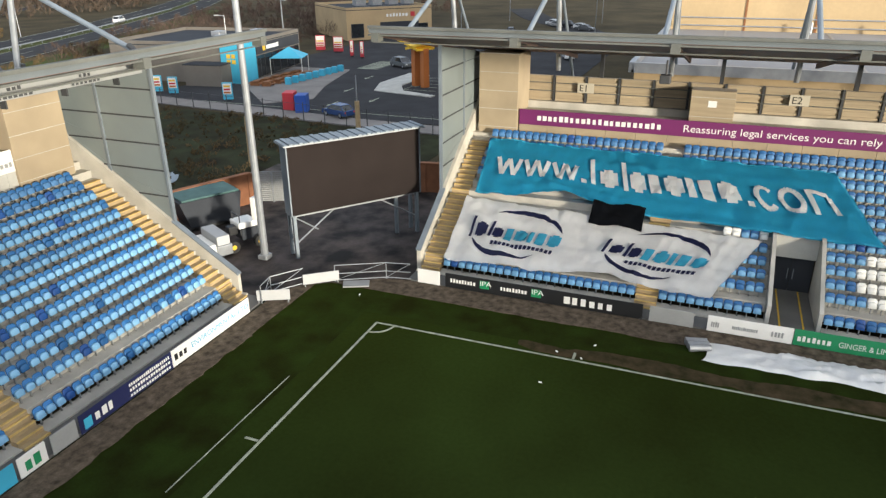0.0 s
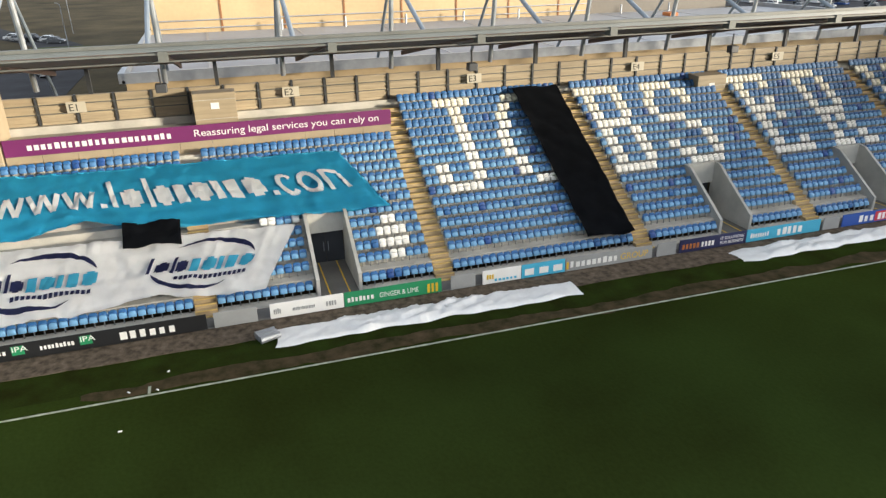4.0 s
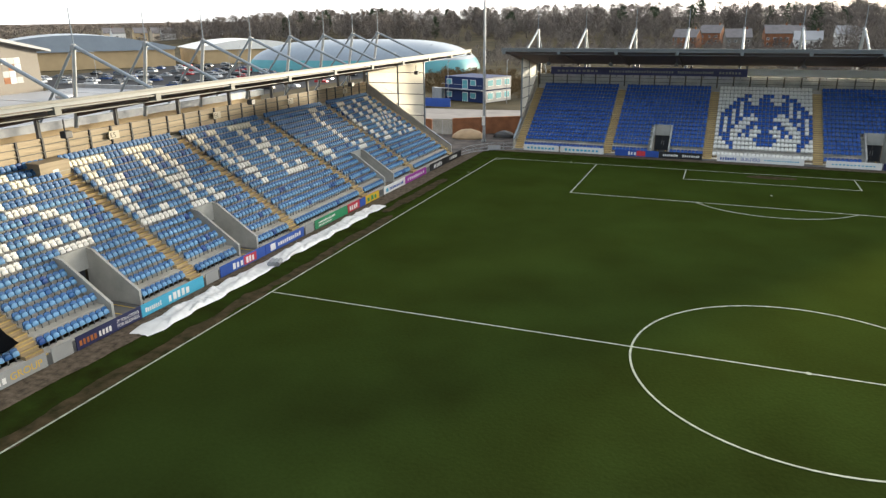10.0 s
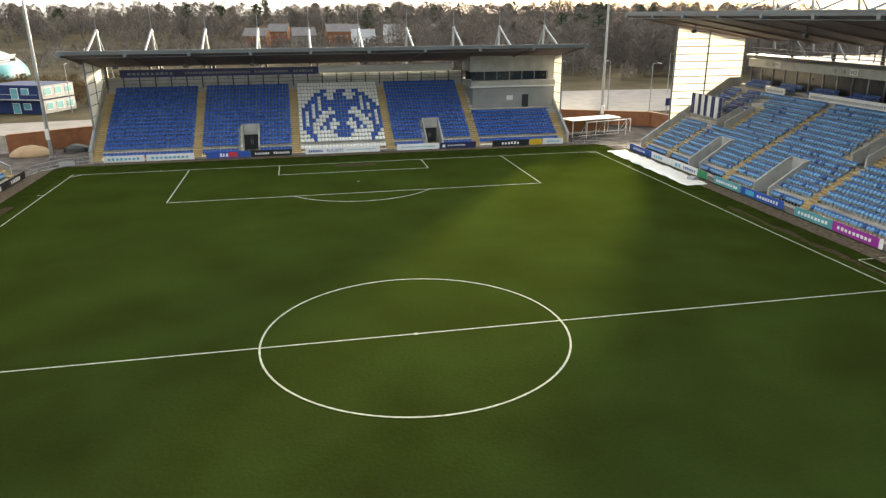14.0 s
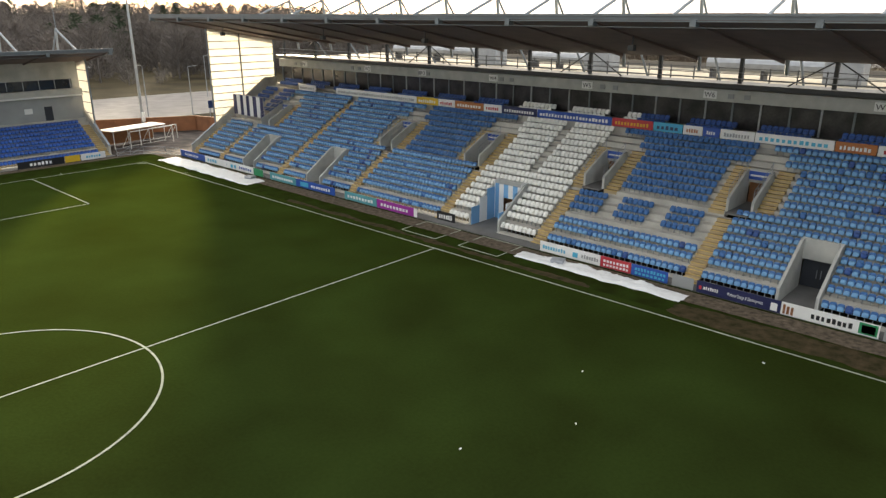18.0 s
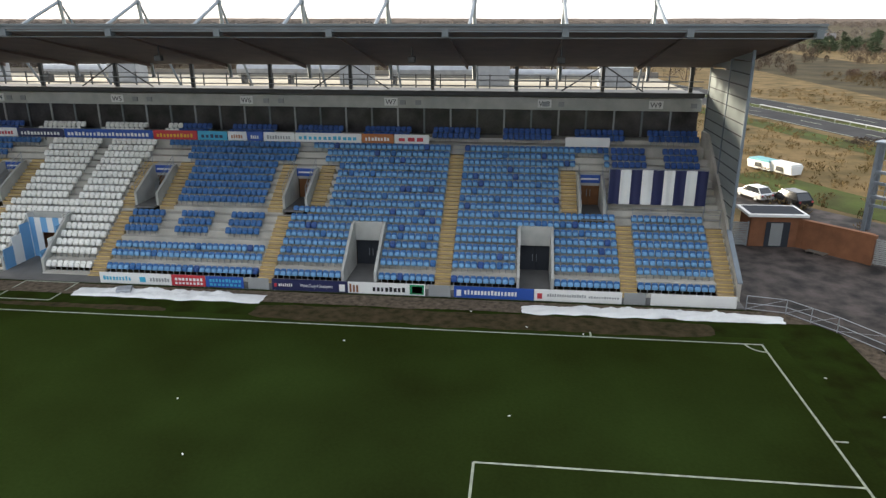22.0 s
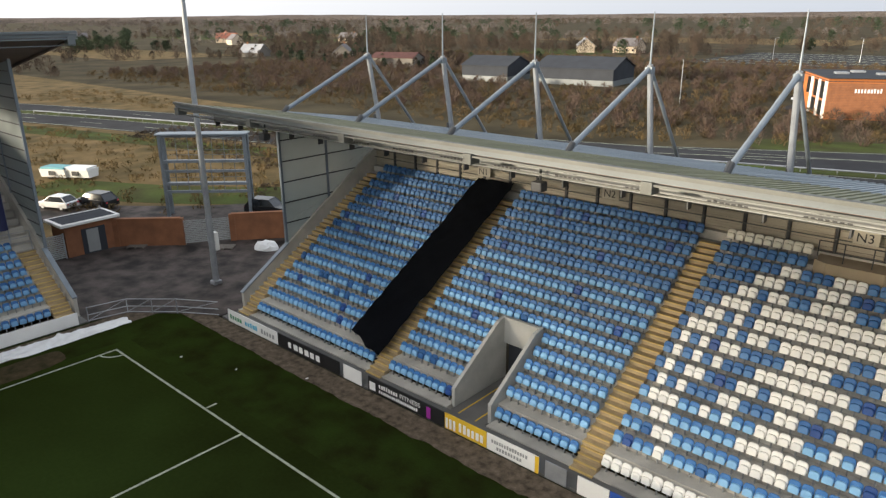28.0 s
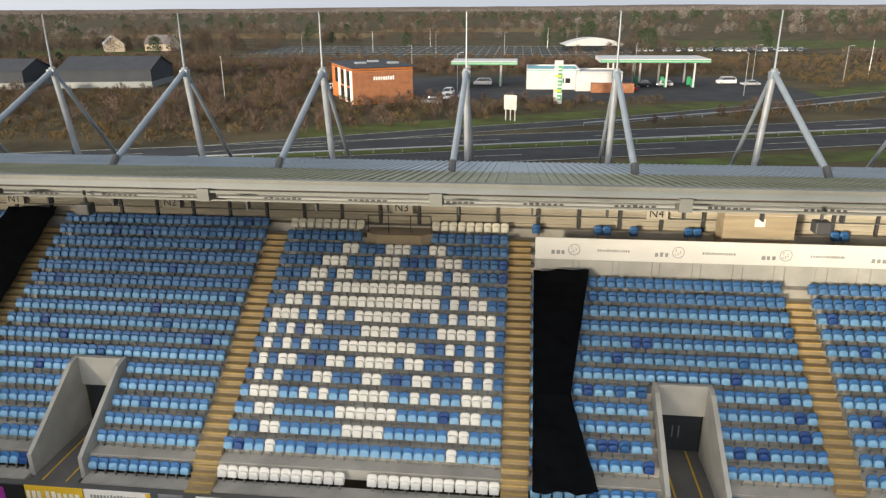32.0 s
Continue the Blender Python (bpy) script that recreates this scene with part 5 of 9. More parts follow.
board("north", 20.0, 21.2, DG, (), label="small grey metal gate panel in the board row")
board("north", 21.3, 26.5, M["navyboard"], ((0.03, 0.12, 0.15, 0.85, CY, 1), (0.14, 0.34, 0.25, 0.75, W_, 3), (0.5, 0.97, 0.7, 0.9, W_, 20), (0.5, 0.97, 0.42, 0.6, W_, 16), (0.5, 0.97, 0.12, 0.3, W_, 16)), label="dark navy pitch-side board with small white lettering")
board("north", 26.5, 32.3, W_, ((0.02, 0.18, 0.35, 0.75, K_, 3), (0.22, 0.8, 0.4, 0.75, M["teal"], "ENVIRONMENTAL"), (0.83, 0.97, 0.4, 0.75, M["teal"], "LTD")), label="white pitch-side board with teal lettering")
# west side
board("west", 6.8, 12.4, W_, ((0.05, 0.45, 0.3, 0.7, CY, 9), (0.55, 0.65, 0.2, 0.8, CY, 1), (0.7, 0.98, 0.3, 0.7, DG, 7)), label="white pitch-side board with pale blue lettering")
board("west", 12.4, 15.0, M["redboard"], ((0.1, 0.95, 0.5, 0.8, W_, 8), (0.1, 0.95, 0.15, 0.4, W_, 8)), label="red pitch-side board with white lettering")
board("west", 15.0, 17.9, BL, ((0.1, 0.95, 0.5, 0.8, CY, 10), (0.1, 0.95, 0.15, 0.4, CY, 8)), label="blue pitch-side board with pale lettering")
board("west", 18.2, 19.8, DG, (), label="small grey metal gate panel in the board row")
board("west", 20.0, 25.6, M["navyboard"], ((0.03, 0.07, 0.3, 0.7, M["redboard"], 1), (0.09, 0.28, 0.35, 0.65, W_, 7), (0.38, 0.8, 0.35, 0.65, W_, "Website Design & Development"), (0.88, 0.97, 0.1, 0.9, W_, 1)), label="dark navy pitch-side board with white lettering")
board("west", 25.6, 31.2, W_, ((0.02, 0.15, 0.1, 0.9, M["wood"], 3), (0.32, 0.75, 0.25, 0.7, K_, 8), (0.8, 0.98, 0.1, 0.95, GR, 0), (0.83, 0.96, 0.2, 0.8, M["redboard"], 0)), label="white pitch-side board with dark lettering and a food bowl picture")
board("west", 31.4, 33.0, DG, (), label="small grey metal gate panel in the board row")
board("west", 33.2, 38.8, BL, ((0.03, 0.1, 0.15, 0.85, W_, 1), (0.13, 0.8, 0.3, 0.75, W_, 16)), label="royal blue pitch-side board with white lettering")
board("west", 38.8, 44.8, W_, ((0.03, 0.1, 0.2, 0.8, M["redboard"], 1), (0.15, 0.6, 0.4, 0.7, DG, 16), (0.62, 0.97, 0.4, 0.6, DG, 12)), label="white pitch-side board with grey lettering")
board("west", 44.9, 46.4, DG, (), label="small grey metal gate panel in the board row")
board("west", 46.7, 52.4, W_, (), label="plain white pitch-side board")
board("west", -52.8, -41.0, BL, ((0.1, 0.4, 0.3, 0.7, W_, 10), (0.55, 1.0, 0, 1, W_, 0), (0.6, 0.8, 0.25, 0.75, CY, 4)), label="blue and white pitch-side board")
board("west", -41.0, -33.0, W_, ((0.1, 0.3, 0.2, 0.8, CY, 2), (0.35, 0.7, 0.3, 0.7, BL, 7), (0.75, 1.0, 0, 1, GR, 0)), label="white pitch-side board with blue lettering and a green end")
board("west", -31.6, -26.5, M["aqua"], ((0.1, 0.9, 0.3, 0.7, W_, 9),), label="aqua pitch-side board with white lettering")
board("west", -26.5, -19.6, BL, ((0.1, 0.35, 0.2, 0.8, CY, 1), (0.4, 0.9, 0.3, 0.7, W_, 8)), label="royal blue pitch-side board with white lettering")
board("west", -18.0, -13.0, M["aqua"], ((0.1, 0.9, 0.3, 0.7, W_, 9),), label="aqua pitch-side board with white lettering")
board("west", -13.0, -7.3, M["magenta"], ((0.1, 0.8, 0.3, 0.7, W_, 9), (0.92, 1.0, 0, 1, W_, 0)), label="plum pitch-side board with white lettering")
board("west", -5.7, -3.4, K_, ((0.12, 0.88, 0.22, 0.78, W_, 6),), d=1.0, label="black board with white lettering by the tunnel")
# south side
for u0, u1, mm, mk, lb in ((-31.8, -26.7, W_, ((0.1, 0.9, 0.3, 0.7, CY, 8),), "white pitch-side board with blue lettering"), (-26.5, -20.4, W_, ((0.1, 0.9, 0.3, 0.7, CY, 9),), "white pitch-side board with blue lettering"),
                     (-18.9, -13.1, BL, ((0.3, 0.5, 0.2, 0.8, W_, 3), (0.5, 0.7, 0.1, 0.9, M["redboard"], 0)), "royal blue pitch-side board with a red field"),
                     (-13.1, -7.6, K_, ((0.1, 0.45, 0.3, 0.7, W_, 8), (0.55, 0.95, 0.3, 0.7, W_, 8)), "black pitch-side board with white lettering"),
                     (-5.8, 4.5, W_, ((0.04, 0.24, 0.25, 0.75, BL, 7), (0.28, 0.5, 0.25, 0.75, BL, "BUILDERS"), (0.55, 0.95, 0.4, 0.6, CY, 14)), "white pitch-side board with blue lettering"),
                     (6.9, 13.0, W_, ((0.1, 0.9, 0.4, 0.6, CY, 12),), "white pitch-side board with faint lettering"), (13.1, 18.4, M["navyboard"], ((0.05, 0.15, 0.2, 0.8, W_, 1), (0.2, 0.7, 0.35, 0.65, W_, 9)), "navy pitch-side board with white lettering"),
                     (20.8, 26.3, K_, ((0.25, 0.75, 0.25, 0.75, W_, 6),), "black pitch-side board with white lettering"), (26.4, 28.3, YE, (), "plain yellow pitch-side board panel"), (28.4, 31.6, W_, ((0.2, 0.8, 0.3, 0.7, CY, 6),), "white pitch-side board with blue lettering")):
    board("south", u0, u1, mm, mk, label=lb)


# ---- upper boards, towers and cabins on the stands ----
def long_board(stand, u0, u1, d, z0, z1, material, label, base=None):
    b = empty("long_banner_board", STAND[stand][0])
    tagged(b, label, "banner board")
    part("panel", bevelbox(u0, u1, d - 0.05, d, z0, z1, 0.015, 1), material, b)
    if base:
        n = max(1, int((u1 - u0) / 1.9))
        for i in range(n):
            a = u0 + (u1 - u0) * i / n
            part("base_panel", bx(a + 0.01, a + (u1 - u0) / n - 0.01, d - 0.02, d + 0.1, base, z0 - 0.01), M["block"] if stand == "east" else M["vom"], b)
    else:
        for i in range(int((u1 - u0) / 2.5) + 1):
            part("bracket", bx(u0 + 2.5 * i + 0.1, u0 + 2.5 * i + 0.16, d, d + 0.3, z0 - 0.3, z1 - 0.1), M["darksteel"], b)
    return b


pb = long_board("east", -49.8, -26.9, 11.7, 6.95, 7.95, M["purple"], "long plum banner board with white lettering above seats", 5.9)
bars(pb, -48.6, -40.6, 7.27, 7.66, 11.64, M["white"], 22, 5)
writing("Reassuring legal services you can rely on", 0.62, pose(-39.4, 11.64, 7.25), M["white"], pb, width=11.6)
nb = long_board("north", 7.8, 33.2, 11.7, 7.3, 8.45, M["white"], "long white banner board with small grey lettering above seats", 5.9)
for i in range(5):
    x = 8.6 + 5.1 * i
    bars(nb, x, x + 0.75, 7.6, 7.85, 11.64, M["grey"], 3, 30 + i)
    bm = bmesh.new()
    for j in range(20):
        a0, a1 = j * math.tau / 20, (j + 1) * math.tau / 20
        q = [bm.verts.new((x + 1.15 + r * math.cos(a), 11.635, 7.85 + r * math.sin(a))) for a, r in ((a0, 0.27), (a1, 0.27), (a1, 0.3), (a0, 0.3))]
        bm.faces.new(q)
    bmesh.ops.solidify(bm, geom=list(bm.faces), thickness=0.008)
    for j in range(7):
        box(bm, x + 1.0 + 0.11 * (j % 3), x + 1.05 + 0.11 * (j % 3), 11.63, 11.645, 7.7 + 0.09 * (j % 4), 7.75 + 0.09 * (j % 4))
    part("round_emblem", bm, M["grey"], nb)
    bars(nb, x + 2.3, x + 3.9, 7.78, 7.92, 11.64, M["grey"], 14, 40 + i)
for i in range(12):
    u = 10 + i * 2.0
    if u < 33:
        part("glazing_joint", bx(u, u + 0.03, 11.63, 11.645, 5.95, 7.25), M["grey"], nb)


def tower(stand, u0, u1, d0, d1, z0, z1, material, label):
    t = empty("block_tower", STAND[stand][0])
    tagged(t, label, "service tower")
    part("body", bevelbox(u0, u1, d0, d1, z0, z1, 0.02, 1), M[material], t)
    for i in range(int((z1 - z0) / 1.2)):
        part("joint_band", bx(u0 - 0.006, u1 + 0.006, d0 - 0.006, d0 + 0.03, z0 + 1.2 * i + 1.17, z0 + 1.2 * i + 1.2), M["concrete"], t)
    return t


tower("east", -52.6, -49.9, 11.5, 14.4, 5.5, 11.5, "block", "buff blockwork tower at the stand end under the roof")
tower("north", 29.8, 33.2, 11.5, 14.4, 5.5, 11.5, "block", "buff blockwork tower at the stand end under the roof")
for st, u0, u1, z0, z1 in (("east", -39.2, -36.6, 7.4, 9.6), ("north", 17.2, 20.7, 7.7, 9.9), ("east", -2.2, 0.4, 6.9, 8.3)):
    c = tower(st, u0, u1, 12.9 if z0 > 7 else 12.6, 14.2, z0 - 0.6, z1, "panel", "buff timber commentary box at the back of the stand")
    part("notice", bx((u0 + u1) / 2 - 0.25, (u0 + u1) / 2 + 0.25, 12.88 if z0 > 7 else 12.58, 12.91, z1 - 1.0, z1 - 0.6), M["white"], c)
# camera platform in the north stand
cp = empty("camera_platform", STAND["north"][0])
tagged(cp, "buff camera platform with steel railing in the top rows", "camera platform")
bm = bmesh.new()
plate(bm, [(-1.2, 13.2), (-0.6, 12.85), (1.8, 12.85), (2.4, 13.2), (2.4, 14.4), (-1.2, 14.4)], 7.2, 7.95)
part("parapet", bm, M["block"], cp)
for z in (8.4, 8.9):
    part("rail", tube(bmesh.new(), (-1.1, 13.25, z), (2.3, 13.25, z), 0.025, None, 6), M["darksteel"], cp)
for u in (-1.1, 0.0, 1.2, 2.3):
    part("post", tube(bmesh.new(), (u, 13.25, 7.9), (u, 13.25, 8.9), 0.03, None, 6), M["darksteel"], cp)
# hanging fascia with grey lettering below the north roof
hb = long_board("north", -32.8, 28.6, 0.9, 13.0, 13.6, M["grey"], "grey fascia banner with small dark lettering under the roof")
for i in range(20):
    bars(hb, -32 + 3.0 * i, -30.6 + 3.0 * i, 13.05, 13.22, 0.84, M["darksteel"], 7, 60 + i)
    bars(hb, -31.6 + 3.0 * i, -31.0 + 3.0 * i, 13.3, 13.44, 0.84, M["darksteel"], 3, 90 + i)
floodlights(north, (-27, -8.5, 16.5), 0.6, 12.85)
floodlights(south, (-29, -20.5, -12, 3.0), 2.0, 12.2)
floodlights(east, (-40, -25, -9, 8, 24, 40), 1.2, 12.2)
floodlights(west, (-44, -24, -9, 12, 30, 40), 3.0, 16.2)
# south stand: fascia boards and the control building in its western bay
sf = long_board("south", -31.5, -3.0, 14.1, 9.75, 10.85, M["plumblue"], "dull blue fascia board with pale lettering under the roof")
for u0, u1, n in ((-30.5, -24, 10), (-22.5, -13, 24), (-12.5, -7.5, 20), (-6.8, -3.8, 7)):
    bars(sf, u0, u1, 10.1, 10.5, 14.04, M["grey"], n, int(u0))
long_board("south", -3.0, 17.8, 14.1, 9.9, 10.9, M["white"], "pale grey fascia board under the south roof")
cb = empty("control_room", STAND["south"][0])
tagged(cb, "grey clad control room with a window band above blue seats", "control room")
part("lower_wall", bx(19.9, 33.0, 8.6, 14.6, 3.5, 7.6), M["grey"], cb)
part("upper_wall", bx(19.6, 33.0, 9.0, 14.6, 9.9, 12.9), M["vom"], cb, "pale ribbed cladding")
part("sill_wall", bx(19.6, 33.0, 8.3, 14.6, 7.6, 8.6), M["vom"], cb)
for i in range(6):
    part("window", bx(19.9 + 2.0 * i, 21.8 + 2.0 * i, 9.15, 9.2, 8.6, 9.85), M["glass"], cb)
    part("mullion", bx(21.8 + 2.0 * i, 21.9 + 2.0 * i, 9.08, 9.25, 8.6, 9.9), M["grey"], cb)
part("side_wall", bx(32.0, 33.0, 9.0, 14.6, 8.6, 9.9), M["vom"], cb)
part("room_back", bx(19.6, 33.0, 12.0, 12.2, 8.6, 9.9), M["graphite"], cb)
part("balcony_edge", bx(19.4, 33.1, 8.1, 8.3, 7.6, 7.8), M["white"], cb)
part("door", bx(27.8, 28.8, 8.54, 8.6, 4.3, 6.4), M["graphite"], cb)
part("sign", bx(25.3, 26.3, 8.54, 8.6, 5.6, 6.3), M["white"], cb)

# west stand: parapet boards, striped cloths, upper corner seats
x = -44.7
for w, mm, n, ink in ((3.9, "white", 9, "grey"), (4.3, None, 0, ""), (15.0, "white", 44, "grey"), (3.5, "yellow", 8, "white"), (2.6, "white", 6, "redboard"), (4.2, "orange", 9, "white"), (2.5, "white", 6, "redboard"),
                      (4.6, "navyboard", 12, "white"), (8.6, "blueboard", 22, "white"), (4.2, "redboard", 11, "yellow"), (2.8, "cyan", 5, "navyboard"), (1.8, "white", 5, "orange"), (1.5, "blueboard", 4, "white"),
                      (2.9, "white", 9, "grey"), (6.0, "white", 12, "cyan"), (2.9, "orange", 8, "white"), (3.1, "white", 3, "redboard")):
    if mm:
        b = long_board("west", x, x + w - 0.06, 14.45, 8.35, 9.15, M[mm], "%s parapet board with lettering in front of the boxes" % {"white": "white", "yellow": "yellow", "orange": "orange", "navyboard": "navy", "blueboard": "blue", "redboard": "red", "cyan": "sky-blue"}[mm])
        bars(b, x + 0.3, x + w - 0.4, 8.55, 8.9, 14.39, M[ink], n, int(x * 7))
    x += w
long_board("west", 41.3, 45.0, 14.45, 8.35, 9.15, M["white"], "white parapet board in front of the boxes")
for side in (-1, 1):
    cloth = empty("striped_cloth", STAND["west"][0])
    tagged(cloth, "blue and white striped cloth hung over a railing", "striped cloth", "striped cloths")
    lo = 44.4 if side > 0 else -51.7
    for i in range(9):
        a = lo + 7.3 * i / 9
        bm = bmesh.new()
        n = 6
        for j in range(n):
            p, q = a + 0.81 * j / n, a + 0.81 * (j + 1) / n
            y = 8.15 + 0.04 * math.sin(9 * p)
            y2 = 8.15 + 0.04 * math.sin(9 * q)
            vs = [bm.verts.new(c) for c in ((p, y, 5.05), (q, y2, 5.05), (q, y2, 7.75), (p, y, 7.75))]
            bm.faces.new(vs)
        bmesh.ops.remove_doubles(bm, verts=bm.verts, dist=0.001)
        bmesh.ops.solidify(bm, geom=list(bm.faces), thickness=0.02)
        part("stripe", bm, M["navyboard"] if i % 2 == 0 else M["white"], cloth)
    part("rail", tube(bmesh.new(), (lo, 8.22, 7.78), (lo + 7.3, 8.22, 7.78), 0.04, None, 6), M["galv"], cloth)
    for u in (lo, lo + 7.3):
        part("post", tube(bmesh.new(), (u, 8.22, 3.9), (u, 8.22, 7.8), 0.05, None, 6), M["galv"], cloth)
    low = empty("terrace_railing", STAND["west"][0])
    tagged(low, "galvanised railing along the terrace front", "railing")
    s0 = 46.2 if side > 0 else -52.7
    for z in (4.2, 4.6, 5.0):
        part("rail", tube(bmesh.new(), (s0, 7.25, z), (s0 + 6.5, 7.25, z), 0.025, None, 6), M["galv"], low)
    for i in range(6):
        part("post", tube(bmesh.new(), (s0 + 1.3 * i, 7.25, 3.4), (s0 + 1.3 * i, 7.25, 5.0), 0.03, None, 6), M["galv"], low)
    ps = [(side * (45.3 + 0.47 * i), row_d(k), row_z(k) + 0.0) for k in range(11, 17) for i in range(15) if not 6 <= i <= 8]
    seating("west", "D", ps, "rows of navy blue seats above the striped cloth")


# ---- cloths lying over the seats ----
NOTCH = {1.0: (0.24, 0.1, 0.75), 7.0: (0.6, 0.12, 0.45)}


def cloth_point(quad, s, t, lift, fold):
    """A point of a cloth over the seats: quad holds the (u, d) corners, from upper left, clockwise."""
    (a, b, c, e) = quad
    u = (a[0] * (1 - s) + b[0] * s) * (1 - t) + (e[0] * (1 - s) + c[0] * s) * t
    d = (a[1] * (1 - s) + b[1] * s) * (1 - t) + (e[1] * (1 - s) + c[1] * s) * t
    sag = 0.022 * math.cos((d - 2.89) / TREAD * math.tau)
    w = noise.noise(Vector((u * 0.7, d * 0.9, fold))) * 0.1 + abs(noise.noise(Vector((u * 1.6 - d * 0.8, d * 0.5, fold + 9)))) * 0.13 + noise.noise(Vector((u * 2.2 + d, d * 1.1, fold + 5))) * 0.04
    ridge = abs(noise.noise(Vector((u * 0.45 + d * 0.5, fold * 3, 1)))) * 0.22
    notch, wide, deep = NOTCH.get(fold, (0, 1, 0))
    d += deep * math.exp(-((s - notch) / wide) ** 2) * t ** 3
    ragged = noise.noise(Vector((u * 0.9, fold, 3))) * 0.28 * (1 if t > 0.97 else (0.5 if t < 0.03 else 0))
    return Vector((u, d - ragged, 0.6 * d + 0.13 + sag + w + ridge + lift))


def cloth_patch(bm, quad, s0, s1, t0, t1, ns, nt, lift, fold, thick=0.02, path=None):
    grid = [[bm.verts.new(cloth_point(quad, s0 + (s1 - s0) * i / ns, t0 + (t1 - t0) * j / nt, lift, fold)) for i in range(ns + 1)] for j in range(nt + 1)]
    fs = [bm.faces.new((grid[j][i], grid[j][i + 1], grid[j + 1][i + 1], grid[j + 1][i])) for j in range(nt) for i in range(ns)]
    bmesh.ops.solidify(bm, geom=fs, thickness=thick)


def arc_patch(bm, quad, cs, ct, rs, rt, a0, a1, wide, lift, fold, n=22):
    rows_ = []
    for i in range(n + 1):
        a = radians(a0 + (a1 - a0) * i / n)
        w = wide * math.sin(math.pi * (i + 0.4) / (n + 0.8))
        rows_.append([bm.verts.new(cloth_point(quad, cs + rs * k * math.cos(a), ct - rt * k * math.sin(a), lift, fold)) for k in (1 - w, 1 + w)])
    fs = [bm.faces.new((p[0], p[1], q[1], q[0])) for p, q in zip(rows_, rows_[1:])]
    bmesh.ops.solidify(bm, geom=fs, thickness=0.015)


TEAL_Q = ((-51.2, 10.0), (-31.0, 9.75), (-28.6, 5.4), (-50.9, 6.0))
tb = empty("teal_banner", STAND["east"][0])
tagged(tb, "crumpled teal cloth banner with white lettering over seats", "cloth banner")
bm = bmesh.new()
cloth_patch(bm, TEAL_Q, 0, 1, 0, 1, 110, 26, 0.05, 1.0)
part("cloth", bm, M["teal"], tb, smooth=True)


def stroke(bm, quad, p, q, wide, fold):
    """A painted stroke between two points (s, t) of a cloth."""
    ku, kd = abs(quad[1][0] - quad[0][0]), abs(quad[0][1] - quad[3][1])
    dx, dy = (q[0] - p[0]) * ku, (q[1] - p[1]) * kd
    L = math.hypot(dx, dy)
    nx, ny = -dy / L * wide / 2 / ku, dx / L * wide / 2 / kd
    n = max(2, int(L / 0.25))
    rows_ = [[bm.verts.new(cloth_point(quad, p[0] + (q[0] - p[0]) * i / n + k * nx, p[1] + (q[1] - p[1]) * i / n + k * ny, 0.13, fold)) for k in (-1, 0, 1)] for i in range(n + 1)]
    fs = [bm.faces.new((a[j], a[j + 1], b[j + 1], b[j])) for a, b in zip(rows_, rows_[1:]) for j in (0, 1)]
    bmesh.ops.solidify(bm, geom=fs, thickness=0.012)


def hoop(bm, quad, s0, s1, t0, t1, wide, fold, a0=0, a1=360):
    """A painted ring, or a piece of one, on a cloth."""
    n = max(8, int((a1 - a0) / 15))
    pts_ = [((s0 + s1) / 2 + (s1 - s0) / 2 * math.cos(radians(a0 + (a1 - a0) * i / n)), (t0 + t1) / 2 - (t1 - t0) / 2 * math.sin(radians(a0 + (a1 - a0) * i / n))) for i in range(n + 1)]
    for p, q in zip(pts_, pts_[1:]):
        stroke(bm, quad, p, q, wide, fold)


def painted_row(parent, quad, plan, lo, hi, wide, fold, material, name="painted_mark"):
    """A row of plain painted shapes on a cloth: (kind, from, to) along it, between the heights lo and hi."""
    for kind, s0, s1 in plan:
        bm = bmesh.new()
        in_s = wide / 2 / abs(quad[1][0] - quad[0][0])
        up = lo - (hi - lo) * 0.45
        if kind == "zigzag":
            ps = [(s0 + (s1 - s0) * i / 4, lo if i % 2 == 0 else hi) for i in range(5)]
            for p, q in zip(ps, ps[1:]):
                stroke(bm, quad, p, q, wide, fold)
        elif kind == "ring":
            hoop(bm, quad, s0 + in_s, s1 - in_s, lo, hi, wide, fold)
        elif kind == "open":
            hoop(bm, quad, s0 + in_s, s1 - in_s, lo, hi, wide, fold, 40, 320)
        elif kind == "arch":
            stroke(bm, quad, (s0 + in_s, lo), (s0 + in_s, hi), wide, fold)
            stroke(bm, quad, (s1 - in_s, lo + 0.06), (s1 - in_s, hi), wide, fold)
            stroke(bm, quad, (s0 + in_s, lo + 0.02), (s1 - in_s, lo + 0.03), wide, fold)
        elif kind == "tall":
            stroke(bm, quad, ((s0 + s1) / 2, up), ((s0 + s1) / 2, hi), wide, fold)
        elif kind == "block":
            stroke(bm, quad, ((s0 + s1) / 2, lo), ((s0 + s1) / 2, hi), abs(quad[1][0] - quad[0][0]) * (s1 - s0) * 0.7, fold)
        elif kind == "disc":
            for k in (0.12, 0.37, 0.63, 0.88):
                half = math.sqrt(max(0.0, 1 - (2 * k - 1) ** 2)) * 0.4 + 0.1
                mid = s0 + (s1 - s0) * k
                stroke(bm, quad, (mid, (lo + hi) / 2 - (hi - lo) * half), (mid, (lo + hi) / 2 + (hi - lo) * half), abs(quad[1][0] - quad[0][0]) * (s1 - s0) * 0.27, fold)
        else:
            stroke(bm, quad, ((s0 + s1) / 2, hi - 0.05), ((s0 + s1) / 2, hi + 0.02), wide * 1.2, fold)
        part(name, bm, material, parent)


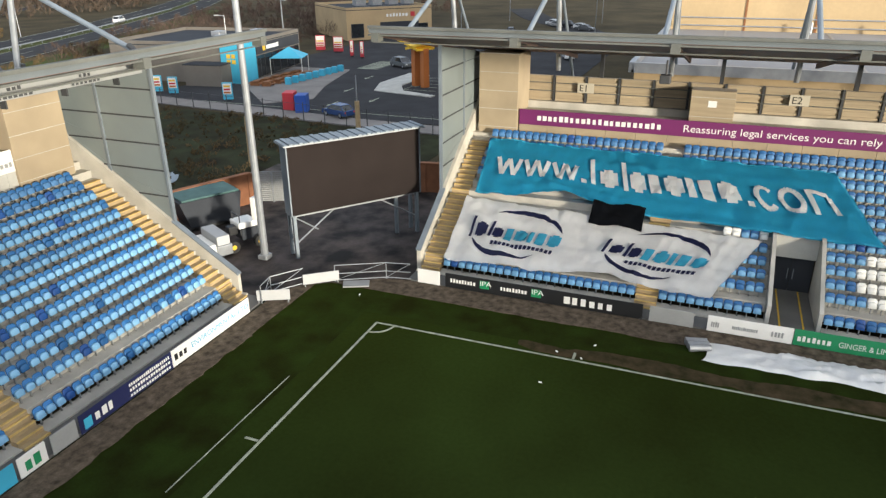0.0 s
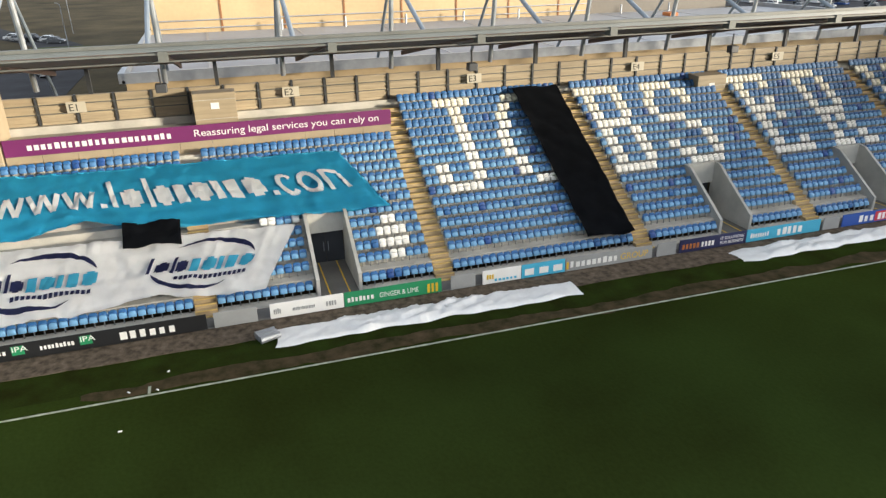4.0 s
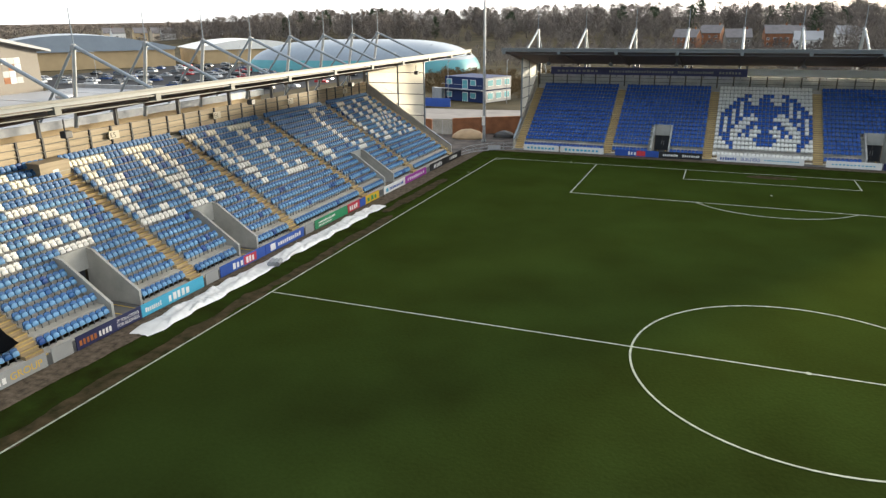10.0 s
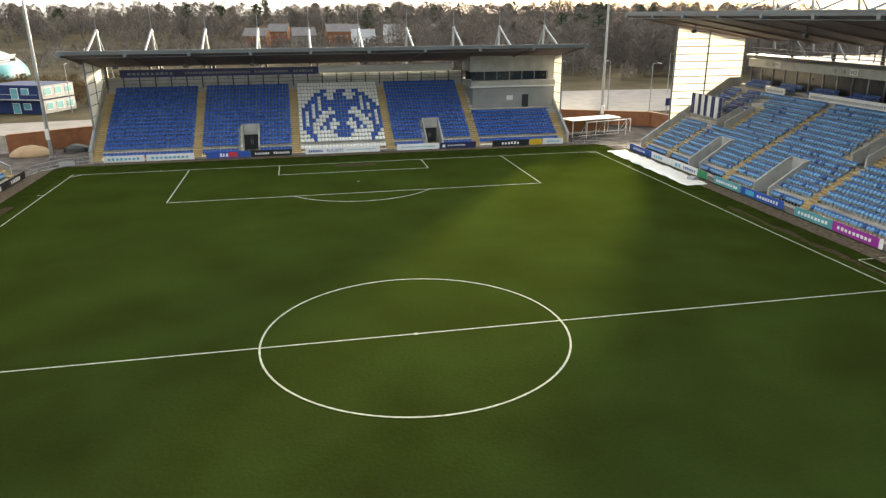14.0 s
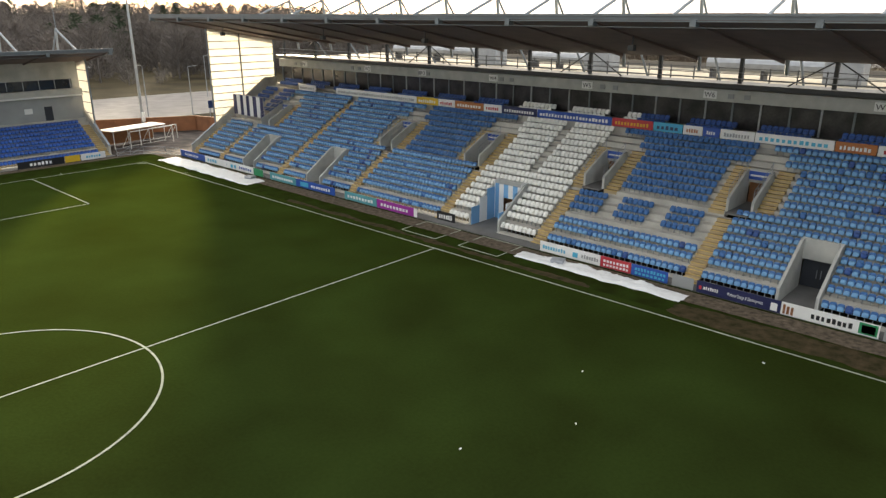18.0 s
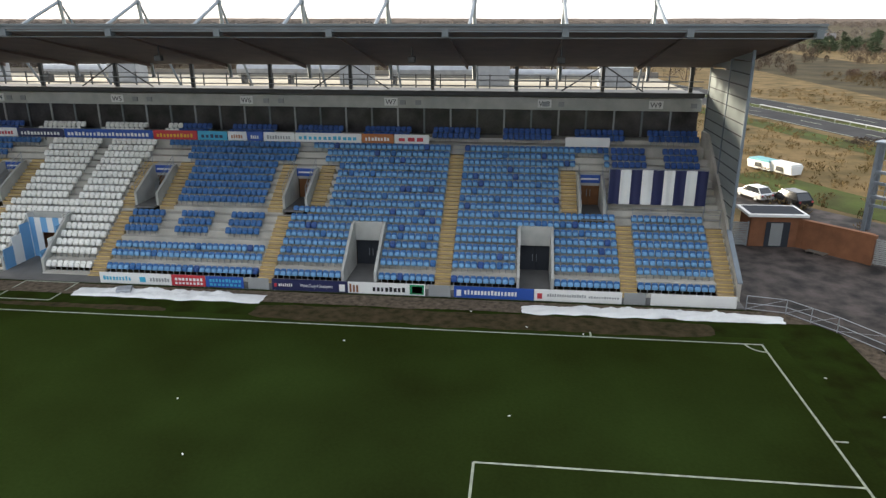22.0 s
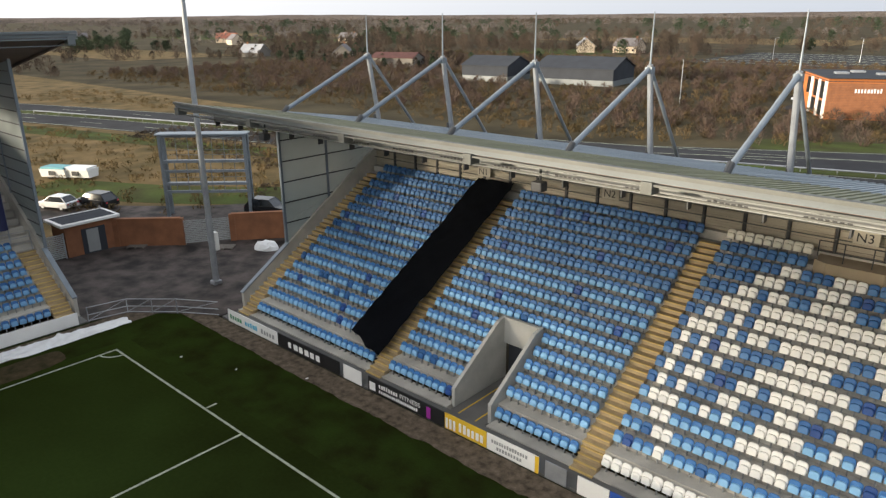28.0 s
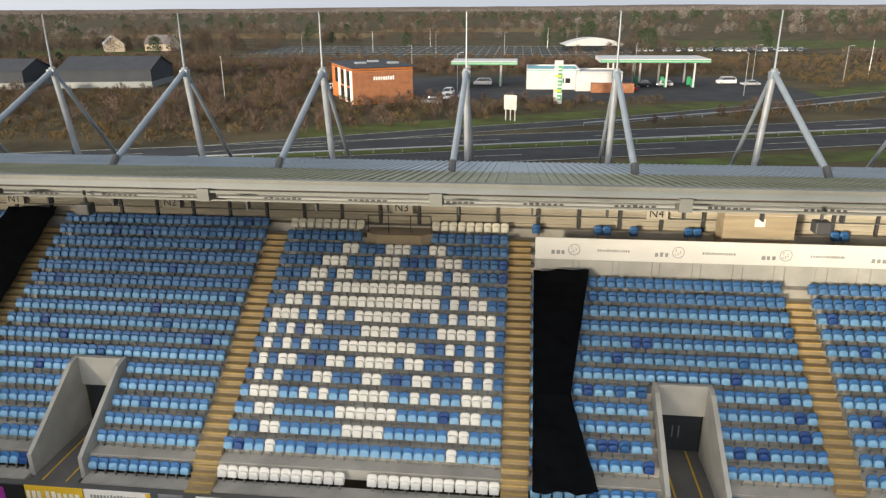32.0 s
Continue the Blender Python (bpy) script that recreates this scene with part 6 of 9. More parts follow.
painted_row(tb, TEAL_Q, (("zigzag", 0.045, 0.115), ("zigzag", 0.13, 0.2), ("zigzag", 0.215, 0.285), ("dot", 0.295, 0.31), ("tall", 0.32, 0.34), ("disc", 0.352, 0.4), ("tall", 0.412, 0.43), ("disc", 0.436, 0.475),
            ("block", 0.48, 0.52), ("disc", 0.528, 0.575), ("block", 0.58, 0.61), ("block", 0.612, 0.66), ("disc", 0.668, 0.717), ("dot", 0.73, 0.745), ("open", 0.755, 0.81), ("ring", 0.815, 0.875), ("arch", 0.885, 0.945)),
            0.36, 0.67, 0.26, 1.0, M["whitecloth"], "white_mark")
WHITE_Q = ((-51.3, 5.6), (-34.4, 5.0), (-36.6, 1.55), (-51.3, 1.45))
wb = empty("white_banner", STAND["east"][0])
tagged(wb, "crumpled white cloth banner with dark and blue marks over seats", "cloth banner")
bm = bmesh.new()
cloth_patch(bm, WHITE_Q, 0, 1, 0, 1, 90, 26, 0.05, 7.0)
part("cloth", bm, M["whitecloth"], wb, smooth=True)
for base, span in ((0.06, 0.36), (0.56, 0.36)):
    k_ = span / 0.36
    painted_row(wb, WHITE_Q, [(kd, base + a_ * k_, base + b_ * k_) for kd, a_, b_ in (("tall", 0.0, 0.02), ("disc", 0.028, 0.07), ("tall", 0.078, 0.092), ("disc", 0.096, 0.13))], 0.43, 0.62, 0.17, 7.0, M["navyboard"], "dark_mark")
    painted_row(wb, WHITE_Q, [(kd, base + a_ * k_, base + b_ * k_) for kd, a_, b_ in (("block", 0.135, 0.175), ("disc", 0.18, 0.222), ("block", 0.226, 0.25), ("block", 0.252, 0.298), ("disc", 0.305, 0.348))], 0.43, 0.62, 0.17, 7.0, M["cyan"], "blue_mark")
    for i in range(15):
        bm = bmesh.new()
        q = base + 0.1 + i * span * 0.045
        cloth_patch(bm, WHITE_Q, q, q + span * 0.03, 0.67, 0.72, 1, 1, 0.12, 7.0, 0.012)
        part("small_mark", bm, M["navyboard"], wb)
    for a0, a1 in ((20, 125), (200, 305)):
        bm = bmesh.new()
        arc_patch(bm, WHITE_Q, base + span * 0.5, 0.5, span * 0.47, 0.36, a0, a1, 0.09, 0.09, 7.0)
        part("dark_swoosh", bm, M["navyboard"], wb)
for stand, quad, fold, lab in (("east", ((-17.4, 13.6), (-13.85, 13.5), (-13.95, 1.5), (-17.2, 1.8)), 11.0, "black cloth strip laid over seats beside the aisle"),
                               ("north", ((-22.5, 14.1), (-19.5, 14.1), (-19.5, 1.6), (-22.5, 2.3)), 13.0, "black cloth strip laid over seats beside the aisle"),
                               ("north", ((7.75, 11.1), (10.5, 11.2), (9.4, 5.2), (7.75, 5.2), (7.75, 1.4), (10.4, 1.5)), 17.0, "black cloth strip laid over seats beside the aisle"),
                               ("east", ((-43.6, 6.2), (-40.6, 6.1), (-40.6, 4.6), (-43.6, 4.7)), 19.0, "black cloth lying between the two banners")):
    c = empty("black_cloth", STAND[stand][0])
    tagged(c, lab, "black cloth", "black cloths")
    bm = bmesh.new()
    cloth_patch(bm, quad[:4], 0, 1, 0, 1, 18, 48, 0.02 if fold < 18 else 0.16, fold)
    if len(quad) > 4:
        cloth_patch(bm, (quad[3], quad[2], quad[5], quad[4]), 0, 1, 0, 1, 18, 30, 0.02, fold)
    part("cloth", bm, M["black"], c, smooth=True)


# ---- rolled white sheeting beside the pitch ----
def ground_sheet(x0, x1, y0, y1, fold, label):
    """Long crumpled heap of sheeting lying on the verge."""
    bm = bmesh.new()
    ny = int(abs(y1 - y0) / 0.13)
    nx = 12
    grid = []
    for j in range(ny + 1):
        y = y0 + (y1 - y0) * j / ny
        row = []
        for i in range(nx + 1):
            t = i / nx
            edge = 0.35 * noise.noise(Vector((fold, y * 0.6, 2 if t < 0.5 else 9)))
            x = x0 + (x1 - x0) * t + edge * (1 if i in (0, nx) else 0.4)
            h = 0.0 if i in (0, nx) else 0.08 + 0.34 * abs(noise.noise(Vector((x * 1.1, y * 0.7 + x, fold)))) + 0.16 * abs(noise.noise(Vector((x * 2.6 + y, y * 2.4, fold)))) + 0.07 * noise.noise(Vector((x * 6, y * 5, fold)))
            taper = min(1, 3 * j / ny + 0.2, 3 * (ny - j) / ny + 0.2)
            row.append(bm.verts.new((x, y + 0.25 * noise.noise(Vector((x * 2, fold, y))), 0.015 + max(0, h) * taper)))
        grid.append(row)
    for p, q in zip(grid, grid[1:]):
        for i in range(nx):
            bm.faces.new((p[i], p[i + 1], q[i + 1], q[i]))
    ob = part("white_sheeting", bm, M["sheetplastic"], smooth=True)
    tagged(ob, label, "plastic sheeting", "rolled pitch covers")


for x0, x1, y0, y1, f in ((-37.6, -35.9, -36.5, -19.9, 1.0), (-38.0, -36.4, -8.8, 5.0, 2.0), (-38.0, -36.6, 4.6, 24.0, 3.0), (36.9, 38.2, -54.9, -38.0, 4.0), (36.6, 38.1, -20.0, -6.0, 5.0), (35.5, 38.2, 31.0, 52.3, 6.0)):
    ground_sheet(x0, x1, y0, y1, f, "crumpled white plastic pitch cover lying on the verge")
for x, y in ((-36.9, -36.9), (37.6, 33.5), (37.5, -9.6), (-36.8, 4.9)):
    w = empty("cover_roller", pose(x, y, 0.02, 0, 0, 20))
    tagged(w, "grey rolled tarpaulin bundle beside the white cover", "tarpaulin roll", "tarpaulin rolls")
    bm = bmesh.new()
    for i in range(3):
        tube(bm, (-0.3 + 0.3 * i, -0.5, 0.2), (-0.25 + 0.3 * i, 0.5, 0.22), 0.2, 0.16, 9)
    part("roll", bm, M["galv"], w)
# litter on the grass; the pair near (-34, -42) stands for sprinkler heads
rng = random.Random(8)
for x, y in ((19.3, -22.8), (14.1, -20.1), (23.9, -20.3), (24.1, -37.4), (36.8, -34.6), (34.7, -38.3), (34.0, -41.8), (29.8, -54.5), (26.0, -55.8), (22.1, -57.8), (31.5, -27.2), (-31.4, -43.2), (-34.0, -41.9), (-35.4, -41.5), (-36.2, -54.7), (-34.2, -43.1)):
    bm = bevelbox(-0.08, 0.08, -0.04, 0.04, 0, 0.04, 0.015, 1)
    o = tagged(part("litter", bm, M["white"]), "small white item lying on the grass", "litter", "litter on the pitch")
    o.matrix_world = pose(x, y, 0.01, 0, 0, rng.uniform(0, 180))


# ---- corners of the ground ----
G = -0.35


def floodlight_mast(x, y, h=24.0):
    t = empty("floodlight_mast", pose(x, y, 0.02))
    tagged(t, "tall grey steel floodlight mast with a control box", "floodlight mast", "floodlight masts")
    part("base", bevelbox(-0.32, 0.32, -0.32, 0.32, 0, 0.3, 0.03, 1), M["galv"], t)
    part("pole", tube(bmesh.new(), (0, 0, 0.2), (0, 0, h), 0.24, 0.15, 12), M["galv"], t)
    part("control_box", bevelbox(-0.22, 0.22, -0.5, -0.18, 2.6, 4.0, 0.03, 1), M["white"], t)
    part("head_frame", bx(-1.6, 1.6, -0.1, 0.1, h - 1.6, h - 1.4), M["galv"], t)
    for i in range(4):
        part("lamp", bevelbox(-1.5 + 0.8 * i, -0.9 + 0.8 * i, -0.3, 0.2, h - 1.3, h - 0.7, 0.05, 1), M["grey"], t)


for x, y in ((-38.6, -62.6), (38.9, -62.3), (-39.5, 64.2), (42.4, 70.5)):
    floodlight_mast(x, y)

# big screen in the north-east corner
a = math.atan2(5.0, -6.65)
sc = empty("big_screen", Matrix.Translation((-39.2, -60.6, 0)) @ Matrix.Rotation(a, 4, "Z"))
tagged(sc, "dark video screen on a steel frame with a ribbed canopy", "video screen")
part("screen_panel", bevelbox(-0.1, 8.75, -0.1, 0.5, 2.9, 7.2, 0.03, 1), M["screen"], sc, "blank dark screen")
part("side_panel", bx(-0.18, -0.1, -0.12, 0.95, 2.85, 7.3), M["steel"], sc)
part("side_panel", bx(8.75, 8.83, -0.12, 0.95, 2.85, 7.3), M["steel"], sc)
for i in range(30):
    part("canopy_rib", bx(-0.35 + 0.311 * i, -0.35 + 0.311 * i + 0.24, -0.5, 1.2, 7.32, 7.42 if i % 2 else 7.38), M["roof_pale"], sc)
part("canopy", bx(-0.4, 9.05, -0.45, 1.2, 7.24, 7.32), M["galv"], sc)
for x, y in ((0.05, 0.1), (8.6, 0.1), (0.05, 1.0), (8.6, 1.0), (7.3, 0.6)):
    part("leg", bx(x - 0.1, x + 0.1, y - 0.1, y + 0.1, 0, 3.0), M["steel"], sc)
for p, q in (((0.1, 0.3, 0.9), (3.0, 0.4, 2.85)), ((8.5, 0.3, 1.2), (5.8, 0.4, 2.85)), ((0.1, 0.3, 2.7), (1.6, 0.3, 1.6)), ((0.1, 0.1, 2.0), (0.1, 1.0, 0.9))):
    part("brace", tube(bmesh.new(), p, q, 0.05, None, 6), M["galv"], sc)
part("cross_beam", bx(0.1, 8.6, 0.2, 0.35, 2.7, 2.88), M["galv"], sc)

# empty screen frame in the north-west corner
a = math.atan2(-5.8, -6.26)
fr = empty("screen_frame", Matrix.Translation((60.4, -69.8, G)) @ Matrix.Rotation(a, 4, "Z"))
tagged(fr, "empty blue-grey steel screen frame standing on posts", "steel frame")
for x in (0, 8.4):
    for y in (0, 1.0):
        part("leg", bx(x - 0.15, x + 0.15, y - 0.15, y + 0.15, 0, 8.4), M["steel"], fr)
for z in (2.5, 3.3, 4.6, 5.6, 8.15):
    part("cross_beam", bx(-0.1, 8.5, -0.12, 0.12, z, z + 0.26), M["steel"], fr)
for z in (3.3, 5.6):
    part("walkway", bx(0.1, 8.3, 0.13, 1.0, z + 0.06, z + 0.14), M["galv"], fr)
    part("rail", tube(bmesh.new(), (0, 1.0, z + 0.6), (8.4, 1.0, z + 0.6), 0.03, None, 6), M["steel"], fr)
    part("rail", tube(bmesh.new(), (0, 1.0, z + 1.1), (8.4, 1.0, z + 1.1), 0.03, None, 6), M["steel"], fr)
for i in range(1, 7):
    part("upright", bx(1.2 * i - 0.03, 1.2 * i + 0.03, 0.0, 0.06, 2.6, 5.7), M["steel"], fr)
    part("upright", bx(1.2 * i - 0.025, 1.2 * i + 0.025, 0.97, 1.03, 5.7, 8.2), M["steel"], fr)
part("canopy", bx(-0.3, 8.7, -0.4, 1.3, 8.4, 8.52), M["roof_pale"], fr)


def wall_run(name, p, q, h, t, material, label, category, coping=True):
    """A straight upright wall from p to q, in courses."""
    L = math.hypot(q[0] - p[0], q[1] - p[1])
    w = empty(name, Matrix.Translation((p[0], p[1], 0.0)) @ Matrix.Rotation(math.atan2(q[1] - p[1], q[0] - p[0]), 4, "Z"))
    tagged(w, label, category)
    part("wall_body", bx(0, L, -t / 2, t / 2, G, h), material, w)
    if coping:
        part("coping", bevelbox(-0.05, L + 0.05, -t / 2 - 0.05, t / 2 + 0.05, h, h + 0.12, 0.02, 1), M["brick"], w)
        n = int(L / 2.8)
        for i in range(n + 1):
            x = L * i / max(n, 1)
            part("pier", bx(x - 0.25, x + 0.25, -t / 2 - 0.08, t / 2 + 0.08, G, h + 0.05), material, w)
    return w


def gate(p, q, h, label):
    L = math.hypot(q[0] - p[0], q[1] - p[1])
    w = empty("slatted_gate", Matrix.Translation((p[0], p[1], 0.02)) @ Matrix.Rotation(math.atan2(q[1] - p[1], q[0] - p[0]), 4, "Z"))
    tagged(w, label, "gate", "yard gates")
    for x in (0, L / 2, L):
        part("stile", bx(x - 0.05, x + 0.05, -0.05, 0.05, 0, h), M["galv"], w)
    for i in range(int(h / 0.16)):
        part("slat", bx(0.05, L - 0.05, -0.02, 0.02, 0.1 + 0.16 * i, 0.21 + 0.16 * i), M["grey"], w)


BW = "orange-brown brick wall with piers closing the corner yard"
wall_run("brick_wall", (53.7, -61.6), (49.7, -65.5), 2.4, 0.35, M["brick"], BW, "brick wall")
gate((49.6, -65.7), (47.6, -69.0), 2.2, "grey slatted steel double gate between brick walls")
wall_run("brick_wall", (47.4, -69.2), (43.9, -73.4), 2.4, 0.35, M["brick"], BW, "brick wall")
gate((53.6, -54.2), (53.6, -57.2), 2.2, "grey slatted steel gate beside the stand")
wall_run("brick_wall", (-38.6, -73.3), (-47.2, -69.8), 2.3, 0.35, M["brick"], BW, "brick wall")
wall_run("brick_wall", (-53.5, -62.0), (-55.0, -55.0), 2.3, 0.35, M["brick"], BW, "brick wall")
gate((-47.3, -69.6), (-48.5, -66.9), 2.4, "grey slatted steel gate between brick walls")
wall_run("brick_wall", (-50.6, 69.6), (-55.0, 69.4), 2.3, 0.35, M["brick"], BW, "brick wall")
gate((-46.6, 69.4), (-50.4, 69.6), 2.3, "pale blue-grey steel double gate between brick walls")
wall_run("brick_wall", (-46.4, 69.4), (-34.5, 76.8), 2.6, 0.35, M["brick"], BW, "brick wall")
wall_run("brick_wall", (38.0, 79.0), (52.0, 72.0), 2.3, 0.35, M["brick"], BW, "brick wall")
wall_run("brick_wall", (52.0, 72.0), (54.5, 60.0), 2.3, 0.35, M["brick"], BW, "brick wall")
# turnstile kiosk
k = empty("kiosk", pose(54.6, -59.4, 0.02, 0, 0, 2))
tagged(k, "brick entrance kiosk with a dark metal door", "kiosk")
part("wall", bx(-1.0, 1.6, -2.1, 2.1, 0, 2.7), M["brick"], k)
part("roof", bevelbox(-1.4, 1.9, -2.5, 2.5, 2.7, 2.95, 0.03, 1), M["white"], k)
part("roof_panel", bx(-1.1, 1.6, -2.2, 2.2, 2.95, 2.97), M["graphite"], k)
part("door", bx(-1.04, -1.0, -1.2, 0.8, 0, 2.2), M["graphite"], k)
part("shutter", bx(-1.06, -1.03, -0.6, 0.4, 0.1, 2.1), M["grey"], k)


def barrier_run(pts, label, h=1.05):
    """A tubular pitch barrier along a bent line."""
    b = empty("pitch_barrier")
    tagged(b, label, "barrier", "pitch barriers")
    for p, q in zip(pts, pts[1:]):
        L = math.hypot(q[0] - p[0], q[1] - p[1])
        for z in (h, h * 0.5, 0.12):
            part("rail", tube(bmesh.new(), (*p, z), (*q, z), 0.028, None, 6), M["galv"], b)
        n = max(1, int(L / 1.6))
        for i in range(n):
            x, y = p[0] + (q[0] - p[0]) * i / n, p[1] + (q[1] - p[1]) * i / n
            part("post", tube(bmesh.new(), (x, y, 0), (x, y, h), 0.032, None, 6), M["galv"], b)
            x2, y2 = p[0] + (q[0] - p[0]) * (i + 1) / n, p[1] + (q[1] - p[1]) * (i + 1) / n
            part("brace", tube(bmesh.new(), (x, y, 0.12), (x2, y2, h), 0.018, None, 5), M["galv"], b)


barrier_run(((39.1, -53.0), (38.6, -55.4), (36.0, -57.6), (33.4, -59.2)), "curved galvanised pitch barrier round the corner yard")
barrier_run(((-33.4, -59.2), (-34.6, -59.4), (-36.2, -58.3)), "galvanised pitch barrier round the corner yard")
barrier_run(((-37.2, -56.8), (-38.6, -54.2), (-38.9, -52.8)), "galvanised pitch barrier round the corner yard")
barrier_run(((-33.0, 58.9), (-36.2, 57.8), (-38.2, 55.0), (-38.8, 52.6)), "galvanised pitch barrier round the corner yard")
barrier_run(((33.0, 58.9), (36.2, 57.8), (38.2, 55.4), (39.0, 53.0)), "galvanised pitch barrier round the corner yard")
for p, q in (((-36.0, -58.2), (-37.3, -56.6)), ((-33.4, -59.5), (-34.2, -57.9)), ((-36.6, 57.3), (-35.0, 58.2))):
    b = empty("white_board", Matrix.Translation((*p, 0.02)) @ Matrix.Rotation(math.atan2(q[1] - p[1], q[0] - p[0]), 4, "Z"))
    tagged(b, "plain white board leaning on the corner barrier", "board", "corner boards")
    L = math.hypot(q[0] - p[0], q[1] - p[1])
    part("panel", bevelbox(0, L, -0.03, 0.03, 0.1, 0.72, 0.01, 1), M["offwhite"], b)
    for x in (0.1, L - 0.1):
        part("foot", bx(x - 0.03, x + 0.03, -0.15, 0.15, 0, 0.12), M["galv"], b)


# ---- vehicles ----
CAR_FORM = {}


def car_meshes(kind):
    if kind in CAR_FORM:
        return CAR_FORM[kind]
    L, W, H, bonnet, boot = {"hatch": (4.1, 1.75, 1.48, 1.05, 0.25), "saloon": (4.6, 1.8, 1.45, 1.2, 0.8), "van": (4.8, 1.85, 1.9, 0.7, 0.05), "suv": (4.5, 1.9, 1.68, 1.1, 0.2)}[kind]
    belt = H * 0.6
    prof = [(-L / 2, 0.28), (-L / 2 - 0.05, 0.5), (-L / 2 + 0.06, belt * 0.88), (-L / 2 + bonnet, belt), (L / 2 - boot, belt + 0.03), (L / 2 - 0.02, belt * 0.98), (L / 2 + 0.03, 0.5), (L / 2, 0.28)]
    bm = bmesh.new()
    prism(bm, prof, -W / 2, W / 2)
    bmesh.ops.bevel(bm, geom=[e for e in bm.edges], offset=0.07, segments=2, affect="EDGES", profile=0.5)
    body = part("body", bm, CAR_PAINT[0])
    bm = bmesh.new()
    x0, x1, x2, x3 = -L / 2 + bonnet - 0.1, -L / 2 + bonnet + 0.62, L / 2 - boot - 0.55, L / 2 - boot + 0.05
    lo = [(-W / 2 + 0.06, x0), (W / 2 - 0.06, x0), (W / 2 - 0.06, x3), (-W / 2 + 0.06, x3)]
    hi = [(-W / 2 + 0.22, x1), (W / 2 - 0.22, x1), (W / 2 - 0.22, x2), (-W / 2 + 0.22, x2)]
    va = [bm.verts.new((x, y, belt)) for x, y in lo]
    vb = [bm.verts.new((x, y, H - 0.06)) for x, y in hi]
    for i in range(4):
        bm.faces.new((va[i], va[(i + 1) % 4], vb[(i + 1) % 4], vb[i]))
    bm.faces.new(vb)
    bm.faces.new(va[::-1])
    glass = part("glasshouse", bm, M["glass"])
    bm = bevelbox(-W / 2 + 0.2, W / 2 - 0.2, x1 - 0.05, x2 + 0.05, H - 0.08, H, 0.03, 1)
    for s in (-1, 1):
        for (px, py), (qx, qy) in zip(lo, hi):
            if px * s > 0:
                tube(bm, (px, py, belt), (qx, qy, H - 0.05), 0.045, None, 5)
    roof = part("roof", bm, CAR_PAINT[0])
    bm = tube(bmesh.new(), (-0.1, 0, 0), (0.1, 0, 0), 0.32, None, 14)
    tyre = part("tyre", bm, M["rubber"])
    bm = tube(bmesh.new(), (-0.11, 0, 0), (0.11, 0, 0), 0.19, None, 10)
    rim = part("rim", bm, M["galv"])
    lamp = part("headlight", bevelbox(-0.16, 0.16, -0.03, 0.05, -0.07, 0.07, 0.02, 1), M["white"])
    tail = part("tail_light", bevelbox(-0.12, 0.12, -0.03, 0.03, -0.09, 0.09, 0.02, 1), M["redboard"])
    out = {o.name.split(".")[0]: o.data for o in (body, glass, roof, tyre, rim, lamp, tail)}
    for o in (body, glass, roof, tyre, rim, lamp, tail):
        bpy.data.objects.remove(o)
    for n in ("body", "roof"):
        out[n + "s"] = []
        for p in CAR_PAINT:
            me = out[n].copy()
            me.materials[0] = p
            out[n + "s"].append(me)
    out["size"] = (L, W, belt)
    CAR_FORM[kind] = out
    return out


PAINT_WORD = ("white", "silver", "grey", "black", "dark blue", "red")


def car(x, y, heading, paint=0, kind="hatch", z=G, group="parked cars", where="on the tarmac", simple=False):
    """A parked car whose nose points to the heading, in degrees from +x."""
    f = car_meshes(kind)
    L, W, belt = f["size"]
    c = empty("car", pose(x, y, z, 0, 0, heading + 90))
    tagged(c, "%s %s parked %s" % (PAINT_WORD[paint], {"hatch": "hatchback car", "saloon": "saloon car", "van": "panel van", "suv": "tall estate car"}[kind], where), "van" if kind == "van" else "car", group)
    again("body", f["bodys"][paint], c, Matrix())
    again("glasshouse", f["glasshouse"], c, Matrix())
    again("roof", f["roofs"][paint], c, Matrix())
    if simple:
        return
    for sx in (-1, 1):
        for yy in (-L * 0.31, L * 0.3):
            w = again("tyre", f["tyre"], c, pose(sx * (W / 2 - 0.1), yy, 0.32))
            again("rim", f["rim"], w, Matrix())
        again("headlight", f["headlight"], c, pose(sx * (W / 2 - 0.3), -L / 2 - 0.02, belt * 0.72))
        again("tail_light", f["tail_light"], c, pose(sx * (W / 2 - 0.2), L / 2 + 0.02, belt * 0.8))


# ---- ground, roads ----
gr = part("ground", bx(-4600, 4600, -4600, 4600, -1.2, G), M["field"])
tagged(gr, "rough brown winter grassland reaching to the horizon", kind="structure")


